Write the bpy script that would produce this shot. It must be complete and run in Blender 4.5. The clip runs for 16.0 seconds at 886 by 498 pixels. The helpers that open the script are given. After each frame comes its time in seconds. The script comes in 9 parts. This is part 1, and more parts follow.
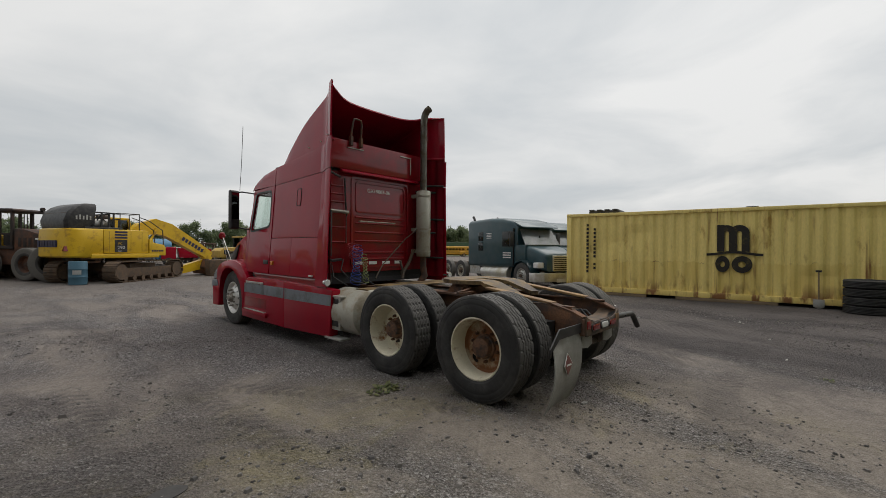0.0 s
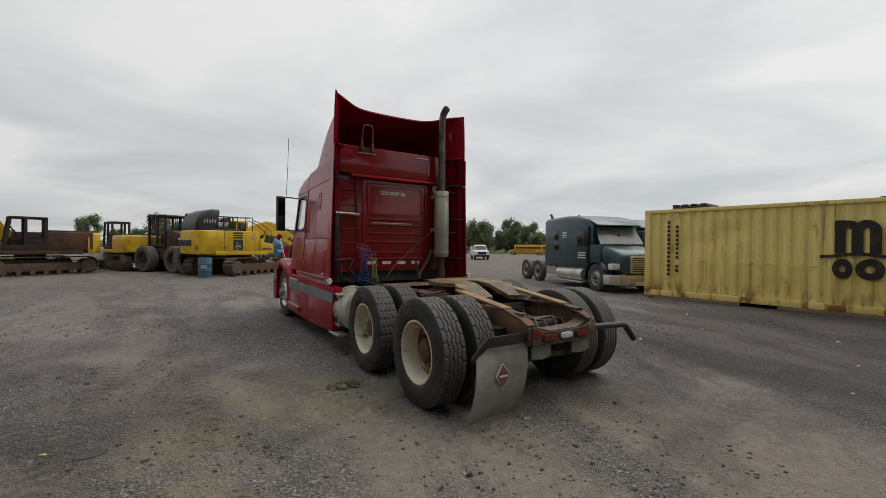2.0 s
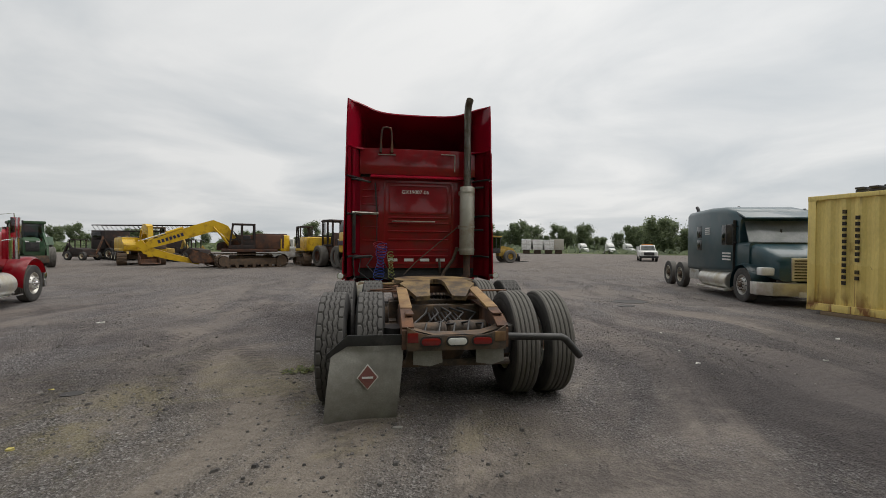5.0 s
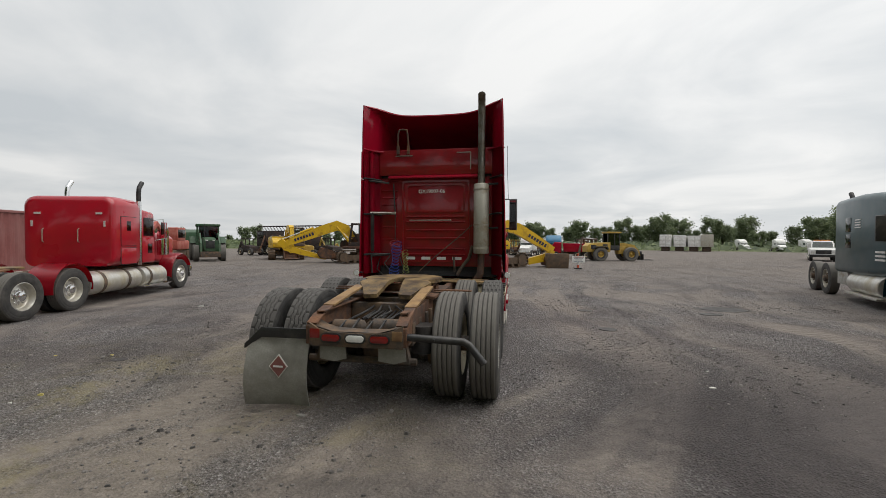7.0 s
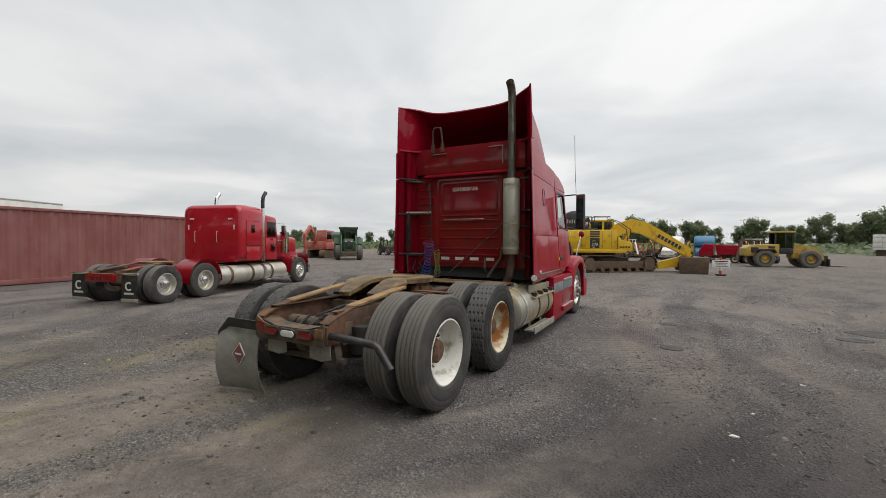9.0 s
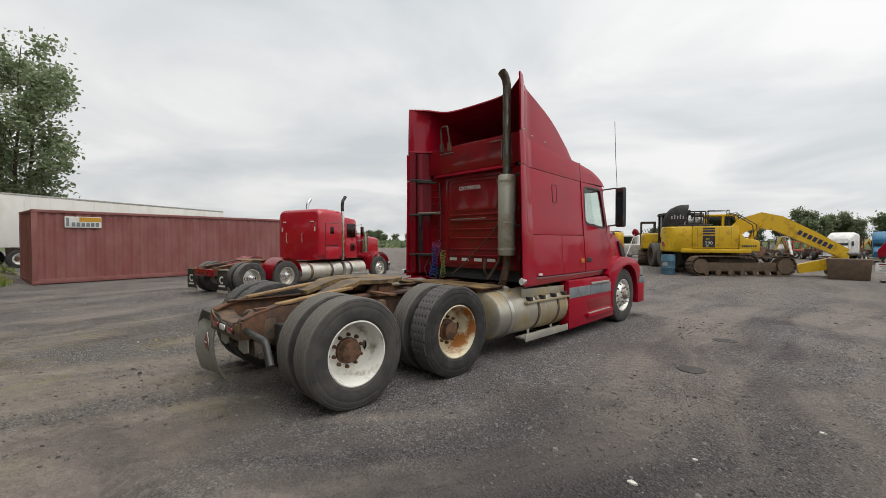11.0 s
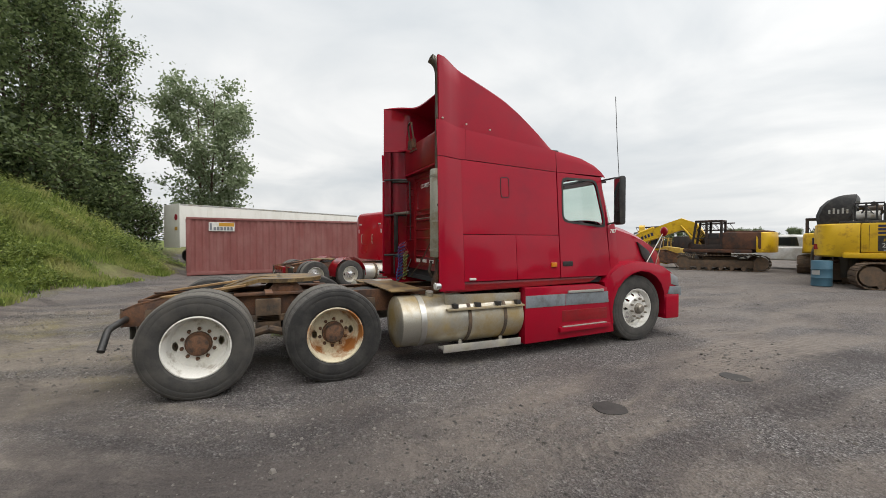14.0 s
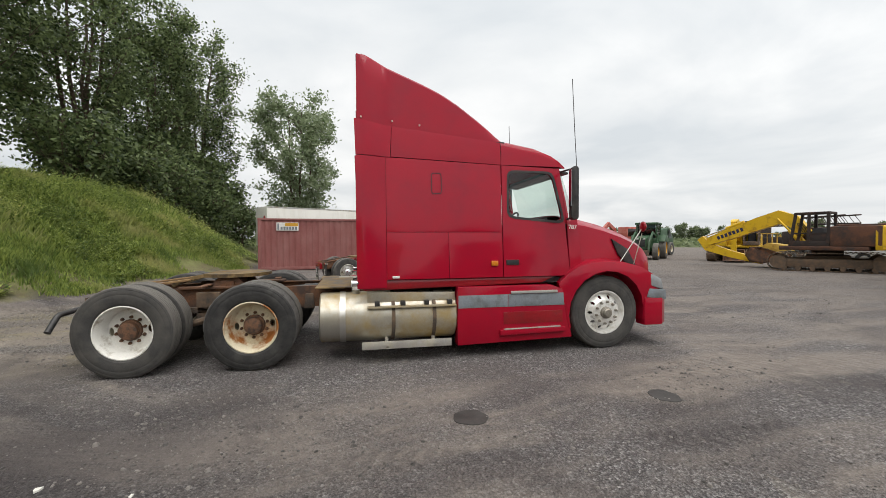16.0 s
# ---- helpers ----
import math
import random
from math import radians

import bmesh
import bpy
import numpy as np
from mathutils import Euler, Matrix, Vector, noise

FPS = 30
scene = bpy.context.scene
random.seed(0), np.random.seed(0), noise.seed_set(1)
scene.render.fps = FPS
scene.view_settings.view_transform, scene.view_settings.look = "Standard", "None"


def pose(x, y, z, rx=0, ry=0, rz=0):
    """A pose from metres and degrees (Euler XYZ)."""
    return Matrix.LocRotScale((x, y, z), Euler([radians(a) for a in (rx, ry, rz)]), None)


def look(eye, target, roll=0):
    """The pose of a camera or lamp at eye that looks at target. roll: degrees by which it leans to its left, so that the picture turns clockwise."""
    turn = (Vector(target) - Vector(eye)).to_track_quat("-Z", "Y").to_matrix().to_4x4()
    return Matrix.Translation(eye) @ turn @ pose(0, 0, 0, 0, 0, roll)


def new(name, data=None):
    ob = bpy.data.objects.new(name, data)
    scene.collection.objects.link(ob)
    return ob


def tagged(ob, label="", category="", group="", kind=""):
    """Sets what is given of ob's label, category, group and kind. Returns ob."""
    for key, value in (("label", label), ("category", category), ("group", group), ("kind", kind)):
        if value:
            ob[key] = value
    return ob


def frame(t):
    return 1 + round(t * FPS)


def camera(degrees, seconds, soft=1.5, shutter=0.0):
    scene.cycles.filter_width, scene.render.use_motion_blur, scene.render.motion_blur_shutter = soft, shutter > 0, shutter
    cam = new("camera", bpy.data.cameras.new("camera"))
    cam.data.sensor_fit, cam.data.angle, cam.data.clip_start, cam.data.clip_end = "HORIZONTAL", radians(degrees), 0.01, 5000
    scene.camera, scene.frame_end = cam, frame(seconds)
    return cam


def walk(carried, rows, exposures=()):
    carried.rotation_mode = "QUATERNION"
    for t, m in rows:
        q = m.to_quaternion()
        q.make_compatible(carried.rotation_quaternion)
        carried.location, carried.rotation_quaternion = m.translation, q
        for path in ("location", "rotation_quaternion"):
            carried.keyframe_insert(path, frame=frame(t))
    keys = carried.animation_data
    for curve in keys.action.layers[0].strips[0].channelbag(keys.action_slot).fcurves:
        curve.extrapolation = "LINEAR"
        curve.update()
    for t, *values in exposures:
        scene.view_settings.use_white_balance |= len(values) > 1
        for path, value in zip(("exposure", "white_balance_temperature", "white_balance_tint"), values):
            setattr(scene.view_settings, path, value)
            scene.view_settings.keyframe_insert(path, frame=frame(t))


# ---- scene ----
EXPOSURES = [(0, 0.06), (3.5, 0.08), (7, 0.30), (9.5, 0.36), (12, 0.45), (16, 0.65)]
cam = camera(93.31, 16.0, soft=0.85)
# seconds, x, y, z, yaw, pitch, roll; the red tractor's rear axle stands over the origin and it points along +y
ROWS = [
    (0.0, -4.354, -2.480, 1.473, -47.52, -0.08, -0.37),
    (0.5, -4.058, -2.728, 1.468, -44.67, 0.02, -0.23),
    (1.0, -3.726, -2.968, 1.467, -41.27, 0.00, -0.25),
    (1.5, -3.413, -3.208, 1.487, -37.32, -0.11, -0.34),
    (2.0, -3.103, -3.476, 1.520, -32.50, -0.41, -0.50),
    (2.5, -2.783, -3.684, 1.537, -28.05, -0.44, -0.48),
    (3.0, -2.370, -3.806, 1.522, -23.42, -0.38, -0.45),
    (3.5, -1.924, -3.920, 1.502, -19.09, -0.37, -0.38),
    (4.0, -1.499, -4.051, 1.482, -15.63, -0.30, -0.36),
    (6.5, 0.795, -4.231, 1.532, 4.31, -0.93, -0.36),
    (7.0, 1.322, -4.162, 1.536, 9.46, -1.12, -0.23),
    (7.5, 1.762, -3.952, 1.512, 14.57, -0.91, -0.31),
    (8.0, 2.175, -3.755, 1.504, 19.71, -0.86, -0.29),
    (8.5, 2.582, -3.566, 1.511, 24.60, -0.94, -0.26),
    (9.0, 2.971, -3.340, 1.513, 28.87, -0.99, -0.28),
    (9.5, 3.403, -3.115, 1.512, 33.39, -0.99, -0.30),
    (12.0, 4.960, -1.266, 1.565, 52.35, -1.26, 0.12),
    (12.5, 5.188, -0.847, 1.555, 55.44, -1.18, 0.03),
    (13.0, 5.387, -0.390, 1.532, 59.16, -1.03, -0.05),
    (13.5, 5.571, 0.066, 1.524, 62.54, -0.95, -0.08),
    (14.0, 5.810, 0.510, 1.531, 65.66, -1.00, -0.05),
    (14.5, 6.045, 1.000, 1.533, 68.83, -1.05, -0.01),
    (15.0, 6.230, 1.519, 1.529, 71.88, -1.09, 0.00),
    (15.5, 6.338, 2.021, 1.525, 74.91, -1.18, 0.02),
    (16.0, 6.394, 2.528, 1.531, 78.24, -1.33, 0.24),
]
walk(cam, [(t, pose(x, y, z, 90 + pitch, roll, yaw)) for t, x, y, z, yaw, pitch, roll in ROWS], EXPOSURES)
# ---------------------------------------------------------------- sky and sun
world = bpy.data.worlds.new("overcast_sky")
scene.world = world
world.use_nodes = True
wn, wl = world.node_tree.nodes, world.node_tree.links
wn.clear()
w_out = wn.new("ShaderNodeOutputWorld")
w_sky = wn.new("ShaderNodeTexSky")
w_sky.sky_type, w_sky.sun_disc = "NISHITA", False
w_sky.sun_elevation, w_sky.sun_rotation = radians(70), radians(82)
w_sky.dust_density = 4.0
w_bg1 = wn.new("ShaderNodeBackground")
w_bg1.inputs["Strength"].default_value = 0.07
w_bg2 = wn.new("ShaderNodeBackground")
w_bg2.inputs["Strength"].default_value = 1.0
w_mix = wn.new("ShaderNodeMixShader")
w_mix.inputs[0].default_value = 0.93
w_tc = wn.new("ShaderNodeTexCoord")
# cloud sheet: the direction is projected on a flat layer, so clouds crowd together towards the horizon
w_sep = wn.new("ShaderNodeSeparateXYZ")
w_up = wn.new("ShaderNodeMath"); w_up.operation = "ADD"; w_up.inputs[1].default_value = 0.16
w_abs = wn.new("ShaderNodeMath"); w_abs.operation = "ABSOLUTE"
w_div = wn.new("ShaderNodeVectorMath"); w_div.operation = "DIVIDE"
w_com = wn.new("ShaderNodeCombineXYZ")
wl.new(w_tc.outputs["Generated"], w_sep.inputs[0])
wl.new(w_sep.outputs["Z"], w_abs.inputs[0]); wl.new(w_abs.outputs[0], w_up.inputs[0])
for k in range(3):
    wl.new(w_up.outputs[0], w_com.inputs[k])
wl.new(w_tc.outputs["Generated"], w_div.inputs[0]); wl.new(w_com.outputs[0], w_div.inputs[1])
w_n1 = wn.new("ShaderNodeTexNoise")
w_n1.inputs["Scale"].default_value, w_n1.inputs["Detail"].default_value = 0.9, 7
w_n1.inputs["Roughness"].default_value, w_n1.inputs["Distortion"].default_value = 0.52, 0.5
wl.new(w_div.outputs[0], w_n1.inputs["Vector"])
w_r1 = wn.new("ShaderNodeValToRGB")
w_r1.color_ramp.elements[0].position, w_r1.color_ramp.elements[0].color = 0.34, (0.56, 0.59, 0.61, 1)
w_r1.color_ramp.elements[1].position, w_r1.color_ramp.elements[1].color = 0.66, (0.80, 0.80, 0.79, 1)
e_mid = w_r1.color_ramp.elements.new(0.5)
e_mid.color = (0.67, 0.685, 0.69, 1)
wl.new(w_n1.outputs["Fac"], w_r1.inputs[0])
# the cloud is thinner, and so brighter, round the hidden sun
w_dot = wn.new("ShaderNodeVectorMath"); w_dot.operation = "DOT_PRODUCT"
SUN_WAY = Vector((0.34, 0.05, 0.94)).normalized()
w_dot.inputs[1].default_value = SUN_WAY
wl.new(w_tc.outputs["Generated"], w_dot.inputs[0])
w_map = wn.new("ShaderNodeMapRange")
w_map.inputs["From Min"].default_value, w_map.inputs["From Max"].default_value = -0.6, 1.0
w_map.inputs["To Min"].default_value, w_map.inputs["To Max"].default_value = 0.70, 1.14
wl.new(w_dot.outputs["Value"], w_map.inputs["Value"])
w_mul = wn.new("ShaderNodeVectorMath"); w_mul.operation = "SCALE"
wl.new(w_r1.outputs["Color"], w_mul.inputs[0]); wl.new(w_map.outputs[0], w_mul.inputs["Scale"])
wl.new(w_mul.outputs[0], w_bg2.inputs["Color"])
wl.new(w_sky.outputs[0], w_bg1.inputs["Color"])
wl.new(w_bg1.outputs[0], w_mix.inputs[1]); wl.new(w_bg2.outputs[0], w_mix.inputs[2])
wl.new(w_mix.outputs[0], w_out.inputs["Surface"])

sun_data = bpy.data.lights.new("sun", "SUN")
sun_data.energy, sun_data.angle, sun_data.color = 2.0, radians(70), (1.0, 0.965, 0.91)
sun_ob = new("sun", sun_data)
sun_ob.matrix_world = look(SUN_WAY * 50, (0, 0, 0))


# ---------------------------------------------------------------- materials
def material(name, base, rough=0.6, metal=0.0, vary=0.25, scale=3.0, fine=40.0, bump=0.1, second=None, cover=0.5, edge=0.12,
             second_scale=None, coat=0.0, per_object=0.0, detail=6.0, second_rough=None, stretch=(1, 1, 1), depth=0.01, spec=0.4):
    """A surface with variation at two scales; second: a colour of stains, rust or dust in patches that cover that share."""
    m = bpy.data.materials.new(name)
    m.use_nodes = True
    nt = m.node_tree
    n, l = nt.nodes, nt.links
    b = n["Principled BSDF"]
    tc = n.new("ShaderNodeTexCoord")
    mp = n.new("ShaderNodeMapping")
    mp.inputs["Scale"].default_value = stretch
    l.new(tc.outputs["Object"], mp.inputs["Vector"])
    info = n.new("ShaderNodeObjectInfo")
    shift = n.new("ShaderNodeVectorMath"); shift.operation = "SCALE"
    shift.inputs[0].default_value = (37.0, 53.0, 71.0)
    l.new(info.outputs["Random"], shift.inputs["Scale"])
    l.new(shift.outputs[0], mp.inputs["Location"])

    def noise_node(s, d=detail, r=0.55):
        x = n.new("ShaderNodeTexNoise")
        x.inputs["Scale"].default_value, x.inputs["Detail"].default_value, x.inputs["Roughness"].default_value = s, d, r
        l.new(mp.outputs[0], x.inputs["Vector"])
        return x
    big, small = noise_node(scale), noise_node(fine, 4)
    add = n.new("ShaderNodeMath"); add.operation = "ADD"
    l.new(big.outputs["Fac"], add.inputs[0]); l.new(small.outputs["Fac"], add.inputs[1])
    rng = n.new("ShaderNodeMapRange")
    rng.inputs["From Min"].default_value, rng.inputs["From Max"].default_value = 0.65, 1.35
    rng.inputs["To Min"].default_value, rng.inputs["To Max"].default_value = 1 - vary, 1 + vary
    l.new(add.outputs[0], rng.inputs["Value"])
    scale_c = n.new("ShaderNodeVectorMath"); scale_c.operation = "SCALE"
    scale_c.inputs[0].default_value = base
    l.new(rng.outputs[0], scale_c.inputs["Scale"])
    colour = scale_c.outputs[0]
    if per_object:
        r2 = n.new("ShaderNodeMapRange")
        r2.inputs["To Min"].default_value, r2.inputs["To Max"].default_value = 1 - per_object, 1 + per_object
        l.new(info.outputs["Random"], r2.inputs["Value"])
        s2 = n.new("ShaderNodeVectorMath"); s2.operation = "SCALE"
        l.new(colour, s2.inputs[0]); l.new(r2.outputs[0], s2.inputs["Scale"])
        colour = s2.outputs[0]
    rough_out = None
    if second:
        pat = noise_node(second_scale or scale * 1.7, 9, 0.65)
        fac = n.new("ShaderNodeMapRange")
        mid = 0.5 + (0.5 - cover) * 0.5
        fac.inputs["From Min"].default_value, fac.inputs["From Max"].default_value = mid - edge / 2, mid + edge / 2
        l.new(pat.outputs["Fac"], fac.inputs["Value"])
        mix = n.new("ShaderNodeMix"); mix.data_type = "RGBA"
        l.new(fac.outputs[0], mix.inputs["Factor"])
        l.new(colour, mix.inputs["A"])
        mix.inputs["B"].default_value = (*second, 1)
        colour = mix.outputs["Result"]
        if second_rough is not None:
            mr = n.new("ShaderNodeMapRange")
            mr.inputs["To Min"].default_value, mr.inputs["To Max"].default_value = rough, second_rough
            l.new(fac.outputs[0], mr.inputs["Value"])
            rough_out = mr.outputs[0]
            if metal:
                mm = n.new("ShaderNodeMapRange")
                mm.inputs["To Min"].default_value, mm.inputs["To Max"].default_value = metal, 0.0
                l.new(fac.outputs[0], mm.inputs["Value"])
                l.new(mm.outputs[0], b.inputs["Metallic"])
    l.new(colour, b.inputs["Base Color"])
    if rough_out is None:
        rr = n.new("ShaderNodeMapRange")
        rr.inputs["From Min"].default_value, rr.inputs["From Max"].default_value = 0.3, 0.7
        rr.inputs["To Min"].default_value, rr.inputs["To Max"].default_value = max(0.03, rough * 0.85), min(1, rough * 1.15)
        l.new(big.outputs["Fac"], rr.inputs["Value"])
        rough_out = rr.outputs[0]
    l.new(rough_out, b.inputs["Roughness"])
    if not (second and second_rough is not None and metal):
        b.inputs["Metallic"].default_value = metal
    b.inputs["Specular IOR Level"].default_value = spec
    b.inputs["Coat Weight"].default_value = coat
    b.inputs["Coat Roughness"].default_value = 0.08
    if bump:
        bp = n.new("ShaderNodeBump")
        bp.inputs["Strength"].default_value, bp.inputs["Distance"].default_value = bump, depth
        l.new(small.outputs["Fac"], bp.inputs["Height"])
        l.new(bp.outputs[0], b.inputs["Normal"])
    return m


def glass_material(name, tint, rough=0.02, density=0.25):
    m = bpy.data.materials.new(name)
    m.use_nodes = True
    n, l = m.node_tree.nodes, m.node_tree.links
    n.clear()
    o = n.new("ShaderNodeOutputMaterial")
    tr = n.new("ShaderNodeBsdfTransparent"); tr.inputs["Color"].default_value = (*tint, 1)
    gl = n.new("ShaderNodeBsdfGlossy"); gl.inputs["Roughness"].default_value = rough
    lw = n.new("ShaderNodeLayerWeight"); lw.inputs["Blend"].default_value = 0.5
    pw = n.new("ShaderNodeMath"); pw.operation = "POWER"; pw.inputs[1].default_value = 4.0
    fr = n.new("ShaderNodeMath"); fr.operation = "MULTIPLY_ADD"; fr.inputs[1].default_value, fr.inputs[2].default_value = 0.8, 0.05
    l.new(lw.outputs["Facing"], pw.inputs[0]); l.new(pw.outputs[0], fr.inputs[0])
    mx = n.new("ShaderNodeMixShader")
    l.new(fr.outputs[0], mx.inputs[0]); l.new(tr.outputs[0], mx.inputs[1]); l.new(gl.outputs[0], mx.inputs[2])
    l.new(mx.outputs[0], o.inputs["Surface"])
    return m


RED = material("red_truck_paint", (0.290, 0.0028, 0.017), 0.40, 0, 0.10, 1.3, 60, 0.004, (0.235, 0.006, 0.020), 0.34, 0.3, 2.2, coat=0.55, spec=0.05)
RED.node_tree.nodes["Principled BSDF"].inputs["Coat Roughness"].default_value = 0.10


def wavy_coat(m, scale, depth):
    """Thin pressed panels are never quite flat: a slow wave in the clear coat."""
    n, l = m.node_tree.nodes, m.node_tree.links
    tc, no, bp = n.new("ShaderNodeTexCoord"), n.new("ShaderNodeTexNoise"), n.new("ShaderNodeBump")
    no.inputs["Scale"].default_value, no.inputs["Detail"].default_value = scale, 1.5
    bp.inputs["Strength"].default_value, bp.inputs["Distance"].default_value = 1.0, depth
    l.new(tc.outputs["Object"], no.inputs["Vector"])
    l.new(no.outputs["Fac"], bp.inputs["Height"])
    l.new(bp.outputs[0], n["Principled BSDF"].inputs["Coat Normal"])


wavy_coat(RED, 1.2, 0.022)
# deeper red than RED, for rear wall, sills, step panels and mirror heads
RED_DARK = material("deeper_red", (0.215, 0.006, 0.011), 0.35, 0, 0.2, 2.0, 50, 0.012, (0.13, 0.012, 0.015), 0.30, 0.2, 3.0, coat=0.75, spec=0.15)
RED_BRIGHT = material("bright_red_paint", (0.37, 0.006, 0.018), 0.3, 0, 0.10, 1.0, 60, 0.006, (0.30, 0.008, 0.018), 0.35, 0.3, 2.0, coat=0.8, spec=0.2)
INSIDE = material("dark_cab_lining", (0.035, 0.034, 0.036), 0.85, 0, 0.3, 4, 60, 0.05)
STRIPE = material("grey_stripe", (0.17, 0.19, 0.21), 0.5, 0, 0.2, 3, 60, 0.03, (0.10, 0.10, 0.10), 0.35, 0.2, 5)
BLACK = material("black_plastic", (0.018, 0.018, 0.019), 0.45, 0, 0.3, 5, 80, 0.05, (0.06, 0.055, 0.05), 0.3, 0.3, 6)
TYRE = material("tyre_rubber", (0.020, 0.0195, 0.0195), 0.75, 0, 0.3, 6, 120, 0.12, (0.055, 0.052, 0.049), 0.30, 0.3, 5, per_object=0.2)
TYRE_DUSTY = material("dusty_tyre_rubber", (0.036, 0.035, 0.034), 0.82, 0, 0.3, 7, 120, 0.12, (0.072, 0.067, 0.061), 0.4, 0.3, 5, per_object=0.15)


def worn_tread(m, radius, colour):
    """The running band of a tyre is scuffed grey; the side wall stays darker."""
    n, l = m.node_tree.nodes, m.node_tree.links
    b = n["Principled BSDF"]
    old = b.inputs["Base Color"].links[0].from_socket
    tc = n.new("ShaderNodeTexCoord")
    flat = n.new("ShaderNodeVectorMath"); flat.operation = "MULTIPLY"; flat.inputs[1].default_value = (0, 1, 1)
    l.new(tc.outputs["Object"], flat.inputs[0])
    ln = n.new("ShaderNodeVectorMath"); ln.operation = "LENGTH"; l.new(flat.outputs[0], ln.inputs[0])
    mr = n.new("ShaderNodeMapRange")
    mr.inputs["From Min"].default_value, mr.inputs["From Max"].default_value, mr.inputs["To Max"].default_value = radius - 0.006, radius + 0.003, 0.85
    l.new(ln.outputs["Value"], mr.inputs["Value"])
    mx = n.new("ShaderNodeMix"); mx.data_type = "RGBA"; mx.inputs["B"].default_value = (*colour, 1)
    l.new(mr.outputs[0], mx.inputs["Factor"]); l.new(old, mx.inputs["A"])
    l.new(mx.outputs["Result"], b.inputs["Base Color"])


worn_tread(TYRE, 0.506, (0.085, 0.080, 0.075))
worn_tread(TYRE_DUSTY, 0.506, (0.120, 0.112, 0.100))
CREAM = material("cream_wheel_paint", (0.62, 0.57, 0.44), 0.5, 0, 0.12, 4, 60, 0.04, (0.20, 0.085, 0.03), 0.27, 0.14, 6, second_rough=0.8)
WHITE_WHEEL = material("white_wheel_paint", (0.70, 0.69, 0.65), 0.45, 0, 0.10, 4, 60, 0.03, (0.30, 0.26, 0.2), 0.26, 0.15, 6)
RUSTY_WHEEL = material("rusty_wheel_paint", (0.60, 0.54, 0.40), 0.55, 0, 0.15, 5, 60, 0.05, (0.30, 0.115, 0.028), 0.44, 0.12, 3.2, second_rough=0.85)
RUST_DISC = material("rusty_disc_paint", (0.42, 0.33, 0.22), 0.7, 0, 0.3, 6, 60, 0.1, (0.20, 0.085, 0.035), 0.58, 0.15, 6, second_rough=0.85)
HUB = material("rusty_hub", (0.15, 0.078, 0.045), 0.8, 0.1, 0.4, 12, 90, 0.25, (0.035, 0.03, 0.028), 0.4, 0.2, 14)
RUST = material("rusty_steel", (0.155, 0.072, 0.036), 0.8, 0.0, 0.4, 5, 70, 0.25, (0.060, 0.038, 0.030), 0.50, 0.2, 4)
RUST_ORANGE = material("orange_rust", (0.25, 0.155, 0.068), 0.7, 0.0, 0.3, 6, 80, 0.15, (0.14, 0.075, 0.038), 0.42, 0.2, 5)
GREASE = material("greasy_plate", (0.20, 0.135, 0.062), 0.62, 0.0, 0.35, 6, 60, 0.12, (0.06, 0.042, 0.028), 0.46, 0.14, 4.5, second_rough=0.45, spec=0.25)
CHASSIS = material("dirty_chassis", (0.060, 0.048, 0.040), 0.75, 0, 0.4, 7, 60, 0.2, (0.15, 0.095, 0.055), 0.4, 0.25, 6)
ALU = material("dull_aluminium", (0.58, 0.57, 0.54), 0.36, 0.9, 0.10, 2, 90, 0.03, (0.36, 0.31, 0.20), 0.36, 0.3, 2.4, second_rough=0.55)
ALU_STAINED = material("stained_aluminium", (0.43, 0.41, 0.36), 0.36, 0.75, 0.16, 2, 90, 0.03, (0.30, 0.215, 0.085), 0.47, 0.22, 1.9, second_rough=0.5)
MIRROR = material("mirror_glass", (0.30, 0.31, 0.32), 0.04, 1.0, 0.03, 3, 60, 0.0)
CHROME = material("chrome", (0.75, 0.75, 0.75), 0.10, 1.0, 0.04, 3, 60, 0.0)
STEEL_PIPE = material("exhaust_steel", (0.34, 0.32, 0.28), 0.38, 0.85, 0.25, 4, 80, 0.04, (0.16, 0.12, 0.08), 0.4, 0.2, 5, second_rough=0.6)
MUFFLER = material("muffler_shell", (0.40, 0.385, 0.33), 0.5, 0.35, 0.12, 3, 80, 0.04, (0.25, 0.20, 0.13), 0.33, 0.2, 4, second_rough=0.7)
FLAP = material("grey_mudflap", (0.29, 0.285, 0.26), 0.55, 0, 0.2, 5, 80, 0.06, (0.17, 0.163, 0.145), 0.42, 0.3, 4)
HEADLIGHT = material("dull_headlight_lens", (0.26, 0.27, 0.28), 0.15, 0.2, 0.2, 12, 100, 0.05, coat=0.6)
RED_LENS = material("red_lens", (0.17, 0.007, 0.007), 0.2, 0, 0.2, 20, 200, 0.1, coat=0.5)
WHITE_LENS = material("white_lens", (0.60, 0.60, 0.58), 0.2, 0, 0.1, 20, 200, 0.1, coat=0.5)
AMBER = material("amber_lens", (0.55, 0.17, 0.01), 0.25, 0, 0.1, 20, 200, 0.1, coat=0.5)
WHITE = material("white_paint", (0.66, 0.66, 0.64), 0.5, 0, 0.10, 2, 40, 0.03, (0.42, 0.40, 0.36), 0.32, 0.3, 2.5)
TRAILER_WHITE = material("trailer_white_sheet", (0.68, 0.67, 0.63), 0.4, 0, 0.05, 1.0, 40, 0.02, (0.55, 0.53, 0.47), 0.25, 0.25, 0.8, stretch=(1, 1, 0.3))
STEER_WHEEL = material("pale_steer_wheel", (0.74, 0.73, 0.70), 0.32, 0.35, 0.08, 4, 60, 0.02, (0.45, 0.42, 0.36), 0.28, 0.2, 7)
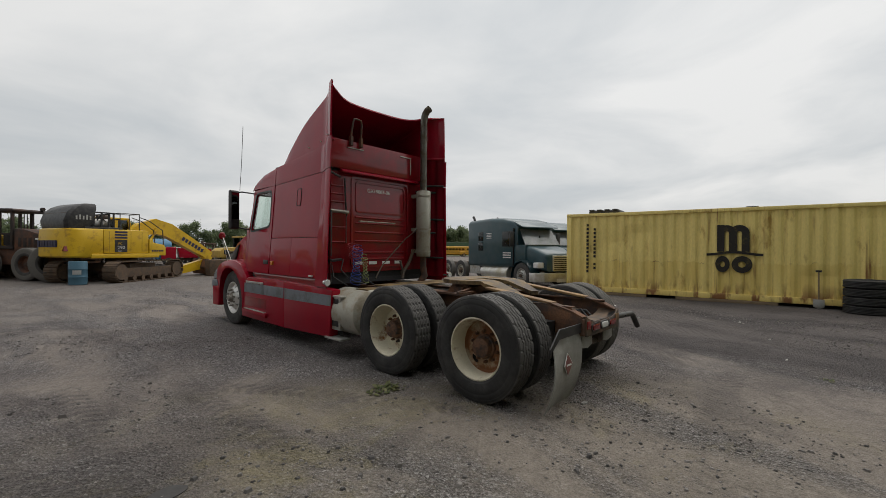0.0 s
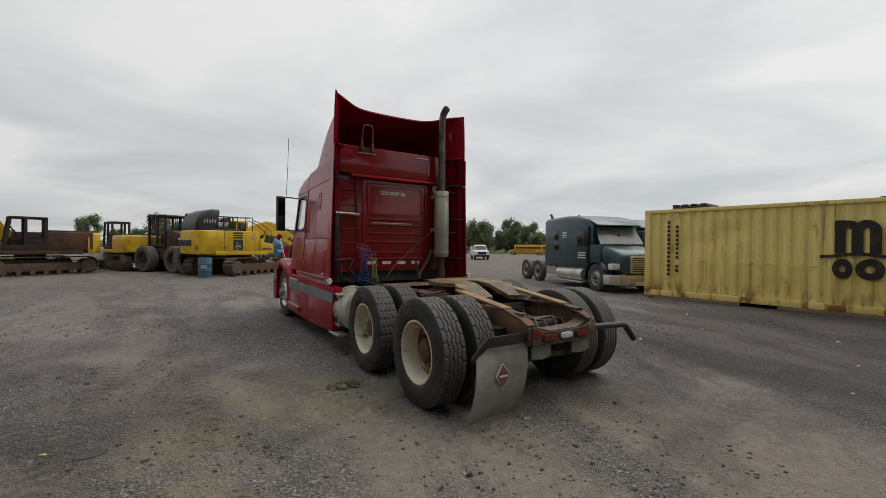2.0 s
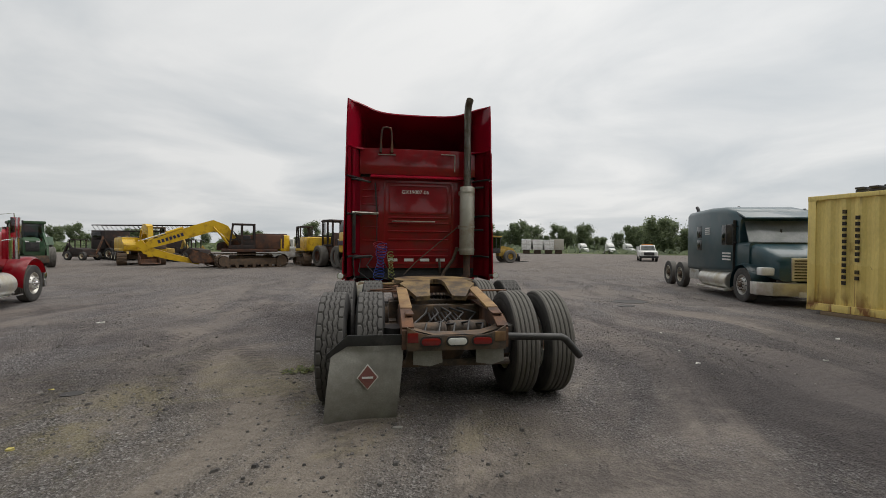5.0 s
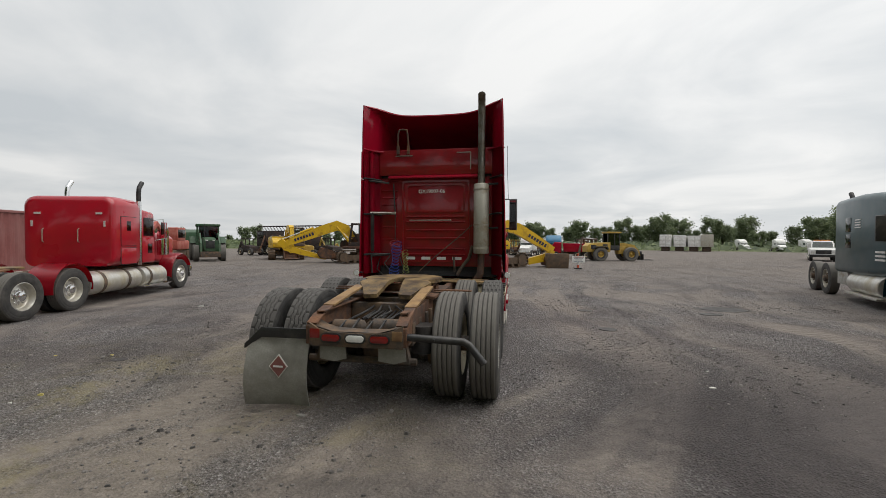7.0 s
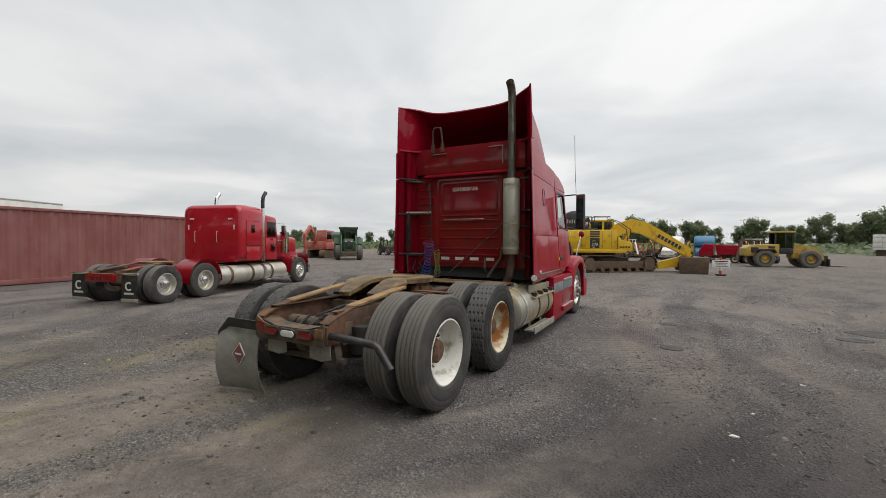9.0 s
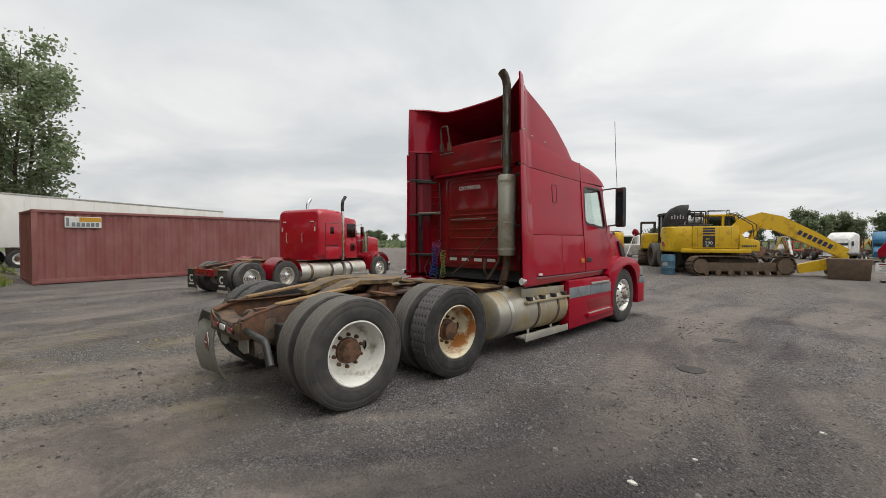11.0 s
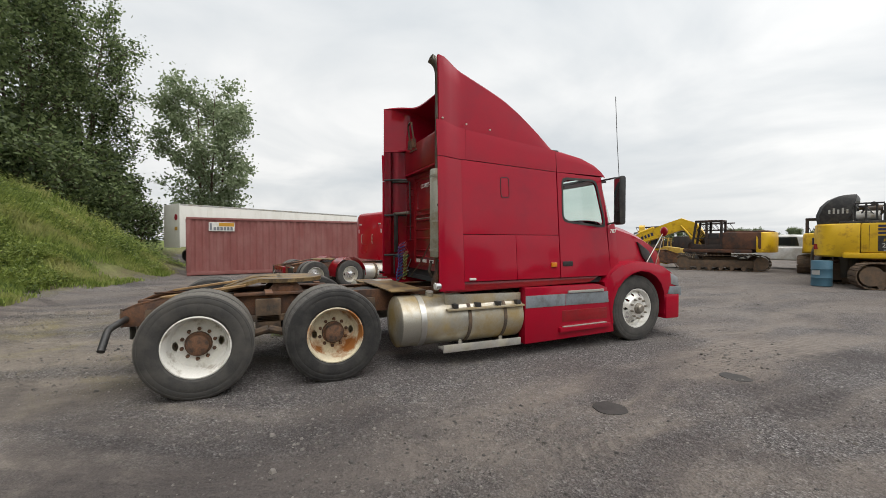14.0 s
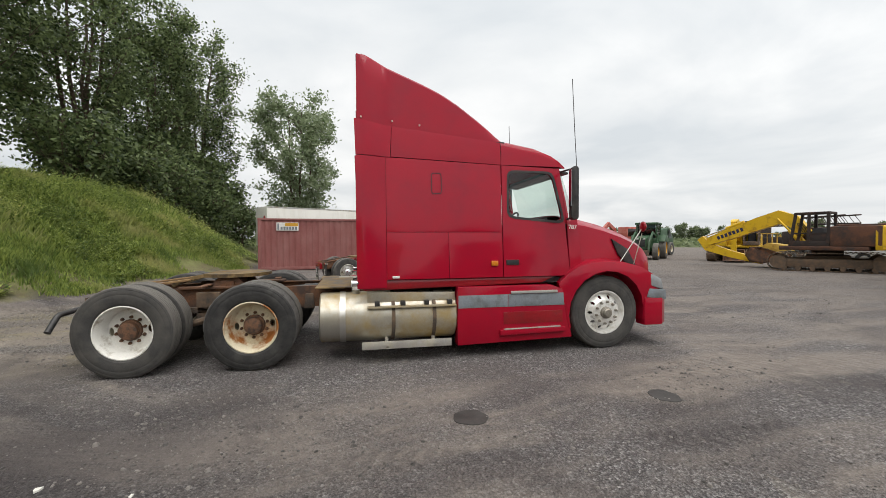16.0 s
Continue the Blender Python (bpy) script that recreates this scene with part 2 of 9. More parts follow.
CHALK = material("white_marker", (0.75, 0.74, 0.72), 0.8, 0, 0.15, 40, 90, 0)
BLUE = material("blue_hose", (0.02, 0.045, 0.22), 0.4, 0, 0.2, 20, 80, 0.03)
GREEN_HOSE = material("yellow_green_hose", (0.16, 0.19, 0.04), 0.4, 0, 0.2, 20, 80, 0.03)
RED_HOSE = material("red_hose", (0.25, 0.02, 0.03), 0.4, 0, 0.2, 20, 80, 0.03)
YELLOW_BOX = material("yellow_container_paint", (0.80, 0.64, 0.22), 0.6, 0, 0.12, 1.2, 30, 0.05, (0.42, 0.27, 0.07), 0.24, 0.10, 2.0, stretch=(1, 1, 0.35))


def weathered(m, at, lower, rust):
    """Below a ragged line the old paint is scraped and more orange; rust edges the line and runs down from it."""
    n, l = m.node_tree.nodes, m.node_tree.links
    b = n["Principled BSDF"]
    old = b.inputs["Base Color"].links[0].from_socket
    geo = n.new("ShaderNodeNewGeometry")
    sep = n.new("ShaderNodeSeparateXYZ"); l.new(geo.outputs["Position"], sep.inputs[0])

    def field(scale, sz, detail=4):
        mp = n.new("ShaderNodeMapping"); mp.inputs["Scale"].default_value = (scale, scale, sz)
        l.new(geo.outputs["Position"], mp.inputs["Vector"])
        x = n.new("ShaderNodeTexNoise"); x.inputs["Scale"].default_value, x.inputs["Detail"].default_value = 1.0, detail
        l.new(mp.outputs[0], x.inputs["Vector"])
        return x.outputs["Fac"]

    def math_(op, *v):
        x = n.new("ShaderNodeMath"); x.operation = op
        for k, q in enumerate(v):
            if isinstance(q, (int, float)):
                x.inputs[k].default_value = q
            else:
                l.new(q, x.inputs[k])
        return x.outputs[0]

    def rng(f, a, c, p=0.0, q=1.0):
        x = n.new("ShaderNodeMapRange")
        for k, v in zip(("From Min", "From Max", "To Min", "To Max"), (a, c, p, q)):
            x.inputs[k].default_value = v
        l.new(f, x.inputs["Value"])
        return x.outputs[0]

    def mix(f, a, c):
        x = n.new("ShaderNodeMix"); x.data_type = "RGBA"
        l.new(f, x.inputs["Factor"]); l.new(a, x.inputs["A"])
        x.inputs["B"].default_value = (*c, 1)
        return x.outputs["Result"]
    line = math_("MULTIPLY_ADD", field(6.0, 0.0, 6), 0.36, at - 0.18)
    d = math_("SUBTRACT", line, sep.outputs["Z"])
    col = mix(math_("MULTIPLY", rng(d, 0.0, 0.012), rng(field(2.2, 0.5, 6), 0.40, 0.62, 0.1, 0.65)), old, lower)
    edge = math_("MULTIPLY", rng(math_("ABSOLUTE", d), 0.022, 0.004), rng(field(3.3, 0.0, 4), 0.54, 0.66, 0, 0.8))
    col = mix(edge, col, rust)
    runs = math_("MULTIPLY", rng(field(9.0, 0.35, 5), 0.60, 0.68), rng(field(0.9, 0.6, 3), 0.46, 0.62))
    col = mix(runs, col, rust)
    foot = math_("MULTIPLY", rng(field(4.5, 1.5, 6), 0.50, 0.60), rng(sep.outputs["Z"], 0.62, 0.20))
    col = mix(foot, col, rust)
    l.new(col, b.inputs["Base Color"])


weathered(YELLOW_BOX, 1.12, (0.68, 0.50, 0.13), (0.24, 0.11, 0.04))
MAROON = material("maroon_container_paint", (0.205, 0.068, 0.062), 0.6, 0, 0.14, 1.2, 30, 0.05, (0.255, 0.115, 0.105), 0.40, 0.3, 1.4, stretch=(1, 1, 0.5))
NAVY = material("dark_lettering", (0.022, 0.018, 0.014), 0.6, 0, 0.3, 4, 50, 0.03, (0.12, 0.09, 0.02), 0.25, 0.15, 5)
TEAL = material("teal_truck_paint", (0.011, 0.045, 0.056), 0.35, 0, 0.15, 1.2, 50, 0.02, (0.035, 0.062, 0.070), 0.36, 0.3, 2, coat=0.3)
DIG = material("excavator_yellow", (0.60, 0.375, 0.014), 0.42, 0, 0.10, 1.5, 50, 0.03, (0.34, 0.19, 0.02), 0.28, 0.15, 2.5, coat=0.1)
CAT = material("loader_yellow", (0.40, 0.265, 0.05), 0.5, 0, 0.14, 1.5, 50, 0.03, (0.25, 0.15, 0.03), 0.34, 0.2, 2.5)
TRACK = material("track_steel", (0.085, 0.062, 0.045), 0.8, 0.1, 0.35, 6, 60, 0.2, (0.14, 0.09, 0.055), 0.45, 0.25, 5)
BURNT = material("burnt_rusty_sheet", (0.105, 0.046, 0.026), 0.85, 0, 0.4, 2.0, 40, 0.15, (0.035, 0.027, 0.024), 0.46, 0.2, 1.6)
CHAR = material("charred_steel", (0.026, 0.020, 0.018), 0.8, 0, 0.4, 2.0, 40, 0.15, (0.070, 0.034, 0.023), 0.30, 0.2, 2.2)
# opaque pale grey: the sky's reflection is put into the windscreen's colour
SKY_PALE_GLASS = material("sky_pale_windscreen", (0.30, 0.32, 0.32), 0.18, 0, 0.15, 1.5, 40, 0.0, (0.16, 0.18, 0.18), 0.4, 0.3, 1.5, coat=0.6)
GREEN_M = material("green_machine_paint", (0.020, 0.066, 0.026), 0.5, 0, 0.2, 2, 40, 0.03, (0.05, 0.07, 0.04), 0.35, 0.3, 2)
ORANGE = material("orange_red_paint", (0.45, 0.075, 0.03), 0.5, 0, 0.15, 2, 40, 0.03)
FADED_PAINT = material("faded_red_paint", (0.36, 0.075, 0.055), 0.6, 0, 0.2, 2, 40, 0.04, (0.42, 0.20, 0.16), 0.36, 0.3, 2)
BLUE_P = material("blue_truck_paint", (0.02, 0.12, 0.22), 0.45, 0, 0.15, 2, 40, 0.03)
BARREL = material("blue_drum_plastic", (0.05, 0.12, 0.17), 0.55, 0, 0.15, 3, 50, 0.04)
BUS = material("school_bus_yellow", (0.50, 0.26, 0.02), 0.5, 0, 0.1, 2, 40, 0.02)
GALV = material("galvanised_plate", (0.42, 0.42, 0.40), 0.5, 0.6, 0.15, 4, 80, 0.1, (0.25, 0.21, 0.14), 0.35, 0.2, 5, second_rough=0.7)
DECAL = material("dark_blue_decal", (0.020, 0.022, 0.060), 0.5, 0, 0.2, 6, 60, 0.02)
FADED_RED = material("faded_red_print", (0.19, 0.075, 0.066), 0.6, 0, 0.2, 8, 60, 0.03)
BOARD = material("weathered_board", (0.22, 0.16, 0.10), 0.85, 0, 0.3, 3, 60, 0.2)
GLASS = glass_material("cab_glass", (0.80, 0.88, 0.84))
GLASS_DARK = glass_material("tinted_glass", (0.16, 0.19, 0.19), 0.04)
BARK = material("bark", (0.085, 0.062, 0.045), 0.9, 0, 0.4, 4, 30, 0.5, depth=0.03)


def leaf_material(name, a, b, dry=None):
    m = bpy.data.materials.new(name)
    m.use_nodes = True
    n, l = m.node_tree.nodes, m.node_tree.links
    bs = n["Principled BSDF"]
    g = n.new("ShaderNodeNewGeometry")
    r = n.new("ShaderNodeValToRGB")
    r.color_ramp.elements[0].color, r.color_ramp.elements[1].color = (*a, 1), (*b, 1)
    l.new(g.outputs["Random Per Island"], r.inputs[0])
    col = r.outputs[0]
    if dry:
        nz = n.new("ShaderNodeTexNoise"); nz.inputs["Scale"].default_value, nz.inputs["Detail"].default_value = 0.55, 6
        l.new(g.outputs["Position"], nz.inputs["Vector"])
        for lo, hi, c in ((0.52, 0.66, dry), (0.42, 0.30, (a[0] * 0.7, a[1] * 0.75, a[2] * 0.9))):
            mr = n.new("ShaderNodeMapRange")
            mr.inputs["From Min"].default_value, mr.inputs["From Max"].default_value, mr.inputs["To Max"].default_value = lo, hi, 0.75
            l.new(nz.outputs["Fac"], mr.inputs["Value"])
            mc = n.new("ShaderNodeMix"); mc.data_type = "RGBA"; mc.inputs["B"].default_value = (*c, 1)
            l.new(mr.outputs[0], mc.inputs["Factor"]); l.new(col, mc.inputs["A"])
            col = mc.outputs["Result"]
    l.new(col, bs.inputs["Base Color"])
    bs.inputs["Roughness"].default_value = 0.6
    tl = n.new("ShaderNodeBsdfTranslucent")
    l.new(col, tl.inputs["Color"])
    mx = n.new("ShaderNodeMixShader"); mx.inputs[0].default_value = 0.48
    l.new(bs.outputs[0], mx.inputs[1]); l.new(tl.outputs[0], mx.inputs[2])
    l.new(mx.outputs[0], n["Material Output"].inputs["Surface"])
    return m


LEAF = leaf_material("maple_leaves", (0.024, 0.044, 0.016), (0.22, 0.28, 0.115))
LEAF_PALE = leaf_material("poplar_leaves", (0.13, 0.18, 0.085), (0.32, 0.37, 0.23))
LEAF_FAR = leaf_material("far_leaves", (0.075, 0.105, 0.055), (0.22, 0.26, 0.135))
GRASS = leaf_material("long_grass", (0.10, 0.155, 0.030), (0.33, 0.39, 0.095), (0.42, 0.40, 0.17))
WEED = leaf_material("weed_leaves", (0.06, 0.085, 0.025), (0.19, 0.19, 0.08))
BANK_WEED = leaf_material("bank_weed_leaves", (0.060, 0.105, 0.026), (0.38, 0.44, 0.12), (0.46, 0.46, 0.14))


# ---------------------------------------------------------------- mesh tools
def obj(name, bm, mat, parent=None, label="", smooth=True, angle=35):
    me = bpy.data.meshes.new(name)
    bm.normal_update()
    bm.to_mesh(me)
    bm.free()
    me.materials.append(mat)
    if smooth:
        me.shade_smooth()
        me.set_sharp_from_angle(angle=radians(angle))
    ob = new(name, me)
    if parent:
        ob.parent = parent
    if label:
        ob["label"] = label
    return ob


def part(name, bm, mat, parent, label="", smooth=True, angle=35):
    return obj(name, bm, mat, parent, label, smooth, angle)


def thing(name, m, label, category, group=""):
    e = new(name)
    e.empty_display_size = 0.2
    e.matrix_world = m
    return tagged(e, label, category, group)


def verts_add(bm, vs, fs, m=None):
    made = [bm.verts.new(m @ Vector(v) if m else v) for v in vs]
    for f in fs:
        try:
            bm.faces.new([made[i] for i in f])
        except ValueError:
            pass
    return made


def box(bm, x0, x1, y0, y1, z0, z1, bevel=0.0, m=None):
    t = bmesh.new()
    bmesh.ops.create_cube(t, size=1)
    for v in t.verts:
        v.co = Vector(((x0 + x1) / 2 + v.co.x * (x1 - x0), (y0 + y1) / 2 + v.co.y * (y1 - y0), (z0 + z1) / 2 + v.co.z * (z1 - z0)))
    if bevel:
        bmesh.ops.bevel(t, geom=t.edges[:], offset=bevel, segments=2, affect="EDGES", profile=0.6)
    return merge(bm, t, m)


def merge(bm, t, m=None):
    idx = {}
    for v in t.verts:
        idx[v] = bm.verts.new(m @ v.co if m else v.co)
    for f in t.faces:
        bm.faces.new([idx[v] for v in f.verts])
    t.free()
    return bm


def boxed(*a, **k):
    return box(bmesh.new(), *a, **k)


def loft(bm, rings, closed=True, caps=True):
    rows = [[bm.verts.new(p) for p in r] for r in rings]
    n = len(rows[0])
    for a, b in zip(rows, rows[1:]):
        for i in range(n if closed else n - 1):
            j = (i + 1) % n
            bm.faces.new((a[i], a[j], b[j], b[i]))
    if caps and closed:
        bm.faces.new(list(reversed(rows[0])))
        bm.faces.new(rows[-1])
    return rows


def cyl(bm, p0, p1, r0, r1=None, seg=16, caps=True):
    p0, p1 = Vector(p0), Vector(p1)
    r1 = r0 if r1 is None else r1
    d = (p1 - p0).normalized()
    a = d.orthogonal().normalized()
    b = d.cross(a)
    loft(bm, [[p + (a * math.cos(2 * math.pi * i / seg) + b * math.sin(2 * math.pi * i / seg)) * r for i in range(seg)]
              for p, r in ((p0, r0), (p1, r1))], True, caps)
    return bm


def tube(bm, path, r, seg=10, caps=True):
    pts = [Vector(p) for p in path]
    rs = r if isinstance(r, (list, tuple)) else [r] * len(pts)
    up = (pts[1] - pts[0]).orthogonal().normalized()
    rings = []
    for i, p in enumerate(pts):
        d = (pts[min(i + 1, len(pts) - 1)] - pts[max(i - 1, 0)]).normalized()
        a = (up - d * up.dot(d)).normalized()
        up = a
        b = d.cross(a)
        rings.append([p + (a * math.cos(2 * math.pi * k / seg) + b * math.sin(2 * math.pi * k / seg)) * rs[i] for k in range(seg)])
    loft(bm, rings, True, caps)
    return bm


def lathe(bm, prof, centre, seg=32, skip=None, sign=1):
    """prof: (offset along x, radius); turned about the x axis through centre."""
    cx, cy, cz = centre
    rows = []
    for o, r in prof:
        rows.append([bm.verts.new((cx + sign * o, cy + r * math.cos(2 * math.pi * i / seg), cz + r * math.sin(2 * math.pi * i / seg))) for i in range(seg)])
    for k, (a, b) in enumerate(zip(rows, rows[1:])):
        for i in range(seg):
            if skip and skip(k, i):
                continue
            j = (i + 1) % seg
            f = (a[i], b[i], b[j], a[j])
            bm.faces.new(f if sign > 0 else f[::-1])
    return bm


def prism(bm, poly, axis, a, b, bevel=0.0):
    """poly: (u, v) points; axis 'x': u=y, v=z; 'y': u=x, v=z; 'z': u=x, v=y."""
    t = bmesh.new()
    def at(u, v, w):
        return {"x": (w, u, v), "y": (u, w, v), "z": (u, v, w)}[axis]
    loft(t, [[at(u, v, w) for u, v in poly] for w in (a, b)])
    bmesh.ops.recalc_face_normals(t, faces=t.faces[:])
    if bevel:
        bmesh.ops.bevel(t, geom=t.edges[:], offset=bevel, segments=2, affect="EDGES", profile=0.6)
    return merge(bm, t)


def rounded(u0, u1, v0, v1, r, n=4):
    pts = []
    for cu, cv, a0 in ((u1 - r, v1 - r, 0), (u0 + r, v1 - r, 90), (u0 + r, v0 + r, 180), (u1 - r, v0 + r, 270)):
        for k in range(n + 1):
            a = radians(a0 + 90 * k / n)
            pts.append((cu + r * math.cos(a), cv + r * math.sin(a)))
    return pts


def lettering(words, size, mat, m, parent, label="", name="lettering"):
    c = bpy.data.curves.new("text", "FONT")
    c.body, c.size, c.align_x, c.align_y, c.extrude = words, size, "CENTER", "CENTER", 0.001
    o = bpy.data.objects.new("text", c)
    scene.collection.objects.link(o)
    me = bpy.data.meshes.new_from_object(o.evaluated_get(bpy.context.evaluated_depsgraph_get()))
    bpy.data.objects.remove(o)
    me.materials.clear()
    me.materials.append(mat)
    ob = new(name, me)
    ob.parent = parent
    ob.matrix_local = m
    if label:
        ob["label"] = label
    return ob


# ---------------------------------------------------------------- wheels
MESHES = {}


def keep(key, build, mat, smooth=True, angle=35):
    if key not in MESHES:
        bm = build()
        me = bpy.data.meshes.new(key[0])
        bm.normal_update()
        bm.to_mesh(me)
        bm.free()
        me.materials.append(mat)
        if smooth:
            me.shade_smooth()
            me.set_sharp_from_angle(angle=radians(angle))
        MESHES[key] = me
    return MESHES[key]


def put(name, me, parent, at, label=""):
    ob = new(name, me)
    ob.parent = parent
    ob.location = at
    if label:
        ob["label"] = label
    return ob


def tread_cut(tread, u, i):
    """Depth of the tread's grooves at u across it (-1 to 1) and step i along it."""
    if u is None:
        return 0.0
    if tread == "zigzag":
        zig = 0.07 * (abs(i % 8 - 4) / 2 - 1)
        if min(abs(u - g - zig) for g in (-0.60, -0.20, 0.20, 0.60)) < 0.045:
            return 0.012
        if abs(u) > 0.66 and i % 8 == (0 if u > 0 else 4):
            return 0.010
        return 0.006 if (i + 4 * int((u + 1) * 2.5)) % 8 == 2 and abs(u) < 0.6 else 0.0
    col = int((u + 1) * 4.49)
    if i % 6 < 2 and (col + i // 6) % 2 == 0:
        return 0.011
    return 0.004 if abs((u + 1) * 4.49 - round((u + 1) * 4.49)) < 0.12 else 0.0


def tyre_mesh(R, width, tread, rim_r, seg):
    bm = bmesh.new()
    h = width / 2
    side = [(-h * 0.72, rim_r), (-h * 0.86, rim_r + 0.006), (-h * 0.90, rim_r + 0.020), (-h * 0.93, rim_r + 0.024), (-h * 0.985, rim_r + 0.055), (-h, rim_r + 0.095),
            (-h * 0.99, R - 0.10), (-h * 0.962, R - 0.086), (-h * 0.975, R - 0.080), (-h * 0.93, R - 0.045), (-h * 0.895, R - 0.036), (-h * 0.905, R - 0.030), (-h * 0.84, R - 0.012)]
    if tread in ("zigzag", "lug"):
        rows = [(o, r, None) for o, r in side] + [(h * 0.80 * u / 20, R, u / 20) for u in range(-20, 21)] + [(-o, r, None) for o, r in reversed(side)]
        made = [[bm.verts.new((o, (r - tread_cut(tread, u, i)) * math.cos(2 * math.pi * i / seg), (r - tread_cut(tread, u, i)) * math.sin(2 * math.pi * i / seg))) for i in range(seg)] for o, r, u in rows]
        for a, b in zip(made, made[1:]):
            for i in range(seg):
                bm.faces.new((a[i], b[i], b[(i + 1) % seg], a[(i + 1) % seg]))
        return bm
    ribs = 5 if tread != "plain" else 1
    rows = [(o, r, -1) for o, r in side]
    tw = h * 0.80
    for k in range(ribs):
        a = -tw + 2 * tw * k / ribs
        b = -tw + 2 * tw * (k + 1) / ribs
        g = 0.011 if ribs > 1 else 0.0
        rows += [(a + g * 0.4, R - 0.006 if ribs > 1 else R, -2), (a + g, R, k), (b - g, R, k), (b - g * 0.4, R - 0.006 if ribs > 1 else R, -2)]
        if k < ribs - 1:
            rows += [(b, R - 0.014, -1)]
    rows += [(-o, r, -1) for o, r in reversed(side)]
    made = []
    for o, r, kind in rows:
        row = []
        for i in range(seg):
            rr = r
            if tread == "block" and kind != -1:
                k = kind if kind >= 0 else 0
                if (i + (k % 2)) % 3 == 0:
                    rr = r - 0.009
            if tread == "rib" and kind >= 0 and (i + kind * 2) % 4 == 0:
                rr = r - 0.003
            a = 2 * math.pi * i / seg
            row.append(bm.verts.new((o, rr * math.cos(a), rr * math.sin(a))))
        made.append(row)
    for a, b in zip(made, made[1:]):
        for i in range(seg):
            j = (i + 1) % seg
            bm.faces.new((a[i], b[i], b[j], a[j]))
    return bm


def rim_mesh(rr, dish, seg=180, piece="both"):
    """Outer face towards +x at 0; dish: how deep the disc lies (negative: it bulges out). Oval vent holes go through the disc."""
    bm = bmesh.new()
    if dish > 0:
        prof = [(-0.20, rr - 0.02), (-0.01, rr - 0.012), (0.008, rr + 0.004), (0.012, rr - 0.008), (-0.02, rr - 0.022), (-0.05, rr - 0.030), (-dish * 0.85, rr - 0.042),
                (-dish, rr - 0.062)]
        band_ = [rr - 0.062 - 0.0045 * k for k in range(1, 19)]
        prof += [(-dish + 0.001 * k, r) for k, r in enumerate(band_)]
        prof += [(-dish + 0.02, 0.10), (-dish + 0.02, 0.0)]
        holes, mid, ha, hb = 2, rr - 0.098, 0.027, 0.047
    else:
        prof = [(-0.20, rr - 0.02), (-0.01, rr - 0.012), (0.008, rr + 0.004), (0.008, rr - 0.010), (-0.03, rr - 0.028), (-0.055, rr - 0.045)]
        prof += [(-0.05 + 0.009 * k, rr - 0.052 - 0.009 * k) for k in range(9)]
        prof += [(0.03, 0.12), (0.03, 0.0)]
        holes, mid, ha, hb = 10, rr - 0.085, 0.020, 0.020
    split = 6
    if piece == "rim":
        prof = prof[:split + 1]
    elif piece == "disc":
        prof = prof[split:]

    def cut(k, i):
        if k + 1 >= len(prof):
            return False
        r = (prof[k][1] + prof[k + 1][1]) / 2
        a = 2 * math.pi * (i + 0.5) / seg * holes / (2 * math.pi)
        d = (a - round(a)) / holes * 2 * math.pi * mid
        return abs(r - mid) < 0.05 and ((r - mid) / ha) ** 2 + (d / hb) ** 2 < 1
    lathe(bm, prof, (0, 0, 0), seg, skip=cut)
    bmesh.ops.remove_doubles(bm, verts=bm.verts[:], dist=0.0005)
    bmesh.ops.recalc_face_normals(bm, faces=bm.faces[:])
    return bm


def hub_mesh(dish, big):
    bm = bmesh.new()
    d = -dish + 0.018 if dish > 0 else 0.03
    r = 0.105 if big else 0.065
    lathe(bm, [(d, r + 0.02), (d + 0.03, r + 0.015), (d + 0.035, r), (d + (0.09 if big else 0.06), r * 0.92), (d + (0.10 if big else 0.07), r * 0.75), (d + (0.10 if big else 0.07), 0.0)], (0, 0, 0), 20)
    for k in range(10):
        a = 2 * math.pi * (k + 0.3) / 10
        y, z = 0.15 * math.cos(a), 0.15 * math.sin(a)
        cyl(bm, (d, y, z), (d + 0.030, y, z), 0.020, 0.016, 6)
        cyl(bm, (d + 0.028, y, z), (d + 0.045, y, z), 0.008, 0.008, 6)
    return bm


def wheel(parent, x, y, side, R=0.515, width=0.27, tread="rib", tyre_mat=None, rim_mat=None, hub_mat=None, dish=0.165, rr=0.300, seg=144, label="", spin=0.0, rim_label="", disc_mat=None):
    tyre_mat, rim_mat, hub_mat = tyre_mat or TYRE, rim_mat or CREAM, hub_mat or HUB
    t = put("tyre", keep(("tyre", R, width, tread, rr, seg, tyre_mat.name), lambda: tyre_mesh(R, width, tread, rr, seg), tyre_mat, True, 28), parent, (x, y, R - 0.006), label)
    t.rotation_euler = (radians(spin), 0, 0 if side > 0 else math.pi)
    if rim_mat != "none":
        if disc_mat:
            put("rim", keep(("rim only", rr, dish, rim_mat.name), lambda: rim_mesh(rr, dish, piece="rim"), rim_mat), t, (width * 0.5 * 0.80, 0, 0), rim_label)
            put("wheel_disc", keep(("disc", rr, dish, disc_mat.name), lambda: rim_mesh(rr, dish, piece="disc"), disc_mat), t, (width * 0.5 * 0.80, 0, 0), "rusty wheel disc")
        else:
            put("rim", keep(("rim", rr, dish, rim_mat.name), lambda: rim_mesh(rr, dish), rim_mat), t, (width * 0.5 * 0.80, 0, 0), rim_label)
        put("hub", keep(("hub", dish, hub_mat.name), lambda: hub_mesh(dish, dish > 0), hub_mat), t, (width * 0.5 * 0.80, 0, 0))
    return t
# ---------------------------------------------------------------- ground
def smooth_step(a, b, x):
    t = min(1, max(0, (x - a) / (b - a)))
    return t * t * (3 - 2 * t)


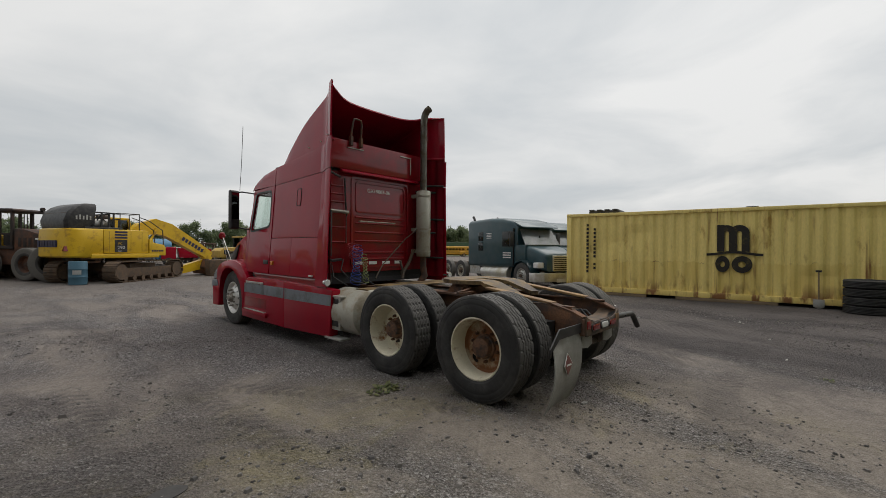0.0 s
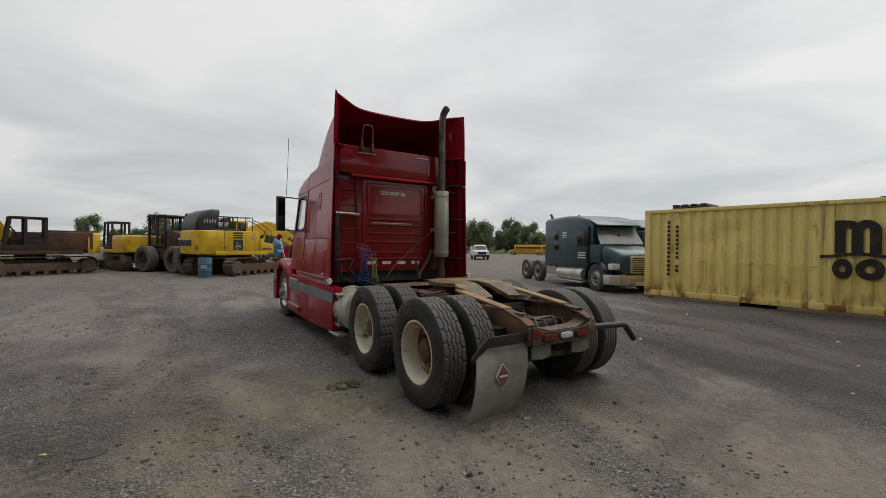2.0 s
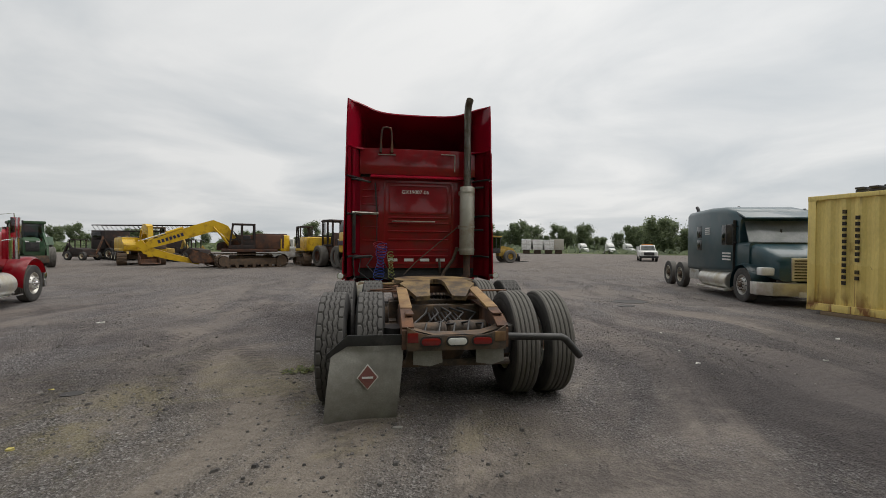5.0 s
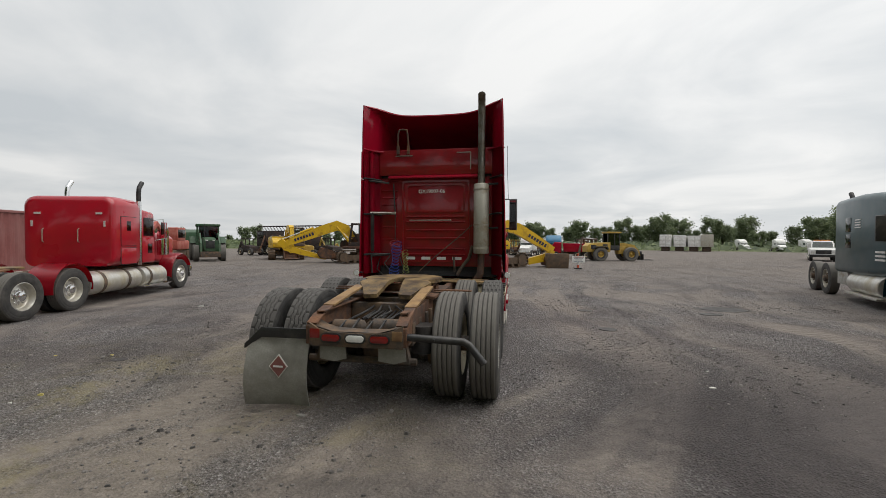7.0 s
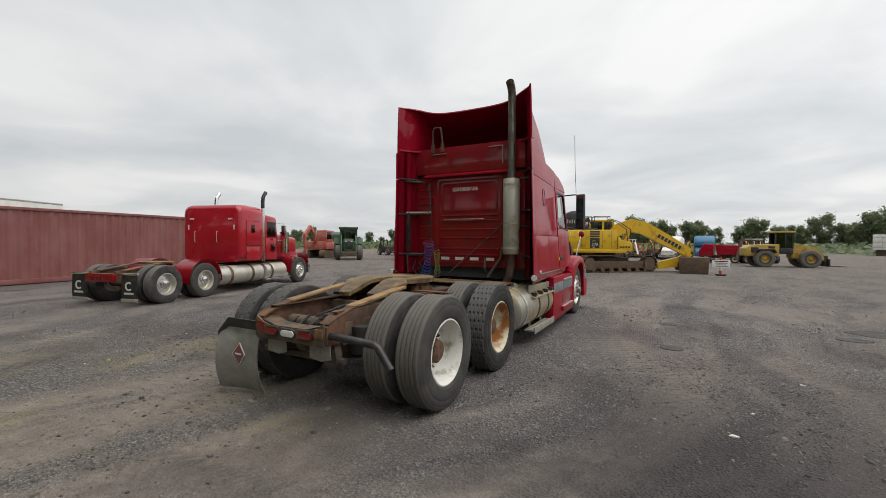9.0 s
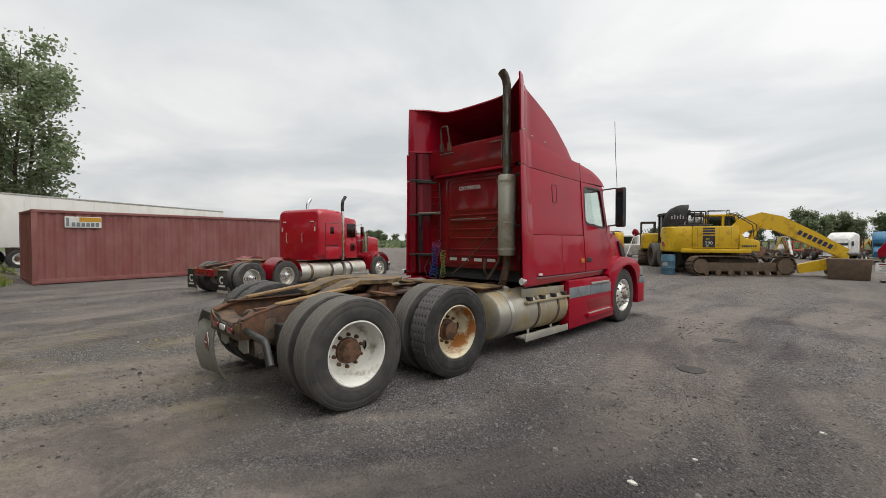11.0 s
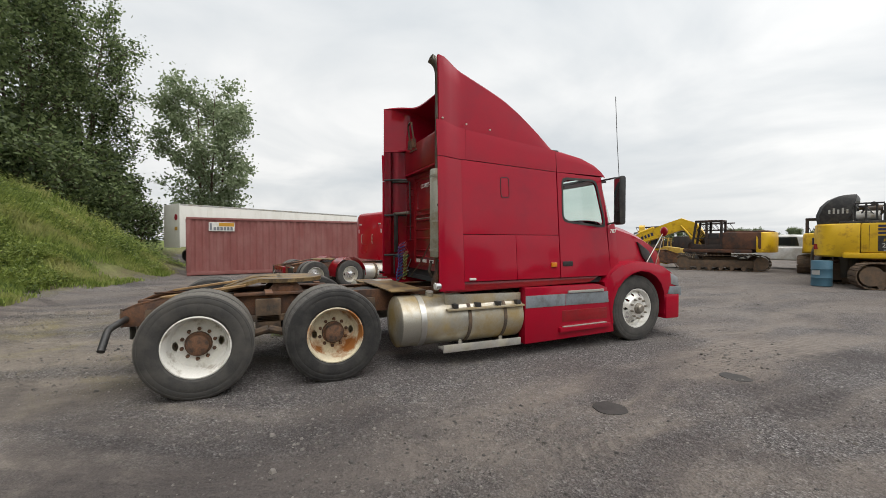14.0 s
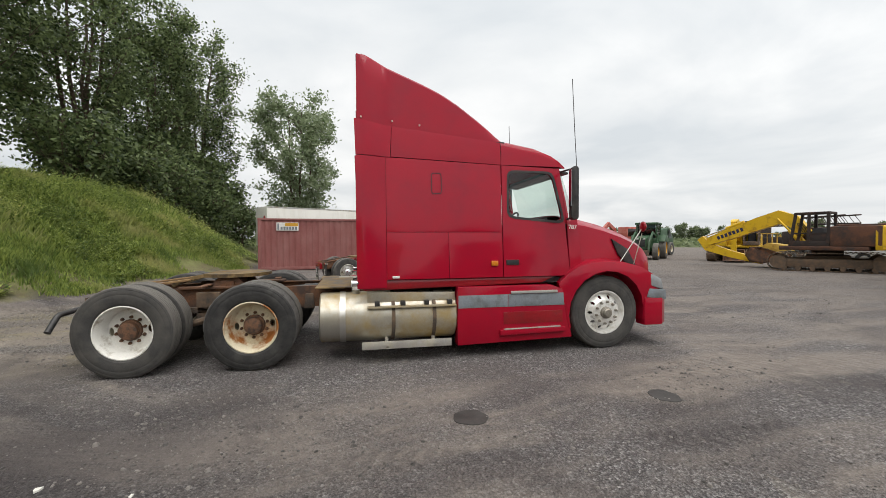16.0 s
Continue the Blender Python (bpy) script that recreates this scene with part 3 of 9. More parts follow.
def foot_line(x):
    """Where the grass bank begins: y as a function of x."""
    return -5.9 + 1.7 * smooth_step(-1, -9, x) + 1.9 * smooth_step(-8, -17, x) - 3.4 * smooth_step(-19, -30, x) + 0.15 * math.sin(x * 0.9)


def bank_height(x, y):
    d = foot_line(x) - y
    if d <= 0:
        return 0.0
    top = 4.1 - 0.5 * smooth_step(-8, -22, x) + 0.4 * noise.noise(Vector((x * 0.08, 3.1, 0))) - 2.0 * smooth_step(-34, -60, x)
    s = smooth_step(-0.6, 8.0, d)
    back = 1 - 0.35 * smooth_step(10, 30, d)
    return top * s * back + 0.16 * noise.noise(Vector((x * 0.7, y * 0.7, 0))) * min(1, d)


def ground_height(x, y):
    return bank_height(x, y) + (0.012 * noise.noise(Vector((x * 0.5, y * 0.5, 7))) + 0.006 * noise.noise(Vector((x * 2.1, y * 2.1, 4)))) * (0 if -2 < x < 2 and -1.5 < y < 7.5 else 1)


def ground_material():
    m = bpy.data.materials.new("gravel_yard")
    m.use_nodes = True
    n, l = m.node_tree.nodes, m.node_tree.links
    b = n["Principled BSDF"]
    tc = n.new("ShaderNodeTexCoord")

    def noisy(s, d=6, r=0.6, dist=0.0, vec=None):
        x = n.new("ShaderNodeTexNoise")
        x.inputs["Scale"].default_value, x.inputs["Detail"].default_value, x.inputs["Roughness"].default_value, x.inputs["Distortion"].default_value = s, d, r, dist
        l.new(vec or tc.outputs["Object"], x.inputs["Vector"])
        return x.outputs["Fac"]

    def ramp(fac, stops):
        r = n.new("ShaderNodeValToRGB")
        e = r.color_ramp.elements
        e[0].position, e[0].color = stops[0][0], (*stops[0][1], 1)
        e[1].position, e[1].color = stops[-1][0], (*stops[-1][1], 1)
        for p, c in stops[1:-1]:
            k = e.new(p)
            k.color = (*c, 1)
        l.new(fac, r.inputs[0])
        return r.outputs[0]

    def mixed(f, a, c, kind="MIX"):
        x = n.new("ShaderNodeMix"); x.data_type = "RGBA"; x.blend_type = kind
        if isinstance(f, float):
            x.inputs["Factor"].default_value = f
        else:
            l.new(f, x.inputs["Factor"])
        l.new(a, x.inputs["A"]); l.new(c, x.inputs["B"])
        return x.outputs["Result"]

    def rng(f, a, c, p=0.0, q=1.0):
        x = n.new("ShaderNodeMapRange")
        for k, v in zip(("From Min", "From Max", "To Min", "To Max"), (a, c, p, q)):
            x.inputs[k].default_value = v
        l.new(f, x.inputs["Value"])
        return x.outputs[0]
    def calc(op, *v):
        x = n.new("ShaderNodeMath"); x.operation = op
        for k, q in enumerate(v):
            if isinstance(q, (int, float)):
                x.inputs[k].default_value = q
            else:
                l.new(q, x.inputs[k])
        return x.outputs[0]
    # loose stone: cells of two sizes, each with its own grey
    v1 = n.new("ShaderNodeTexVoronoi"); v1.inputs["Scale"].default_value = 48
    v2 = n.new("ShaderNodeTexVoronoi"); v2.inputs["Scale"].default_value = 120
    for v in (v1, v2):
        l.new(tc.outputs["Object"], v.inputs["Vector"])
    bw1 = n.new("ShaderNodeRGBToBW"); l.new(v1.outputs["Color"], bw1.inputs[0])
    bw2 = n.new("ShaderNodeRGBToBW"); l.new(v2.outputs["Color"], bw2.inputs[0])
    stone = mixed(0.5, ramp(bw1.outputs[0], [(0.05, (0.043, 0.038, 0.040)), (0.5, (0.110, 0.099, 0.101)), (0.78, (0.27, 0.26, 0.258)), (0.95, (0.62, 0.60, 0.58))]),
                  ramp(bw2.outputs[0], [(0.05, (0.05, 0.048, 0.05)), (0.6, (0.145, 0.134, 0.130)), (0.95, (0.50, 0.47, 0.45))]))
    dirt = ramp(noisy(9, 9, 0.75), [(0.25, (0.112, 0.095, 0.082)), (0.5, (0.170, 0.146, 0.127)), (0.75, (0.240, 0.208, 0.180))])
    fines = ramp(noisy(22, 8, 0.75), [(0.3, (0.076, 0.066, 0.064)), (0.7, (0.165, 0.143, 0.137))])
    # long sweeping wheel runs: a field stretched along the way in, warped so that the runs bend
    warp = n.new("ShaderNodeTexNoise"); warp.inputs["Scale"].default_value, warp.inputs["Detail"].default_value = 0.12, 3
    l.new(tc.outputs["Object"], warp.inputs["Vector"])
    wsc = n.new("ShaderNodeVectorMath"); wsc.operation = "MULTIPLY_ADD"; wsc.inputs[1].default_value = (6, 6, 0)
    l.new(warp.outputs["Color"], wsc.inputs[0]); l.new(tc.outputs["Object"], wsc.inputs[2])
    mp = n.new("ShaderNodeMapping"); mp.inputs["Scale"].default_value = (1.25, 0.22, 1); mp.inputs["Rotation"].default_value = (0, 0, radians(-24))
    l.new(wsc.outputs[0], mp.inputs["Vector"])
    runs = noisy(0.9, 6, 0.6, 0.3, mp.outputs[0])
    # packed dirt lies in the runs and in broad ragged patches; crushed stone is swept up between them
    packed = calc("ADD", calc("MULTIPLY", runs, 0.62), calc("MULTIPLY", noisy(0.36, 10, 0.70, 1.1), 0.38))
    beside = n.new("ShaderNodeMapping"); beside.inputs["Location"].default_value = (0.0, -0.77, 0); beside.inputs["Scale"].default_value = (0.42, 0.24, 1)
    l.new(tc.outputs["Object"], beside.inputs["Vector"])
    reach = n.new("ShaderNodeVectorMath"); reach.operation = "LENGTH"; l.new(beside.outputs[0], reach.inputs[0])
    packed = calc("SUBTRACT", packed, rng(reach.outputs["Value"], 1.15, 0.7, 0, 0.10))
    for px, py, lo, hi, amount in ((-0.6, -1.9, 2.6, 0.9, 0.045), (-5.2, 1.2, 3.2, 0.8, -0.06)):
        near = n.new("ShaderNodeVectorMath"); near.operation = "DISTANCE"; near.inputs[1].default_value = (px, py, 0)
        l.new(tc.outputs["Object"], near.inputs[0])
        packed = calc("ADD", packed, rng(near.outputs["Value"], lo, hi, 0, amount))
    away = n.new("ShaderNodeVectorMath"); away.operation = "LENGTH"; l.new(tc.outputs["Object"], away.inputs[0])
    pack = calc("MULTIPLY", rng(packed, 0.435, 0.56), rng(away.outputs["Value"], 7, 16, 1.0, 0.55))
    colour = mixed(rng(noisy(0.55, 9, 0.68, 0.5), 0.44, 0.60, 0.1, 0.8), stone, fines)
    colour = mixed(calc("MULTIPLY", pack, 0.88), colour, dirt)
    # dark damp and oily stains, pale dusty ones
    dark = n.new("ShaderNodeRGB"); dark.outputs[0].default_value = (0.056, 0.049, 0.050, 1)
    pale = n.new("ShaderNodeRGB"); pale.outputs[0].default_value = (0.29, 0.26, 0.22, 1)
    colour = mixed(rng(noisy(0.42, 8, 0.68, 0.6), 0.54, 0.66, 0, 0.5), colour, dark.outputs[0])
    colour = mixed(rng(noisy(1.1, 9, 0.72, 0.8), 0.58, 0.72, 0, 0.6), colour, pale.outputs[0])
    # tyre tracks: long arcs of lug prints pressed into the packed fines
    wob = calc("MULTIPLY_ADD", noisy(0.9, 3, 0.5), 0.30, -0.15)
    sxy = n.new("ShaderNodeSeparateXYZ"); l.new(tc.outputs["Object"], sxy.inputs[0])
    prints = None
    for cx, cy, rad in ((-42, 2, 39.1), (-42, 2, 38.2), (-30, -14, 31.8), (-30, -14, 29.9), (34, 2, 28.6), (34, 2, 30.5), (3, -14, 10.6), (3, -14, 12.5), (2, -22, 20.3)):
        dx, dy = calc("SUBTRACT", sxy.outputs["X"], cx), calc("SUBTRACT", sxy.outputs["Y"], cy)
        d = calc("ADD", calc("SUBTRACT", calc("SQRT", calc("ADD", calc("MULTIPLY", dx, dx), calc("MULTIPLY", dy, dy))), rad), wob)
        along = calc("MULTIPLY", calc("ARCTAN2", dy, dx), rad)
        off = calc("ABSOLUTE", d)
        lug = calc("FRACT", calc("MULTIPLY", calc("ADD", along, calc("MULTIPLY", off, 0.7)), 7.0))
        one = calc("MULTIPLY", rng(off, 0.16, 0.11), calc("MULTIPLY_ADD", rng(lug, 0.42, 0.58), 0.8, 0.2))
        prints = one if prints is None else calc("MAXIMUM", prints, one)
    prints = calc("MULTIPLY", prints, rng(noisy(0.55, 6, 0.65, 0.5), 0.44, 0.60))
    colour = mixed(calc("MULTIPLY", prints, 0.55), colour, dark.outputs[0])
    # ground darker towards +x with a ragged edge, fading out towards +y
    geo0 = n.new("ShaderNodeNewGeometry")
    sx0 = n.new("ShaderNodeSeparateXYZ"); l.new(geo0.outputs["Position"], sx0.inputs[0])
    side = n.new("ShaderNodeMath"); side.operation = "MULTIPLY_ADD"; side.inputs[1].default_value = 7.0
    l.new(noisy(0.5, 7, 0.65, 0.8), side.inputs[0]); l.new(sx0.outputs["X"], side.inputs[2])
    darkened = n.new("ShaderNodeMath"); darkened.operation = "MULTIPLY"
    l.new(rng(side.outputs[0], 4.4, 6.3, 0, 0.76), darkened.inputs[0]); l.new(rng(sx0.outputs["Y"], 3.2, 0.4), darkened.inputs[1])
    colour = mixed(darkened.outputs[0], colour, dark.outputs[0])
    # thin yellow moss on the trodden dirt behind the red tractor
    moss = n.new("ShaderNodeRGB"); moss.outputs[0].default_value = (0.20, 0.172, 0.078, 1)
    spot = n.new("ShaderNodeVectorMath"); spot.operation = "DISTANCE"; spot.inputs[1].default_value = (-2.6, -1.6, 0.0)
    l.new(geo0.outputs["Position"], spot.inputs[0])
    colour = mixed(calc("MULTIPLY", rng(spot.outputs["Value"], 4.2, 1.5), rng(noisy(0.8, 9, 0.72, 0.7), 0.50, 0.66, 0.08, 0.62)), colour, moss.outputs[0])
    grain = calc("ADD", 1.0, calc("MULTIPLY", rng(noisy(60, 6, 0.85), 0.32, 0.68, -0.75, 0.75), rng(pack, 0, 1, 1.0, 0.45)))
    gs = n.new("ShaderNodeVectorMath"); gs.operation = "SCALE"
    l.new(colour, gs.inputs[0]); l.new(grain, gs.inputs["Scale"])
    colour = gs.outputs[0]
    # cleat marks across the wheel runs
    wv = n.new("ShaderNodeTexWave"); wv.inputs["Scale"].default_value, wv.inputs["Distortion"].default_value = 2.6, 5.0
    wv.inputs["Detail Scale"].default_value = 2.0
    mp2 = n.new("ShaderNodeMapping"); mp2.inputs["Rotation"].default_value = (0, 0, radians(62))
    l.new(tc.outputs["Object"], mp2.inputs["Vector"]); l.new(mp2.outputs[0], wv.inputs["Vector"])
    cleat = n.new("ShaderNodeMath"); cleat.operation = "MULTIPLY"
    l.new(wv.outputs["Fac"], cleat.inputs[0]); l.new(rng(runs, 0.52, 0.62), cleat.inputs[1])
    # soil and grass on the bank
    geo = n.new("ShaderNodeNewGeometry")
    sep = n.new("ShaderNodeSeparateXYZ"); l.new(geo.outputs["Position"], sep.inputs[0])
    soil = ramp(noisy(2.2, 8, 0.7), [(0.3, (0.09, 0.075, 0.04)), (0.5, (0.12, 0.16, 0.035)), (0.62, (0.16, 0.20, 0.05)), (0.78, (0.27, 0.22, 0.13))])
    nz = n.new("ShaderNodeMath"); nz.operation = "MULTIPLY_ADD"; nz.inputs[1].default_value, nz.inputs[2].default_value = 0.5, -0.25
    l.new(noisy(1.5, 7, 0.7), nz.inputs[0])
    hz = n.new("ShaderNodeMath"); hz.operation = "ADD"
    l.new(sep.outputs["Z"], hz.inputs[0]); l.new(nz.outputs[0], hz.inputs[1])
    bare = ramp(noisy(3.0, 9, 0.75), [(0.3, (0.10, 0.080, 0.050)), (0.7, (0.22, 0.175, 0.110))])
    soil = mixed(rng(hz.outputs[0], 1.0, 0.35, 0, 0.65), soil, bare)
    colour = mixed(rng(hz.outputs[0], 0.10, 0.28), colour, soil)
    # dry packed dirt over the far part of the yard
    yard = n.new("ShaderNodeVectorMath"); yard.operation = "DISTANCE"; yard.inputs[1].default_value = (0, 0, 0)
    l.new(geo.outputs["Position"], yard.inputs[0])
    dry = calc("MULTIPLY", rng(yard.outputs["Value"], 9, 26, 0, 0.75), rng(noisy(0.25, 6, 0.6), 0.36, 0.55, 0.35, 1.0))
    dry = calc("MULTIPLY", dry, rng(sep.outputs["Y"], 4, 14))
    colour = mixed(calc("MULTIPLY", dry, rng(sep.outputs["Z"], 0.5, 0.2)), colour, dirt)
    # far field beyond the yard
    far = ramp(noisy(0.05, 6, 0.6), [(0.3, (0.06, 0.085, 0.03)), (0.7, (0.13, 0.15, 0.06))])
    ln = n.new("ShaderNodeVectorMath"); ln.operation = "LENGTH"; l.new(geo.outputs["Position"], ln.inputs[0])
    colour = mixed(rng(ln.outputs["Value"], 74, 84), colour, far)
    l.new(colour, b.inputs["Base Color"])
    b.inputs["Roughness"].default_value = 0.9
    b.inputs["Specular IOR Level"].default_value = 0.25
    hgt = n.new("ShaderNodeMath"); hgt.operation = "ADD"
    l.new(calc("MULTIPLY", v1.outputs["Distance"], rng(pack, 0, 1, 1.3, 0.25)), hgt.inputs[0]); l.new(calc("MULTIPLY", noisy(40, 6, 0.7), rng(pack, 0, 1, 1.2, 0.5)), hgt.inputs[1])
    h2 = n.new("ShaderNodeMath"); h2.operation = "MULTIPLY_ADD"; h2.inputs[1].default_value = -0.5
    l.new(cleat.outputs[0], h2.inputs[0]); l.new(hgt.outputs[0], h2.inputs[2])
    h3 = n.new("ShaderNodeMath"); h3.operation = "MULTIPLY_ADD"; h3.inputs[1].default_value = -0.7
    l.new(prints, h3.inputs[0]); l.new(h2.outputs[0], h3.inputs[2])
    bp = n.new("ShaderNodeBump"); bp.inputs["Strength"].default_value, bp.inputs["Distance"].default_value = 1.0, 0.03
    l.new(h3.outputs[0], bp.inputs["Height"]); l.new(bp.outputs[0], b.inputs["Normal"])
    return m


GROUND = ground_material()


def grid_lines(lo, hi, near_lo, near_hi, fine, coarse):
    out, v = [], lo
    while v < hi:
        out.append(v)
        if near_lo - 4 <= v < near_hi + 4:
            v += fine
        else:
            gap = near_lo - v if v < near_lo else v - near_hi
            v += max(fine, min(coarse, gap * 0.25))
    return out + [hi]


gx = grid_lines(-1500, 1500, -40, 12, 0.6, 150)
gy = grid_lines(-1500, 1500, -26, 8, 0.6, 150)
bm = bmesh.new()
rows = [[bm.verts.new((x, y, ground_height(x, y))) for x in gx] for y in gy]
for a, b in zip(rows, rows[1:]):
    for i in range(len(gx) - 1):
        bm.faces.new((a[i], a[i + 1], b[i + 1], b[i]))
ground = obj("ground", bm, GROUND, angle=60)
tagged(ground, "grey gravel yard with packed dirt, stains and a grassy bank", "ground", kind="structure")

# loose stones
rs = random.Random(5)
bm = bmesh.new()



def scatter_stones(bm, count, area, lo, hi, rs):
    sx0, sx1, sy0, sy1 = area
    for _ in range(count):
        x, y = rs.uniform(sx0, sx1), rs.uniform(sy0, sy1)
        if noise.noise(Vector((x * 0.5, y * 0.35, 2))) < rs.uniform(-0.25, 0.45):
            continue
        s = lo + (hi - lo) * rs.random() ** 3
        z = ground_height(x, y)
        a = rs.uniform(0, 6.28)
        sx, sy, sz = s * rs.uniform(0.7, 1.3), s * rs.uniform(0.6, 1.0), s * rs.uniform(0.4, 0.7)
        ca, sa = math.cos(a), math.sin(a)
        base = []
        for k in range(5):
            t = k * 1.2566 + rs.uniform(-0.3, 0.3)
            u, v = math.cos(t) * sx, math.sin(t) * sy
            base.append((u, v))
        low = [bm.verts.new((x + u * ca - v * sa, y + u * sa + v * ca, z - 0.002)) for u, v in base]
        high = [bm.verts.new((x + (u * ca - v * sa) * 0.62, y + (u * sa + v * ca) * 0.62, z + sz * rs.uniform(0.7, 1.1))) for u, v in base]
        for k in range(5):
            j = (k + 1) % 5
            bm.faces.new((low[k], low[j], high[j], high[k]))
        bm.faces.new(high)


scatter_stones(bm, 48000, (-6.5, 8.5, -5, 7), 0.006, 0.021, rs)
scatter_stones(bm, 9000, (-12, 10, -5, 14), 0.01, 0.034, rs)
STONE = leaf_material("loose_stone", (0.085, 0.079, 0.076), (0.31, 0.285, 0.265))
stones = obj("loose_stones", bm, STONE, smooth=False)
tagged(stones, "small grey crushed stones strewn over the yard", "gravel", kind="stuff")

# long grass on the bank
rs = random.Random(11)
bm = bmesh.new()
count = 0
while count < 46000:
    x = rs.uniform(-34, 7)
    y = foot_line(x) - 0.2 - 11 * rs.random() ** 1.3
    if count % 3 and not (-18 < x < 4):
        x = rs.uniform(-18, 4)
        y = foot_line(x) - 0.15 - 10 * rs.random() ** 1.2
    d = foot_line(x) - y
    thin = noise.noise(Vector((x * 0.5, y * 0.5, 9)))
    if d < 2.4 and thin < 0.34 - 0.28 * d + rs.uniform(-0.2, 0.2):
        count += 1
        continue
    z = ground_height(x, y)
    h = (0.08 + 0.15 * min(1, d / 3.5)) * rs.uniform(0.5, 1.5) * (1 + 1.1 * max(-0.5, thin))
    for _ in range(4):
        a = rs.uniform(0, 6.28)
        px, py = x + rs.uniform(-0.12, 0.12), y + rs.uniform(-0.12, 0.12)
        w = rs.uniform(0.009, 0.022)
        lx, ly = math.cos(a) * h * 0.45, math.sin(a) * h * 0.45
        p = [(px - w * math.sin(a), py + w * math.cos(a), z - 0.03), (px + w * math.sin(a), py - w * math.cos(a), z - 0.03),
             (px + lx * 0.35 + w * 0.8 * math.sin(a), py + ly * 0.35 - w * 0.8 * math.cos(a), z + h * 0.65), (px + lx, py + ly, z + h)]
        vs = [bm.verts.new(q) for q in p]
        bm.faces.new((vs[0], vs[1], vs[2])); bm.faces.new((vs[0], vs[2], vs[3]))
    count += 1
grass = obj("long_grass", bm, GRASS, smooth=False)
tagged(grass, "long green and yellowing grass and weeds on the bank", "grass", kind="stuff")

# taller leafy weeds in patches among the grass
rs = random.Random(23)
bm = bmesh.new()
count = 0
while count < 9500:
    x = rs.uniform(-32, 5)
    y = foot_line(x) - 0.5 - 9.5 * rs.random() ** 1.1
    count += 1
    d = foot_line(x) - y
    if noise.noise(Vector((x * 0.35, y * 0.35, 4))) < -0.22 + (0.36 if d < 1.6 else 0.0):
        continue
    z = ground_height(x, y)
    h = rs.uniform(0.22, 0.80) * (0.6 if d < 1.5 else 1.0) * (1 + 0.6 * noise.noise(Vector((x * 0.22, y * 0.22, 8))))
    lx, ly = rs.uniform(-0.18, 0.18) * h, rs.uniform(-0.18, 0.18) * h
    st = [bm.verts.new(q) for q in ((x - 0.006, y, z - 0.02), (x + 0.006, y, z - 0.02), (x + lx, y + ly, z + h))]
    bm.faces.new(st)
    for k in range(13):
        f = 0.18 + 0.82 * (k + rs.random()) / 13
        a = 2.4 * k + rs.uniform(-0.4, 0.4)
        s = rs.uniform(0.09, 0.19) * (1.15 - 0.6 * f)
        c = Vector((x + lx * f, y + ly * f, z + h * f))
        o = Vector((math.cos(a), math.sin(a), rs.uniform(-0.1, 0.6)))
        w = Vector((-math.sin(a), math.cos(a), 0)) * s * 0.26
        vs = [bm.verts.new(q) for q in (c, c + o * s * 0.5 + w, c + o * s, c + o * s * 0.5 - w)]
        bm.faces.new(vs)
weeds = obj("tall_weeds", bm, BANK_WEED, smooth=False)
tagged(weeds, "tall dark green leafy weeds among the grass of the bank", "weeds", kind="stuff")

# ---------------------------------------------------------------- the red tractor
truck = thing("semi_truck", pose(0, 0, 0), "dark red sleeper tractor without trailer, worn paint and rusty rear frame", "truck")


def half_width(y, z):
    w = 1.175 - 0.072 * (z - 1.05) - 0.022 * max(0, y - 3.0) - 0.05 * max(0, y - 5.0) ** 1.5
    if y < 2.95:
        # the extenders flare outward to the rear
        s = min(1, (2.95 - y) / 0.40)
        w += (1.225 - 0.026 * (z - 0.93) - w) * s * s * (3 - 2 * s)
    return w


def skin(name, corners, mat, side, parent=truck, nu=6, nv=6, thick=0.02, out=0.0, label=""):
    """A panel on the cab's side; corners: (y, z) of rear low, front low, front high, rear high."""
    t = bmesh.new()
    (a, b, c, d) = corners
    grids = []
    for off in (out, out - thick):
        g = []
        for j in range(nv + 1):
            v = j / nv
            row = []
            for i in range(nu + 1):
                u = i / nu
                y = (a[0] * (1 - u) + b[0] * u) * (1 - v) + (d[0] * (1 - u) + c[0] * u) * v
                z = (a[1] * (1 - u) + b[1] * u) * (1 - v) + (d[1] * (1 - u) + c[1] * u) * v
                ease = 0.006 if (i in (0, nu) or j in (0, nv)) and off == out else 0
                row.append(t.verts.new((side * (half_width(y, z) + off - ease), y, z)))
            g.append(row)
        grids.append(g)
    f, k = grids
    for j in range(nv):
        for i in range(nu):
            t.faces.new((f[j][i], f[j][i + 1], f[j + 1][i + 1], f[j + 1][i]))
            t.faces.new((k[j][i], k[j + 1][i], k[j + 1][i + 1], k[j][i + 1]))
    for j in range(nv):
        t.faces.new((f[j][0], f[j + 1][0], k[j + 1][0], k[j][0])); t.faces.new((f[j + 1][nu], f[j][nu], k[j][nu], k[j + 1][nu]))
    for i in range(nu):
        t.faces.new((f[0][i + 1], f[0][i], k[0][i], k[0][i + 1])); t.faces.new((f[nv][i], f[nv][i + 1], k[nv][i + 1], k[nv][i]))
    bmesh.ops.recalc_face_normals(t, faces=t.faces[:])
    return part(name, t, mat, parent, label, True, 50)


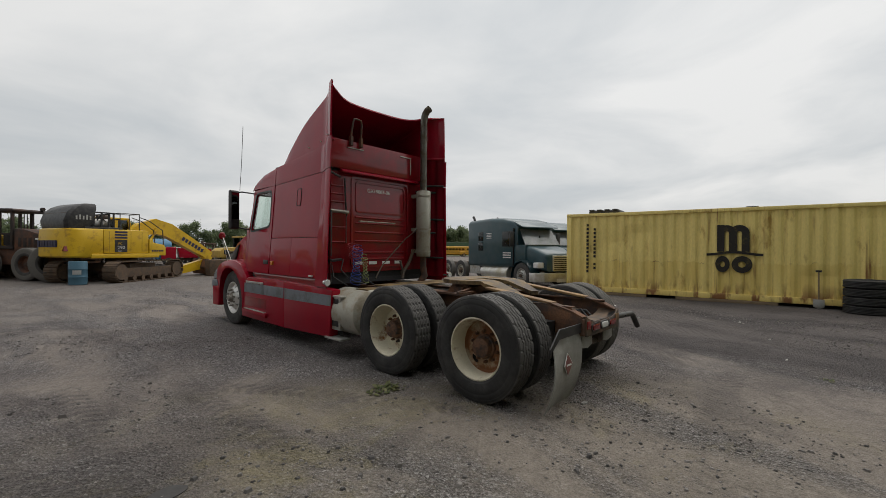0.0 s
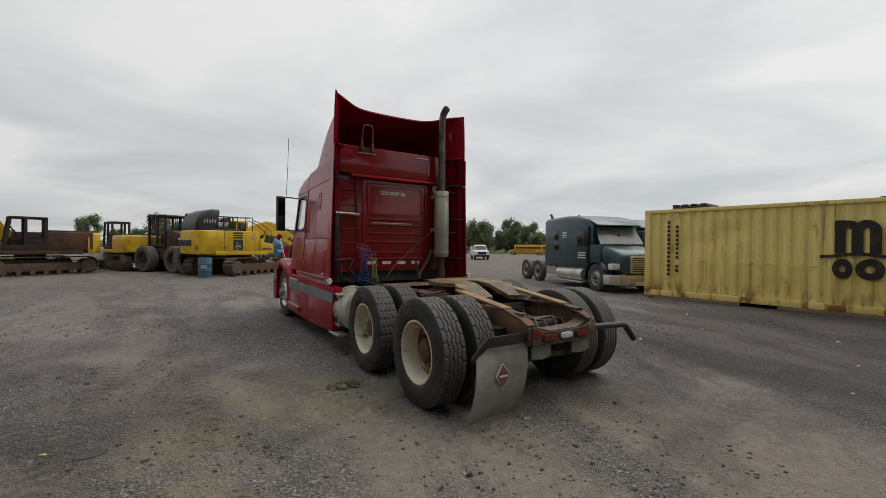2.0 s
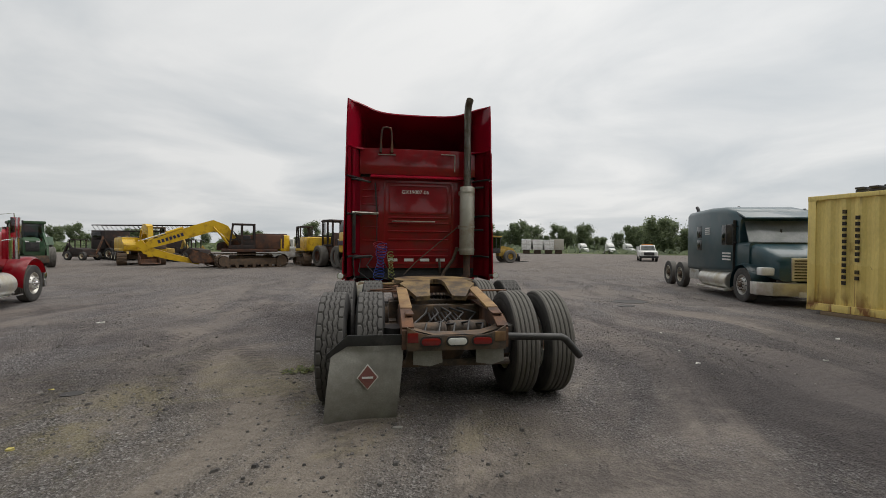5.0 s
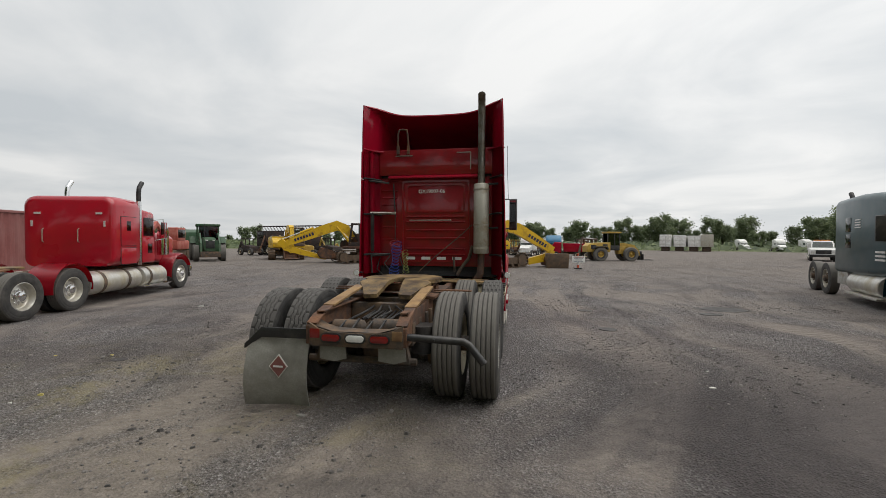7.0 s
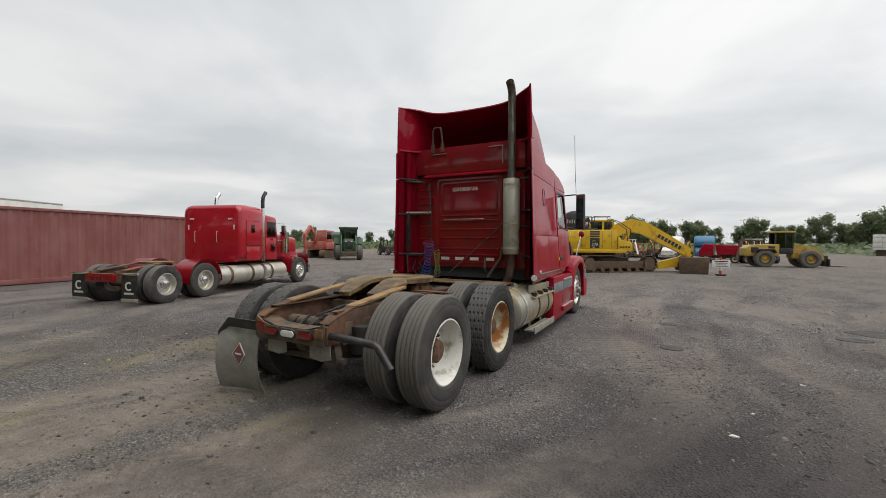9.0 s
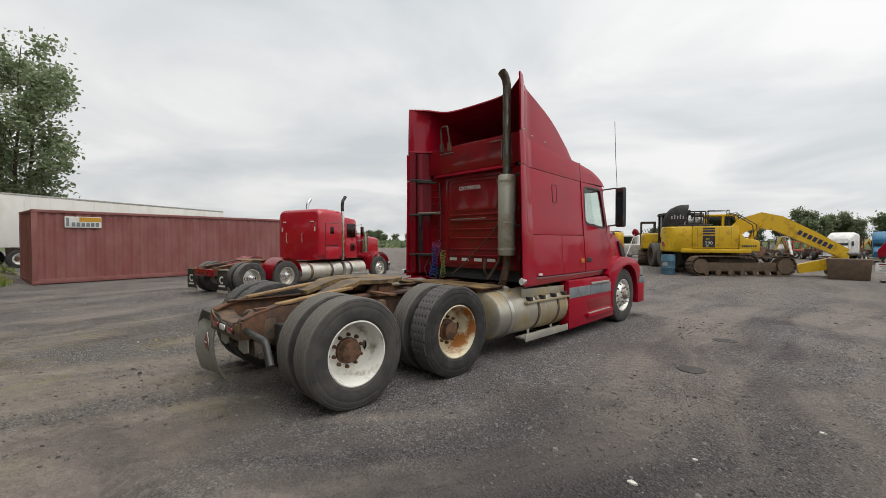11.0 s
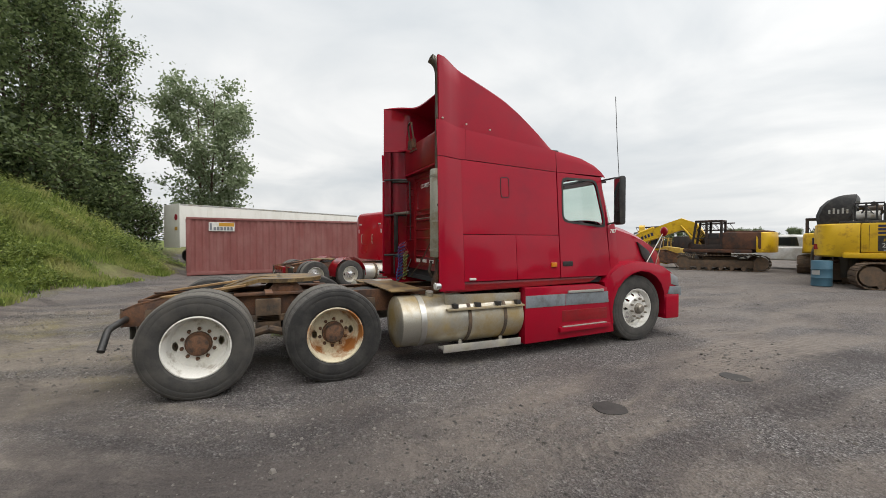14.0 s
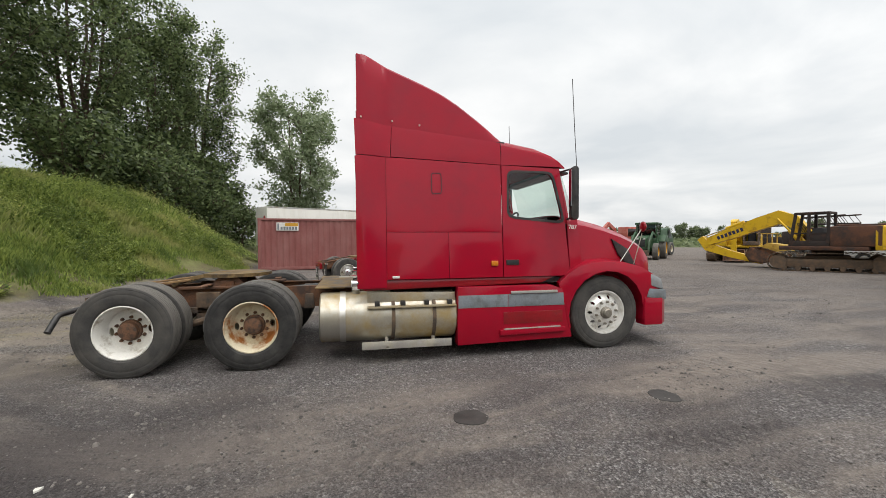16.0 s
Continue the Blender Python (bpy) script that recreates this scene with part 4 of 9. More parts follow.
def ringed(name, outer, inner, mat, side, out=0.0, thick=0.03, label="", parent=truck):
    """A panel with a window hole: outer and inner contours of equal length, in (y, z)."""
    t = bmesh.new()
    n = len(outer)
    loops = []
    for off in (out, out - thick):
        for c in (outer, inner):
            loops.append([t.verts.new((side * (half_width(y, z) + off), y, z)) for y, z in c])
    o1, i1, o2, i2 = loops
    for k in range(n):
        j = (k + 1) % n
        t.faces.new((o1[k], o1[j], i1[j], i1[k])); t.faces.new((o2[j], o2[k], i2[k], i2[j]))
        t.faces.new((o1[j], o1[k], o2[k], o2[j])); t.faces.new((i1[k], i1[j], i2[j], i2[k]))
    bmesh.ops.recalc_face_normals(t, faces=t.faces[:])
    return part(name, t, mat, parent, label, True, 40)


def contour(corners, n=10, r=0.0):
    """n points a side round a quadrilateral, corners pulled in by r."""
    out = []
    for k in range(4):
        a, b = Vector(corners[k]), Vector(corners[(k + 1) % 4])
        for i in range(n):
            t = i / n
            out.append(a.lerp(b, t))
    if r:
        c = sum(out, Vector((0, 0))) / len(out)
        soft = []
        m = len(out)
        for i in range(m):
            soft.append((out[i - 1] + out[i] * 2 + out[(i + 1) % m]) / 4)
        soft2 = []
        for i in range(m):
            soft2.append((soft[i - 1] + soft[i] * 2 + soft[(i + 1) % m]) / 4)
        out = soft2
    return [(p.x, p.y) for p in out]


WINDOW = [(4.53, 1.84), (5.33, 1.77), (5.17, 2.43), (4.55, 2.43)]
for side in (1, -1):
    # sleeper panels with real seams between them
    skin("lower_side_panel", [(2.905, 1.03), (3.70, 1.03), (3.70, 1.62), (2.905, 1.62)], RED, side, out=0.004)
    skin("lower_side_panel", [(3.706, 1.03), (4.435, 1.03), (4.435, 1.62), (3.706, 1.62)], RED, side, out=0.004)
    skin("upper_side_panel", [(2.905, 1.628), (4.435, 1.628), (4.435, 2.52), (2.905, 2.57)], RED, side, nu=10)
    skin("shoulder_panel", [(2.965, 2.578), (4.44, 2.528), (4.44, 2.825), (2.985, 2.965)], RED, side, nu=10, out=0.002)
    skin("sill_panel", [(2.62, 0.90), (5.0, 0.94), (5.2, 1.022), (2.56, 1.022)], RED_DARK, side, out=-0.03)
    # side extenders behind the sleeper
    skin("side_extender", [(2.54, 0.93), (2.90, 0.93), (2.90, 2.565), (2.53, 2.565)], RED, side, out=0.008, nv=12)
    skin("upper_side_extender", [(2.53, 2.573), (2.958, 2.573), (2.978, 2.965), (2.515, 3.01)], RED, side, out=0.010)
    # hatch in the sleeper side
    skin("hatch_cover", [(3.49, 2.125), (3.61, 2.125), (3.61, 2.38), (3.49, 2.38)], RED, side, nu=2, nv=3, thick=0.01, out=0.008)
    hs = [contour([(3.49 - q, 2.125 - q), (3.61 + q, 2.125 - q), (3.61 + q, 2.38 + q), (3.49 - q, 2.38 + q)], 8, 0.1) for q in (0.009, 0.0)]
    ringed("hatch_seam", hs[0], hs[1], INSIDE, side, out=0.0065, thick=0.006)
    # door with its window
    outer = contour([(4.445, 1.03), (5.42, 1.03), (5.30, 2.50), (4.445, 2.52)], 10)
    door = ringed("door", outer, contour(WINDOW, 10, 0.1), RED, side, out=0.004, label="dark red cab door with a window")
    glass = bmesh.new()
    loop = [glass.verts.new((side * (half_width(y, z) - 0.012), y, z)) for y, z in contour(WINDOW, 10, 0.1)]
    glass.faces.new(loop)
    g = part("window_pane", glass, GLASS, door, "clear greenish glass")
    g.visible_shadow = False
    ring_o, ring_i = contour([(4.505, 1.81), (5.37, 1.735), (5.20, 2.46), (4.52, 2.46)], 10, 0.1), contour(WINDOW, 10, 0.1)
    ringed("window_seal", ring_o, ring_i, BLACK, side, out=0.007, thick=0.012, parent=door)
    b = boxed(-0.012, 0.012, 4.48, 4.66, 1.185, 1.255, 0.008)
    for v in b.verts:
        v.co.x = side * (half_width(4.57, 1.22) + 0.004 + v.co.x)
    bmesh.ops.recalc_face_normals(b, faces=b.faces[:])
    part("door_handle", b, BLACK, door)
    b = boxed(-0.012, 0.02, 4.27, 4.36, 1.18, 1.245, 0.008)
    for v in b.verts:
        v.co.x = side * (half_width(4.3, 1.22) + 0.01 + v.co.x)
    bmesh.ops.recalc_face_normals(b, faces=b.faces[:])
    part("side_marker_lamp", b, AMBER, truck, "amber side marker")
    b = boxed(-0.01, 0.012, 2.97, 3.06, 1.045, 1.075, 0.006)
    for v in b.verts:
        v.co.x = side * (half_width(3.0, 1.05) + 0.01 + v.co.x)
    bmesh.ops.recalc_face_normals(b, faces=b.faces[:])
    part("marker_lamp", b, WHITE_LENS, truck)
    # round work lamp at the foot of the extender
    b = cyl(bmesh.new(), (side * 1.245, 2.54, 1.0), (side * 1.245, 2.475, 1.0), 0.038, 0.050, 18)
    lamp = part("work_lamp", b, CHROME, truck, "small round chrome work lamp")
    b = cyl(bmesh.new(), (side * 1.245, 2.475, 1.0), (side * 1.245, 2.467, 1.0), 0.044, 0.040, 18)
    part("lens", b, WHITE_LENS, lamp)
    b = cyl(bmesh.new(), (side * 1.15, 2.60, 1.0), (side * 1.245, 2.53, 1.0), 0.014, 0.014, 8)
    part("lamp_bracket", b, BLACK, lamp)
    # cowl panel between door and hood
    skin("cowl_panel", [(5.43, 1.03), (5.62, 1.10), (5.56, 1.83), (5.40, 1.76)], RED, side, nu=3)
    # windscreen pillar
    b = tube(bmesh.new(), [(side * 1.03, 5.40, 1.74), (side * 1.0, 5.36, 2.05), (side * 0.965, 5.27, 2.50)], 0.045, 8)
    part("windscreen_pillar", b, RED, truck)

lettering("787", 0.085, CHALK, Matrix.Translation((1.115, 5.45, 1.69)) @ pose(0, 0, 0, 90, 0, 90), truck, "white fleet number")

# inner shell, floor and dark lining behind the panels
b = bmesh.new()
for side in (1, -1):
    box(b, side * 0.97 - 0.01, side * 0.97 + 0.01, 2.93, 4.43, 0.96, 2.5)
box(b, -1.05, 1.05, 2.93, 5.3, 0.93, 1.0)
box(b, -0.96, 0.96, 2.945, 2.97, 1.0, 2.85)
part("cab_lining", b, INSIDE, truck)
b = boxed(-0.95, 0.95, 5.30, 5.55, 1.0, 1.78, 0.05)
part("dashboard", b, INSIDE, truck, "dark dashboard")
wheel_ring = bmesh.new()
ring = []
for k in range(20):
    a = 2 * math.pi * k / 20
    ring.append(Vector((-0.5 + 0.22 * math.cos(a), 5.17 + 0.10 * math.sin(a), 1.80 + 0.19 * math.sin(a))))
tube(wheel_ring, ring + [ring[0]], 0.016, 6, False)
cyl(wheel_ring, (-0.5, 5.17, 1.80), (-0.5, 5.34, 1.62), 0.025)
cyl(wheel_ring, (-0.72, 5.17, 1.80), (-0.28, 5.17, 1.80), 0.014)
part("steering_wheel", wheel_ring, BLACK, truck)
for sx in (-0.5, 0.5):
    b = bmesh.new()
    box(b, sx - 0.25, sx + 0.25, 4.30, 4.80, 1.30, 1.45, 0.05)
    box(b, sx - 0.23, sx + 0.23, 4.22, 4.36, 1.42, 1.98, 0.05)
    box(b, sx - 0.13, sx + 0.13, 4.24, 4.33, 2.0, 2.18, 0.04)
    box(b, sx - 0.15, sx + 0.15, 4.4, 4.7, 1.0, 1.3)
    part("cab_seat", b, INSIDE, truck)

# roof over the cab and the windscreen
b = bmesh.new()
rings = []
for y, z in ((4.446, 2.865), (4.60, 2.845), (4.94, 2.79), (5.18, 2.70), (5.30, 2.625), (5.385, 2.53)):
    low = min(2.526, z - 0.03)
    lip = z - low
    half = [(half_width(y, low + lip * q) - 0.001, low + lip * q) for q in (0, 0.25, 0.5, 0.72)]
    w = half[-1][0]
    half += [(w - 0.018, low + lip * 0.88), (w - 0.06, z - 0.012), (w - 0.16, z), (w * 0.4, z + 0.02), (0, z + 0.025)]
    ring = [(-x, y, q) for x, q in half] + [(x, y, q) for x, q in half[-2::-1]]
    rings.append(ring)
loft(b, rings, False)
bmesh.ops.reverse_faces(b, faces=b.faces[:])
part("cab_roof", b, RED, truck, "rounded red roof cap")
b = bmesh.new()
vs = [b.verts.new(p) for p in ((-0.93, 5.36, 2.48), (0.93, 5.36, 2.48), (0.98, 5.56, 1.80), (0.5, 5.74, 1.80), (-0.5, 5.74, 1.80), (-0.98, 5.56, 1.80))]
b.faces.new((vs[0], vs[1], vs[2], vs[3], vs[4], vs[5]))
bmesh.ops.triangulate(b, faces=b.faces[:])
g = part("windscreen", b, GLASS, truck)
g.visible_shadow = False
b = prism(bmesh.new(), [(5.22, 2.50), (5.46, 2.47), (5.47, 2.44), (5.24, 2.46)], "x", -0.96, 0.96, 0.006)
part("sun_visor", b, BLACK, truck)


# hollow roof deflector, open to the rear
def deflector_top(y):
    pts = [(2.45, 3.865), (2.62, 3.85), (2.78, 3.815), (3.0, 3.735), (3.41, 3.585), (3.65, 3.485), (3.88, 3.355), (4.21, 3.13), (4.50, 2.90), (4.72, 2.80)]
    for (a, za), (c, zc) in zip(pts, pts[1:]):
        if y <= c:
            return za + (zc - za) * (y - a) / (c - a)
    return pts[-1][1]


b = bmesh.new()
rings = []
for k in range(23):
    v = k / 22
    ring = []
    for i in range(41):
        u = -1 + 2 * i / 40
        y_rear = 2.95 - 0.40 * min(1, abs(u) / 0.84) ** 6
        y = y_rear + (4.72 - y_rear) * v
        seam = 3.012 - 0.065 * min(1, max(0, (y - 2.5) / 0.5)) - max(0, y - 3.0) * 0.098
        top = deflector_top(y) - 0.05 * (1 - u * u) * (1 - v)
        w = half_width(y, 3.3) + 0.012
        w -= 0.10 * v
        # the walls rise to a rounded shoulder
        s = abs(u)
        if s > 0.86:
            q = (1 - s) / 0.14
            x = w - 0.02 * q ** 2
            z = seam + (top - 0.06 - seam) * q
        elif s > 0.72:
            q = (0.86 - s) / 0.14 * math.pi / 2
            x = w - 0.02 - 0.14 * (1 - math.cos(q))
            z = top - 0.06 + 0.06 * math.sin(q)
        else:
            x = (w - 0.16) * s / 0.72
            z = top
        z = max(z, seam) + 0.02 * s ** 6 * max(0, 1 - v * 3) ** 3 * (1 if s < 0.87 else (1 - s) / 0.13)
        ring.append((math.copysign(x, u), y, z))
    rings.append(ring)
loft(b, rings, False)
bmesh.ops.recalc_face_normals(b, faces=b.faces[:])
bmesh.ops.solidify(b, geom=b.faces[:], thickness=0.022)
part("roof_deflector", b, RED, truck, "tall hollow red roof wind deflector")
for u in (2.6, 2.99, 3.34):
    for side in (1, -1):
        z = 3.03 - 0.1 * max(0, u - 3)
        part("deflector_bolt", cyl(bmesh.new(), (side * (half_width(u, z) + 0.005), u, z), (side * (half_width(u, z) + 0.024), u, z), 0.013, 0.010, 8), ALU, truck)
# flat sleeper roof under it
b = boxed(-1.0, 1.0, 2.96, 4.5, 2.80, 2.84)
part("sleeper_roof", b, INSIDE, truck)

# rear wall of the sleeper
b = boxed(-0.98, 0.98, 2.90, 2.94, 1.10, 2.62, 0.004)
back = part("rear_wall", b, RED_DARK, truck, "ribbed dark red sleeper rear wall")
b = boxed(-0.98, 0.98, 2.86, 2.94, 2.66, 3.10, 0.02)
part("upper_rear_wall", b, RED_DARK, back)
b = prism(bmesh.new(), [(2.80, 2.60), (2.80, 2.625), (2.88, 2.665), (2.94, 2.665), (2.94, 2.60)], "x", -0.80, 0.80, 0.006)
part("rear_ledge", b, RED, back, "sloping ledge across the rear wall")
# pressed frame round the upper panel, ribs below it
def strip(name, poly_out, poly_in, y0, y1, mat, parent, label=""):
    t = bmesh.new()
    n = len(poly_out)
    L = [[t.verts.new((u, y, v)) for u, v in p] for y in (y0, y1) for p in (poly_out, poly_in)]
    for k in range(n):
        j = (k + 1) % n
        t.faces.new((L[0][k], L[0][j], L[1][j], L[1][k]))
        t.faces.new((L[0][j], L[0][k], L[2][k], L[2][j])); t.faces.new((L[1][k], L[1][j], L[3][j], L[3][k]))
    bmesh.ops.recalc_face_normals(t, faces=t.faces[:])
    return part(name, t, mat, parent, label, True, 30)


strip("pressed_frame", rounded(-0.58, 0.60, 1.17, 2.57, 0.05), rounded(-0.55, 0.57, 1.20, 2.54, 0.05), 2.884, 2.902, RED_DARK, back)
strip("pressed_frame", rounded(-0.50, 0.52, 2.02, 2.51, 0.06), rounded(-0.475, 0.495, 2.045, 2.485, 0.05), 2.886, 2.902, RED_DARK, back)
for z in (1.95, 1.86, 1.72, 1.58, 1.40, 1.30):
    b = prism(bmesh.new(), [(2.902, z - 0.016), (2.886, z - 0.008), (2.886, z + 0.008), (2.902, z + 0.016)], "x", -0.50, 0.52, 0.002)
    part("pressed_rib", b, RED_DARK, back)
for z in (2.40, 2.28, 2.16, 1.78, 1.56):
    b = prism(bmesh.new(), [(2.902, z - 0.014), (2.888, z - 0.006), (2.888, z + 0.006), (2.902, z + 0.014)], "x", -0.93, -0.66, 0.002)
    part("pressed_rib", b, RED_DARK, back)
b = bmesh.new()
tube(b, [(-0.43, 2.90, 1.885), (-0.43, 2.865, 1.885), (-0.40, 2.86, 1.885), (0.25, 2.86, 1.885), (0.28, 2.865, 1.885), (0.28, 2.90, 1.885)], 0.011, 8)
part("grab_bar", b, STEEL_PIPE, truck, "dull steel grab bar on the rear wall")
for k in range(4):
    x = -0.50 + 0.27 * k
    b = boxed(x, x + 0.155, 2.893, 2.899, 1.212, 1.26)
    part("reflector_strip", b, WHITE, truck, "white reflector strip")
lettering("GX19007-06", 0.088, CHALK, Matrix.Translation((-0.05, 2.883, 2.38)) @ pose(0, 0, 0, 90, 0, 0), truck, "hand-written white stock number")
# bracket on the upper wall, angle trim, ladder bars
b = bmesh.new()
tube(b, [(-0.64, 2.85, 3.04), (-0.62, 2.80, 3.36), (-0.60, 2.80, 3.42), (-0.54, 2.80, 3.43), (-0.47, 2.80, 3.42), (-0.46, 2.80, 3.36), (-0.44, 2.85, 3.04)], 0.016, 8)
box(b, -0.65, -0.61, 2.80, 2.86, 3.02, 3.16); box(b, -0.47, -0.43, 2.80, 2.86, 3.02, 3.16)
part("lifting_bracket", b, RUST, truck, "rusty hoop bracket")
b = bmesh.new()
box(b, -0.68, -0.38, 2.845, 2.858, 2.985, 3.0)
part("trim_bar", b, STEEL_PIPE, truck)
b = bmesh.new()
box(b, 0.38, 0.62, 2.845, 2.858, 3.02, 3.035); box(b, 0.61, 0.625, 2.845, 2.858, 2.74, 3.03)
part("trim_angle", b, STEEL_PIPE, truck)
b = bmesh.new()
tube(b, [(-1.12, 2.70, 2.01), (-0.67, 2.84, 2.01)], 0.022, 8)
box(b, -1.0, -0.68, 2.80, 2.86, 1.985, 2.03, 0.006)
part("stay_bar", b, STEEL_PIPE, truck)
for path, r in (([(-0.72, 2.86, 2.52), (-0.70, 2.86, 2.15), (-0.68, 2.86, 1.95)], 0.013), ([(-0.69, 2.86, 1.95), (-0.69, 2.86, 1.55)], 0.009), ([(-1.14, 2.66, 2.56), (-0.80, 2.86, 2.53)], 0.018),
                ([(-1.13, 2.70, 1.28), (-0.78, 2.86, 1.30)], 0.024), ([(-1.07, 2.70, 1.32), (-1.05, 2.70, 0.98)], 0.014)):
    part("stay_rod", tube(bmesh.new(), path, r, 6), BLACK, truck)
b = boxed(-1.09, -1.03, 2.70, 2.76, 1.35, 2.02, 0.01)
part("gas_strut", b, BLACK, truck)
for z in (2.47, 1.75):
    part("stay_rod", tube(bmesh.new(), [(0.75, 2.86, z), (1.13, 2.68, z)], 0.018, 6), BLACK, truck)
# inner faces of the extenders
for side in (1, -1):
    b = bmesh.new()
    loft(b, [[(side * 1.150, 2.555, z), (side * 1.10, 2.66, z), (side * 1.05, 2.76, z), (side * 0.97, 2.90, z)] for z in (0.98, 1.7, 2.3, 2.95, 3.06)], False)
    bmesh.ops.solidify(b, geom=b.faces[:], thickness=0.012)
    part("extender_lining", b, RED, truck)
    b = prism(bmesh.new(), [(side * 1.148, 2.55), (side * 1.07, 2.76), (side * 1.0, 2.93), (side * 0.80, 2.93), (side * 1.03, 2.76)], "z", 3.055, 3.085, 0.008)
    part("extender_ledge", b, RED, truck)
    for z in (2.58, 1.98, 1.30):
        part("extender_stiffener", tube(bmesh.new(), [(side * 1.145, 2.55, z), (side * 1.035, 2.755, z + 0.01), (side * 0.94, 2.89, z)], 0.016, 6), BLACK, truck)

# exhaust stack
b = bmesh.new()
lathe_prof = [(1.33, 0.0), (1.33, 0.115), (1.345, 0.125), (2.455, 0.125), (2.47, 0.115), (2.47, 0.0)]
seg = 24
rows_ = [[b.verts.new((0.81 + r * math.cos(2 * math.pi * i / seg), 2.72 + r * math.sin(2 * math.pi * i / seg), z)) for i in range(seg)] for z, r in lathe_prof[1:-1]]
for p, q in zip(rows_, rows_[1:]):
    for i in range(seg):
        b.faces.new((p[i], p[(i + 1) % seg], q[(i + 1) % seg], q[i]))
b.faces.new(rows_[-1]); b.faces.new(rows_[0][::-1])
stack = part("muffler", b, MUFFLER, truck, "tall dull grey exhaust muffler")
b = bmesh.new()
tube(b, [(0.81, 2.72, 2.46), (0.81, 2.72, 3.66), (0.81, 2.715, 3.74), (0.812, 2.69, 3.81), (0.815, 2.645, 3.86), (0.818, 2.59, 3.885)], 0.060, 18, False)
bmesh.ops.solidify(b, geom=b.faces[:], thickness=0.006)
part("exhaust_tailpipe", b, STEEL_PIPE, stack, "curved steel exhaust stack")
b = bmesh.new()
tube(b, [(0.81, 2.72, 1.34), (0.81, 2.72, 1.15), (0.80, 2.67, 1.0), (0.72, 2.72, 0.86), (0.6, 2.85, 0.75)], 0.058, 14)
part("exhaust_pipe", b, RUST, stack)
for z in (1.42, 1.80, 2.38):
    b = cyl(bmesh.new(), (0.81, 2.72, z - 0.014), (0.81, 2.72, z + 0.014), 0.130, 0.130, 24)
    box(b, 0.69, 0.74, 2.72, 2.92, z - 0.03, z + 0.03)
    part("muffler_clamp", b, MUFFLER, stack)
b = bmesh.new()
tube(b, [(0.66, 2.72, 1.80), (0.45, 2.80, 1.62), (-0.05, 2.78, 1.20), (-0.25, 2.70, 1.0)], 0.009, 6)
tube(b, [(0.66, 2.80, 1.45), (0.60, 2.84, 1.25), (0.45, 2.84, 1.05), (0.40, 2.8, 0.95)], 0.028, 8)
tube(b, [(0.35, 2.80, 1.26), (0.36, 2.76, 1.12), (0.36, 2.8, 1.02)], 0.02, 8)
part("exhaust_stay", b, CHASSIS, truck)

# air and power lines: coiled hoses on the rear wall
def coil(centre, radius, turns, length, thick, mat, lean):
    t = bmesh.new()
    pts = []
    n = turns * 12
    for k in range(n + 1):
        a = 2 * math.pi * k / 12
        s = k / n
        w = radius * (1 + 0.25 * math.sin(s * 9))
        pts.append((centre[0] + w * math.cos(a) + lean[0] * s, centre[1] + 0.6 * w * math.sin(a) + lean[1] * s, centre[2] - length * s + 0.03 * math.sin(a)))
    tube(t, pts, thick, 5)
    return t


part("blue_air_hose", coil((-0.60, 2.68, 1.50), 0.070, 11, 0.56, 0.0060, BLUE, (-0.06, -0.02)), BLUE, truck, "coiled blue air hose")
part("red_air_hose", coil((-0.66, 2.72, 1.52), 0.075, 7, 0.20, 0.006, RED_HOSE, (0.04, 0.02)), RED_HOSE, truck, "coiled red air hose")
part("yellow_power_cable", coil((-0.47, 2.70, 1.36), 0.042, 8, 0.40, 0.006, GREEN_HOSE, (0.02, -0.02)), GREEN_HOSE, truck, "coiled yellow-green cable")
b = bmesh.new()
tube(b, [(-0.75, 2.84, 1.3), (-0.85, 2.75, 1.15), (-0.70, 2.7, 0.98), (-0.5, 2.6, 0.93)], 0.010, 6)
tube(b, [(-0.60, 2.84, 1.25), (-0.50, 2.72, 1.05), (-0.40, 2.55, 0.92), (-0.3, 2.2, 0.90)], 0.011, 6)
tube(b, [(-0.95, 2.84, 1.25), (-0.98, 2.74, 1.05), (-0.80, 2.66, 0.92)], 0.009, 6)
part("air_lines", b, BLACK, truck)

# ---- chassis
for side in (1, -1):
    b = bmesh.new()
    box(b, side * 0.42 - 0.006, side * 0.42 + 0.006, -0.62, 6.2, 0.62, 0.90)
    for z in (0.62, 0.888):
        box(b, min(side * 0.42, side * 0.35), max(side * 0.42, side * 0.35), -0.62, 6.2, z, z + 0.012)
    part("frame_rail", b, RUST, truck, "rusty steel frame rail")
    # tapered tail of the rail and the ramp on top of it
    b = prism(bmesh.new(), [(-0.76, 0.63), (-0.76, 0.79), (-0.66, 0.84), (-0.40, 0.905), (0.0, 0.905), (0.0, 0.62)], "x", side * 0.43 - 0.03, side * 0.43 + 0.018, 0.006)
    part("rail_tail", b, RUST, truck)
    b = prism(bmesh.new(), [(-0.74, 0.80), (-0.62, 0.85), (-0.38, 0.915), (-0.38, 0.93), (-0.63, 0.868), (-0.75, 0.815)], "x", side * 0.405 - 0.055, side * 0.405 + 0.045, 0.004)
    part("tail_cap", b, RUST, truck)
    b = prism(bmesh.new(), [(-0.42, 0.905), (0.42, 1.005), (0.42, 1.03), (-0.42, 0.928)], "x", side * 0.40 - 0.06, side * 0.40 + 0.05, 0.004)
    part("pickup_ramp", b, RUST_ORANGE, truck, "orange rusty fifth-wheel ramp")
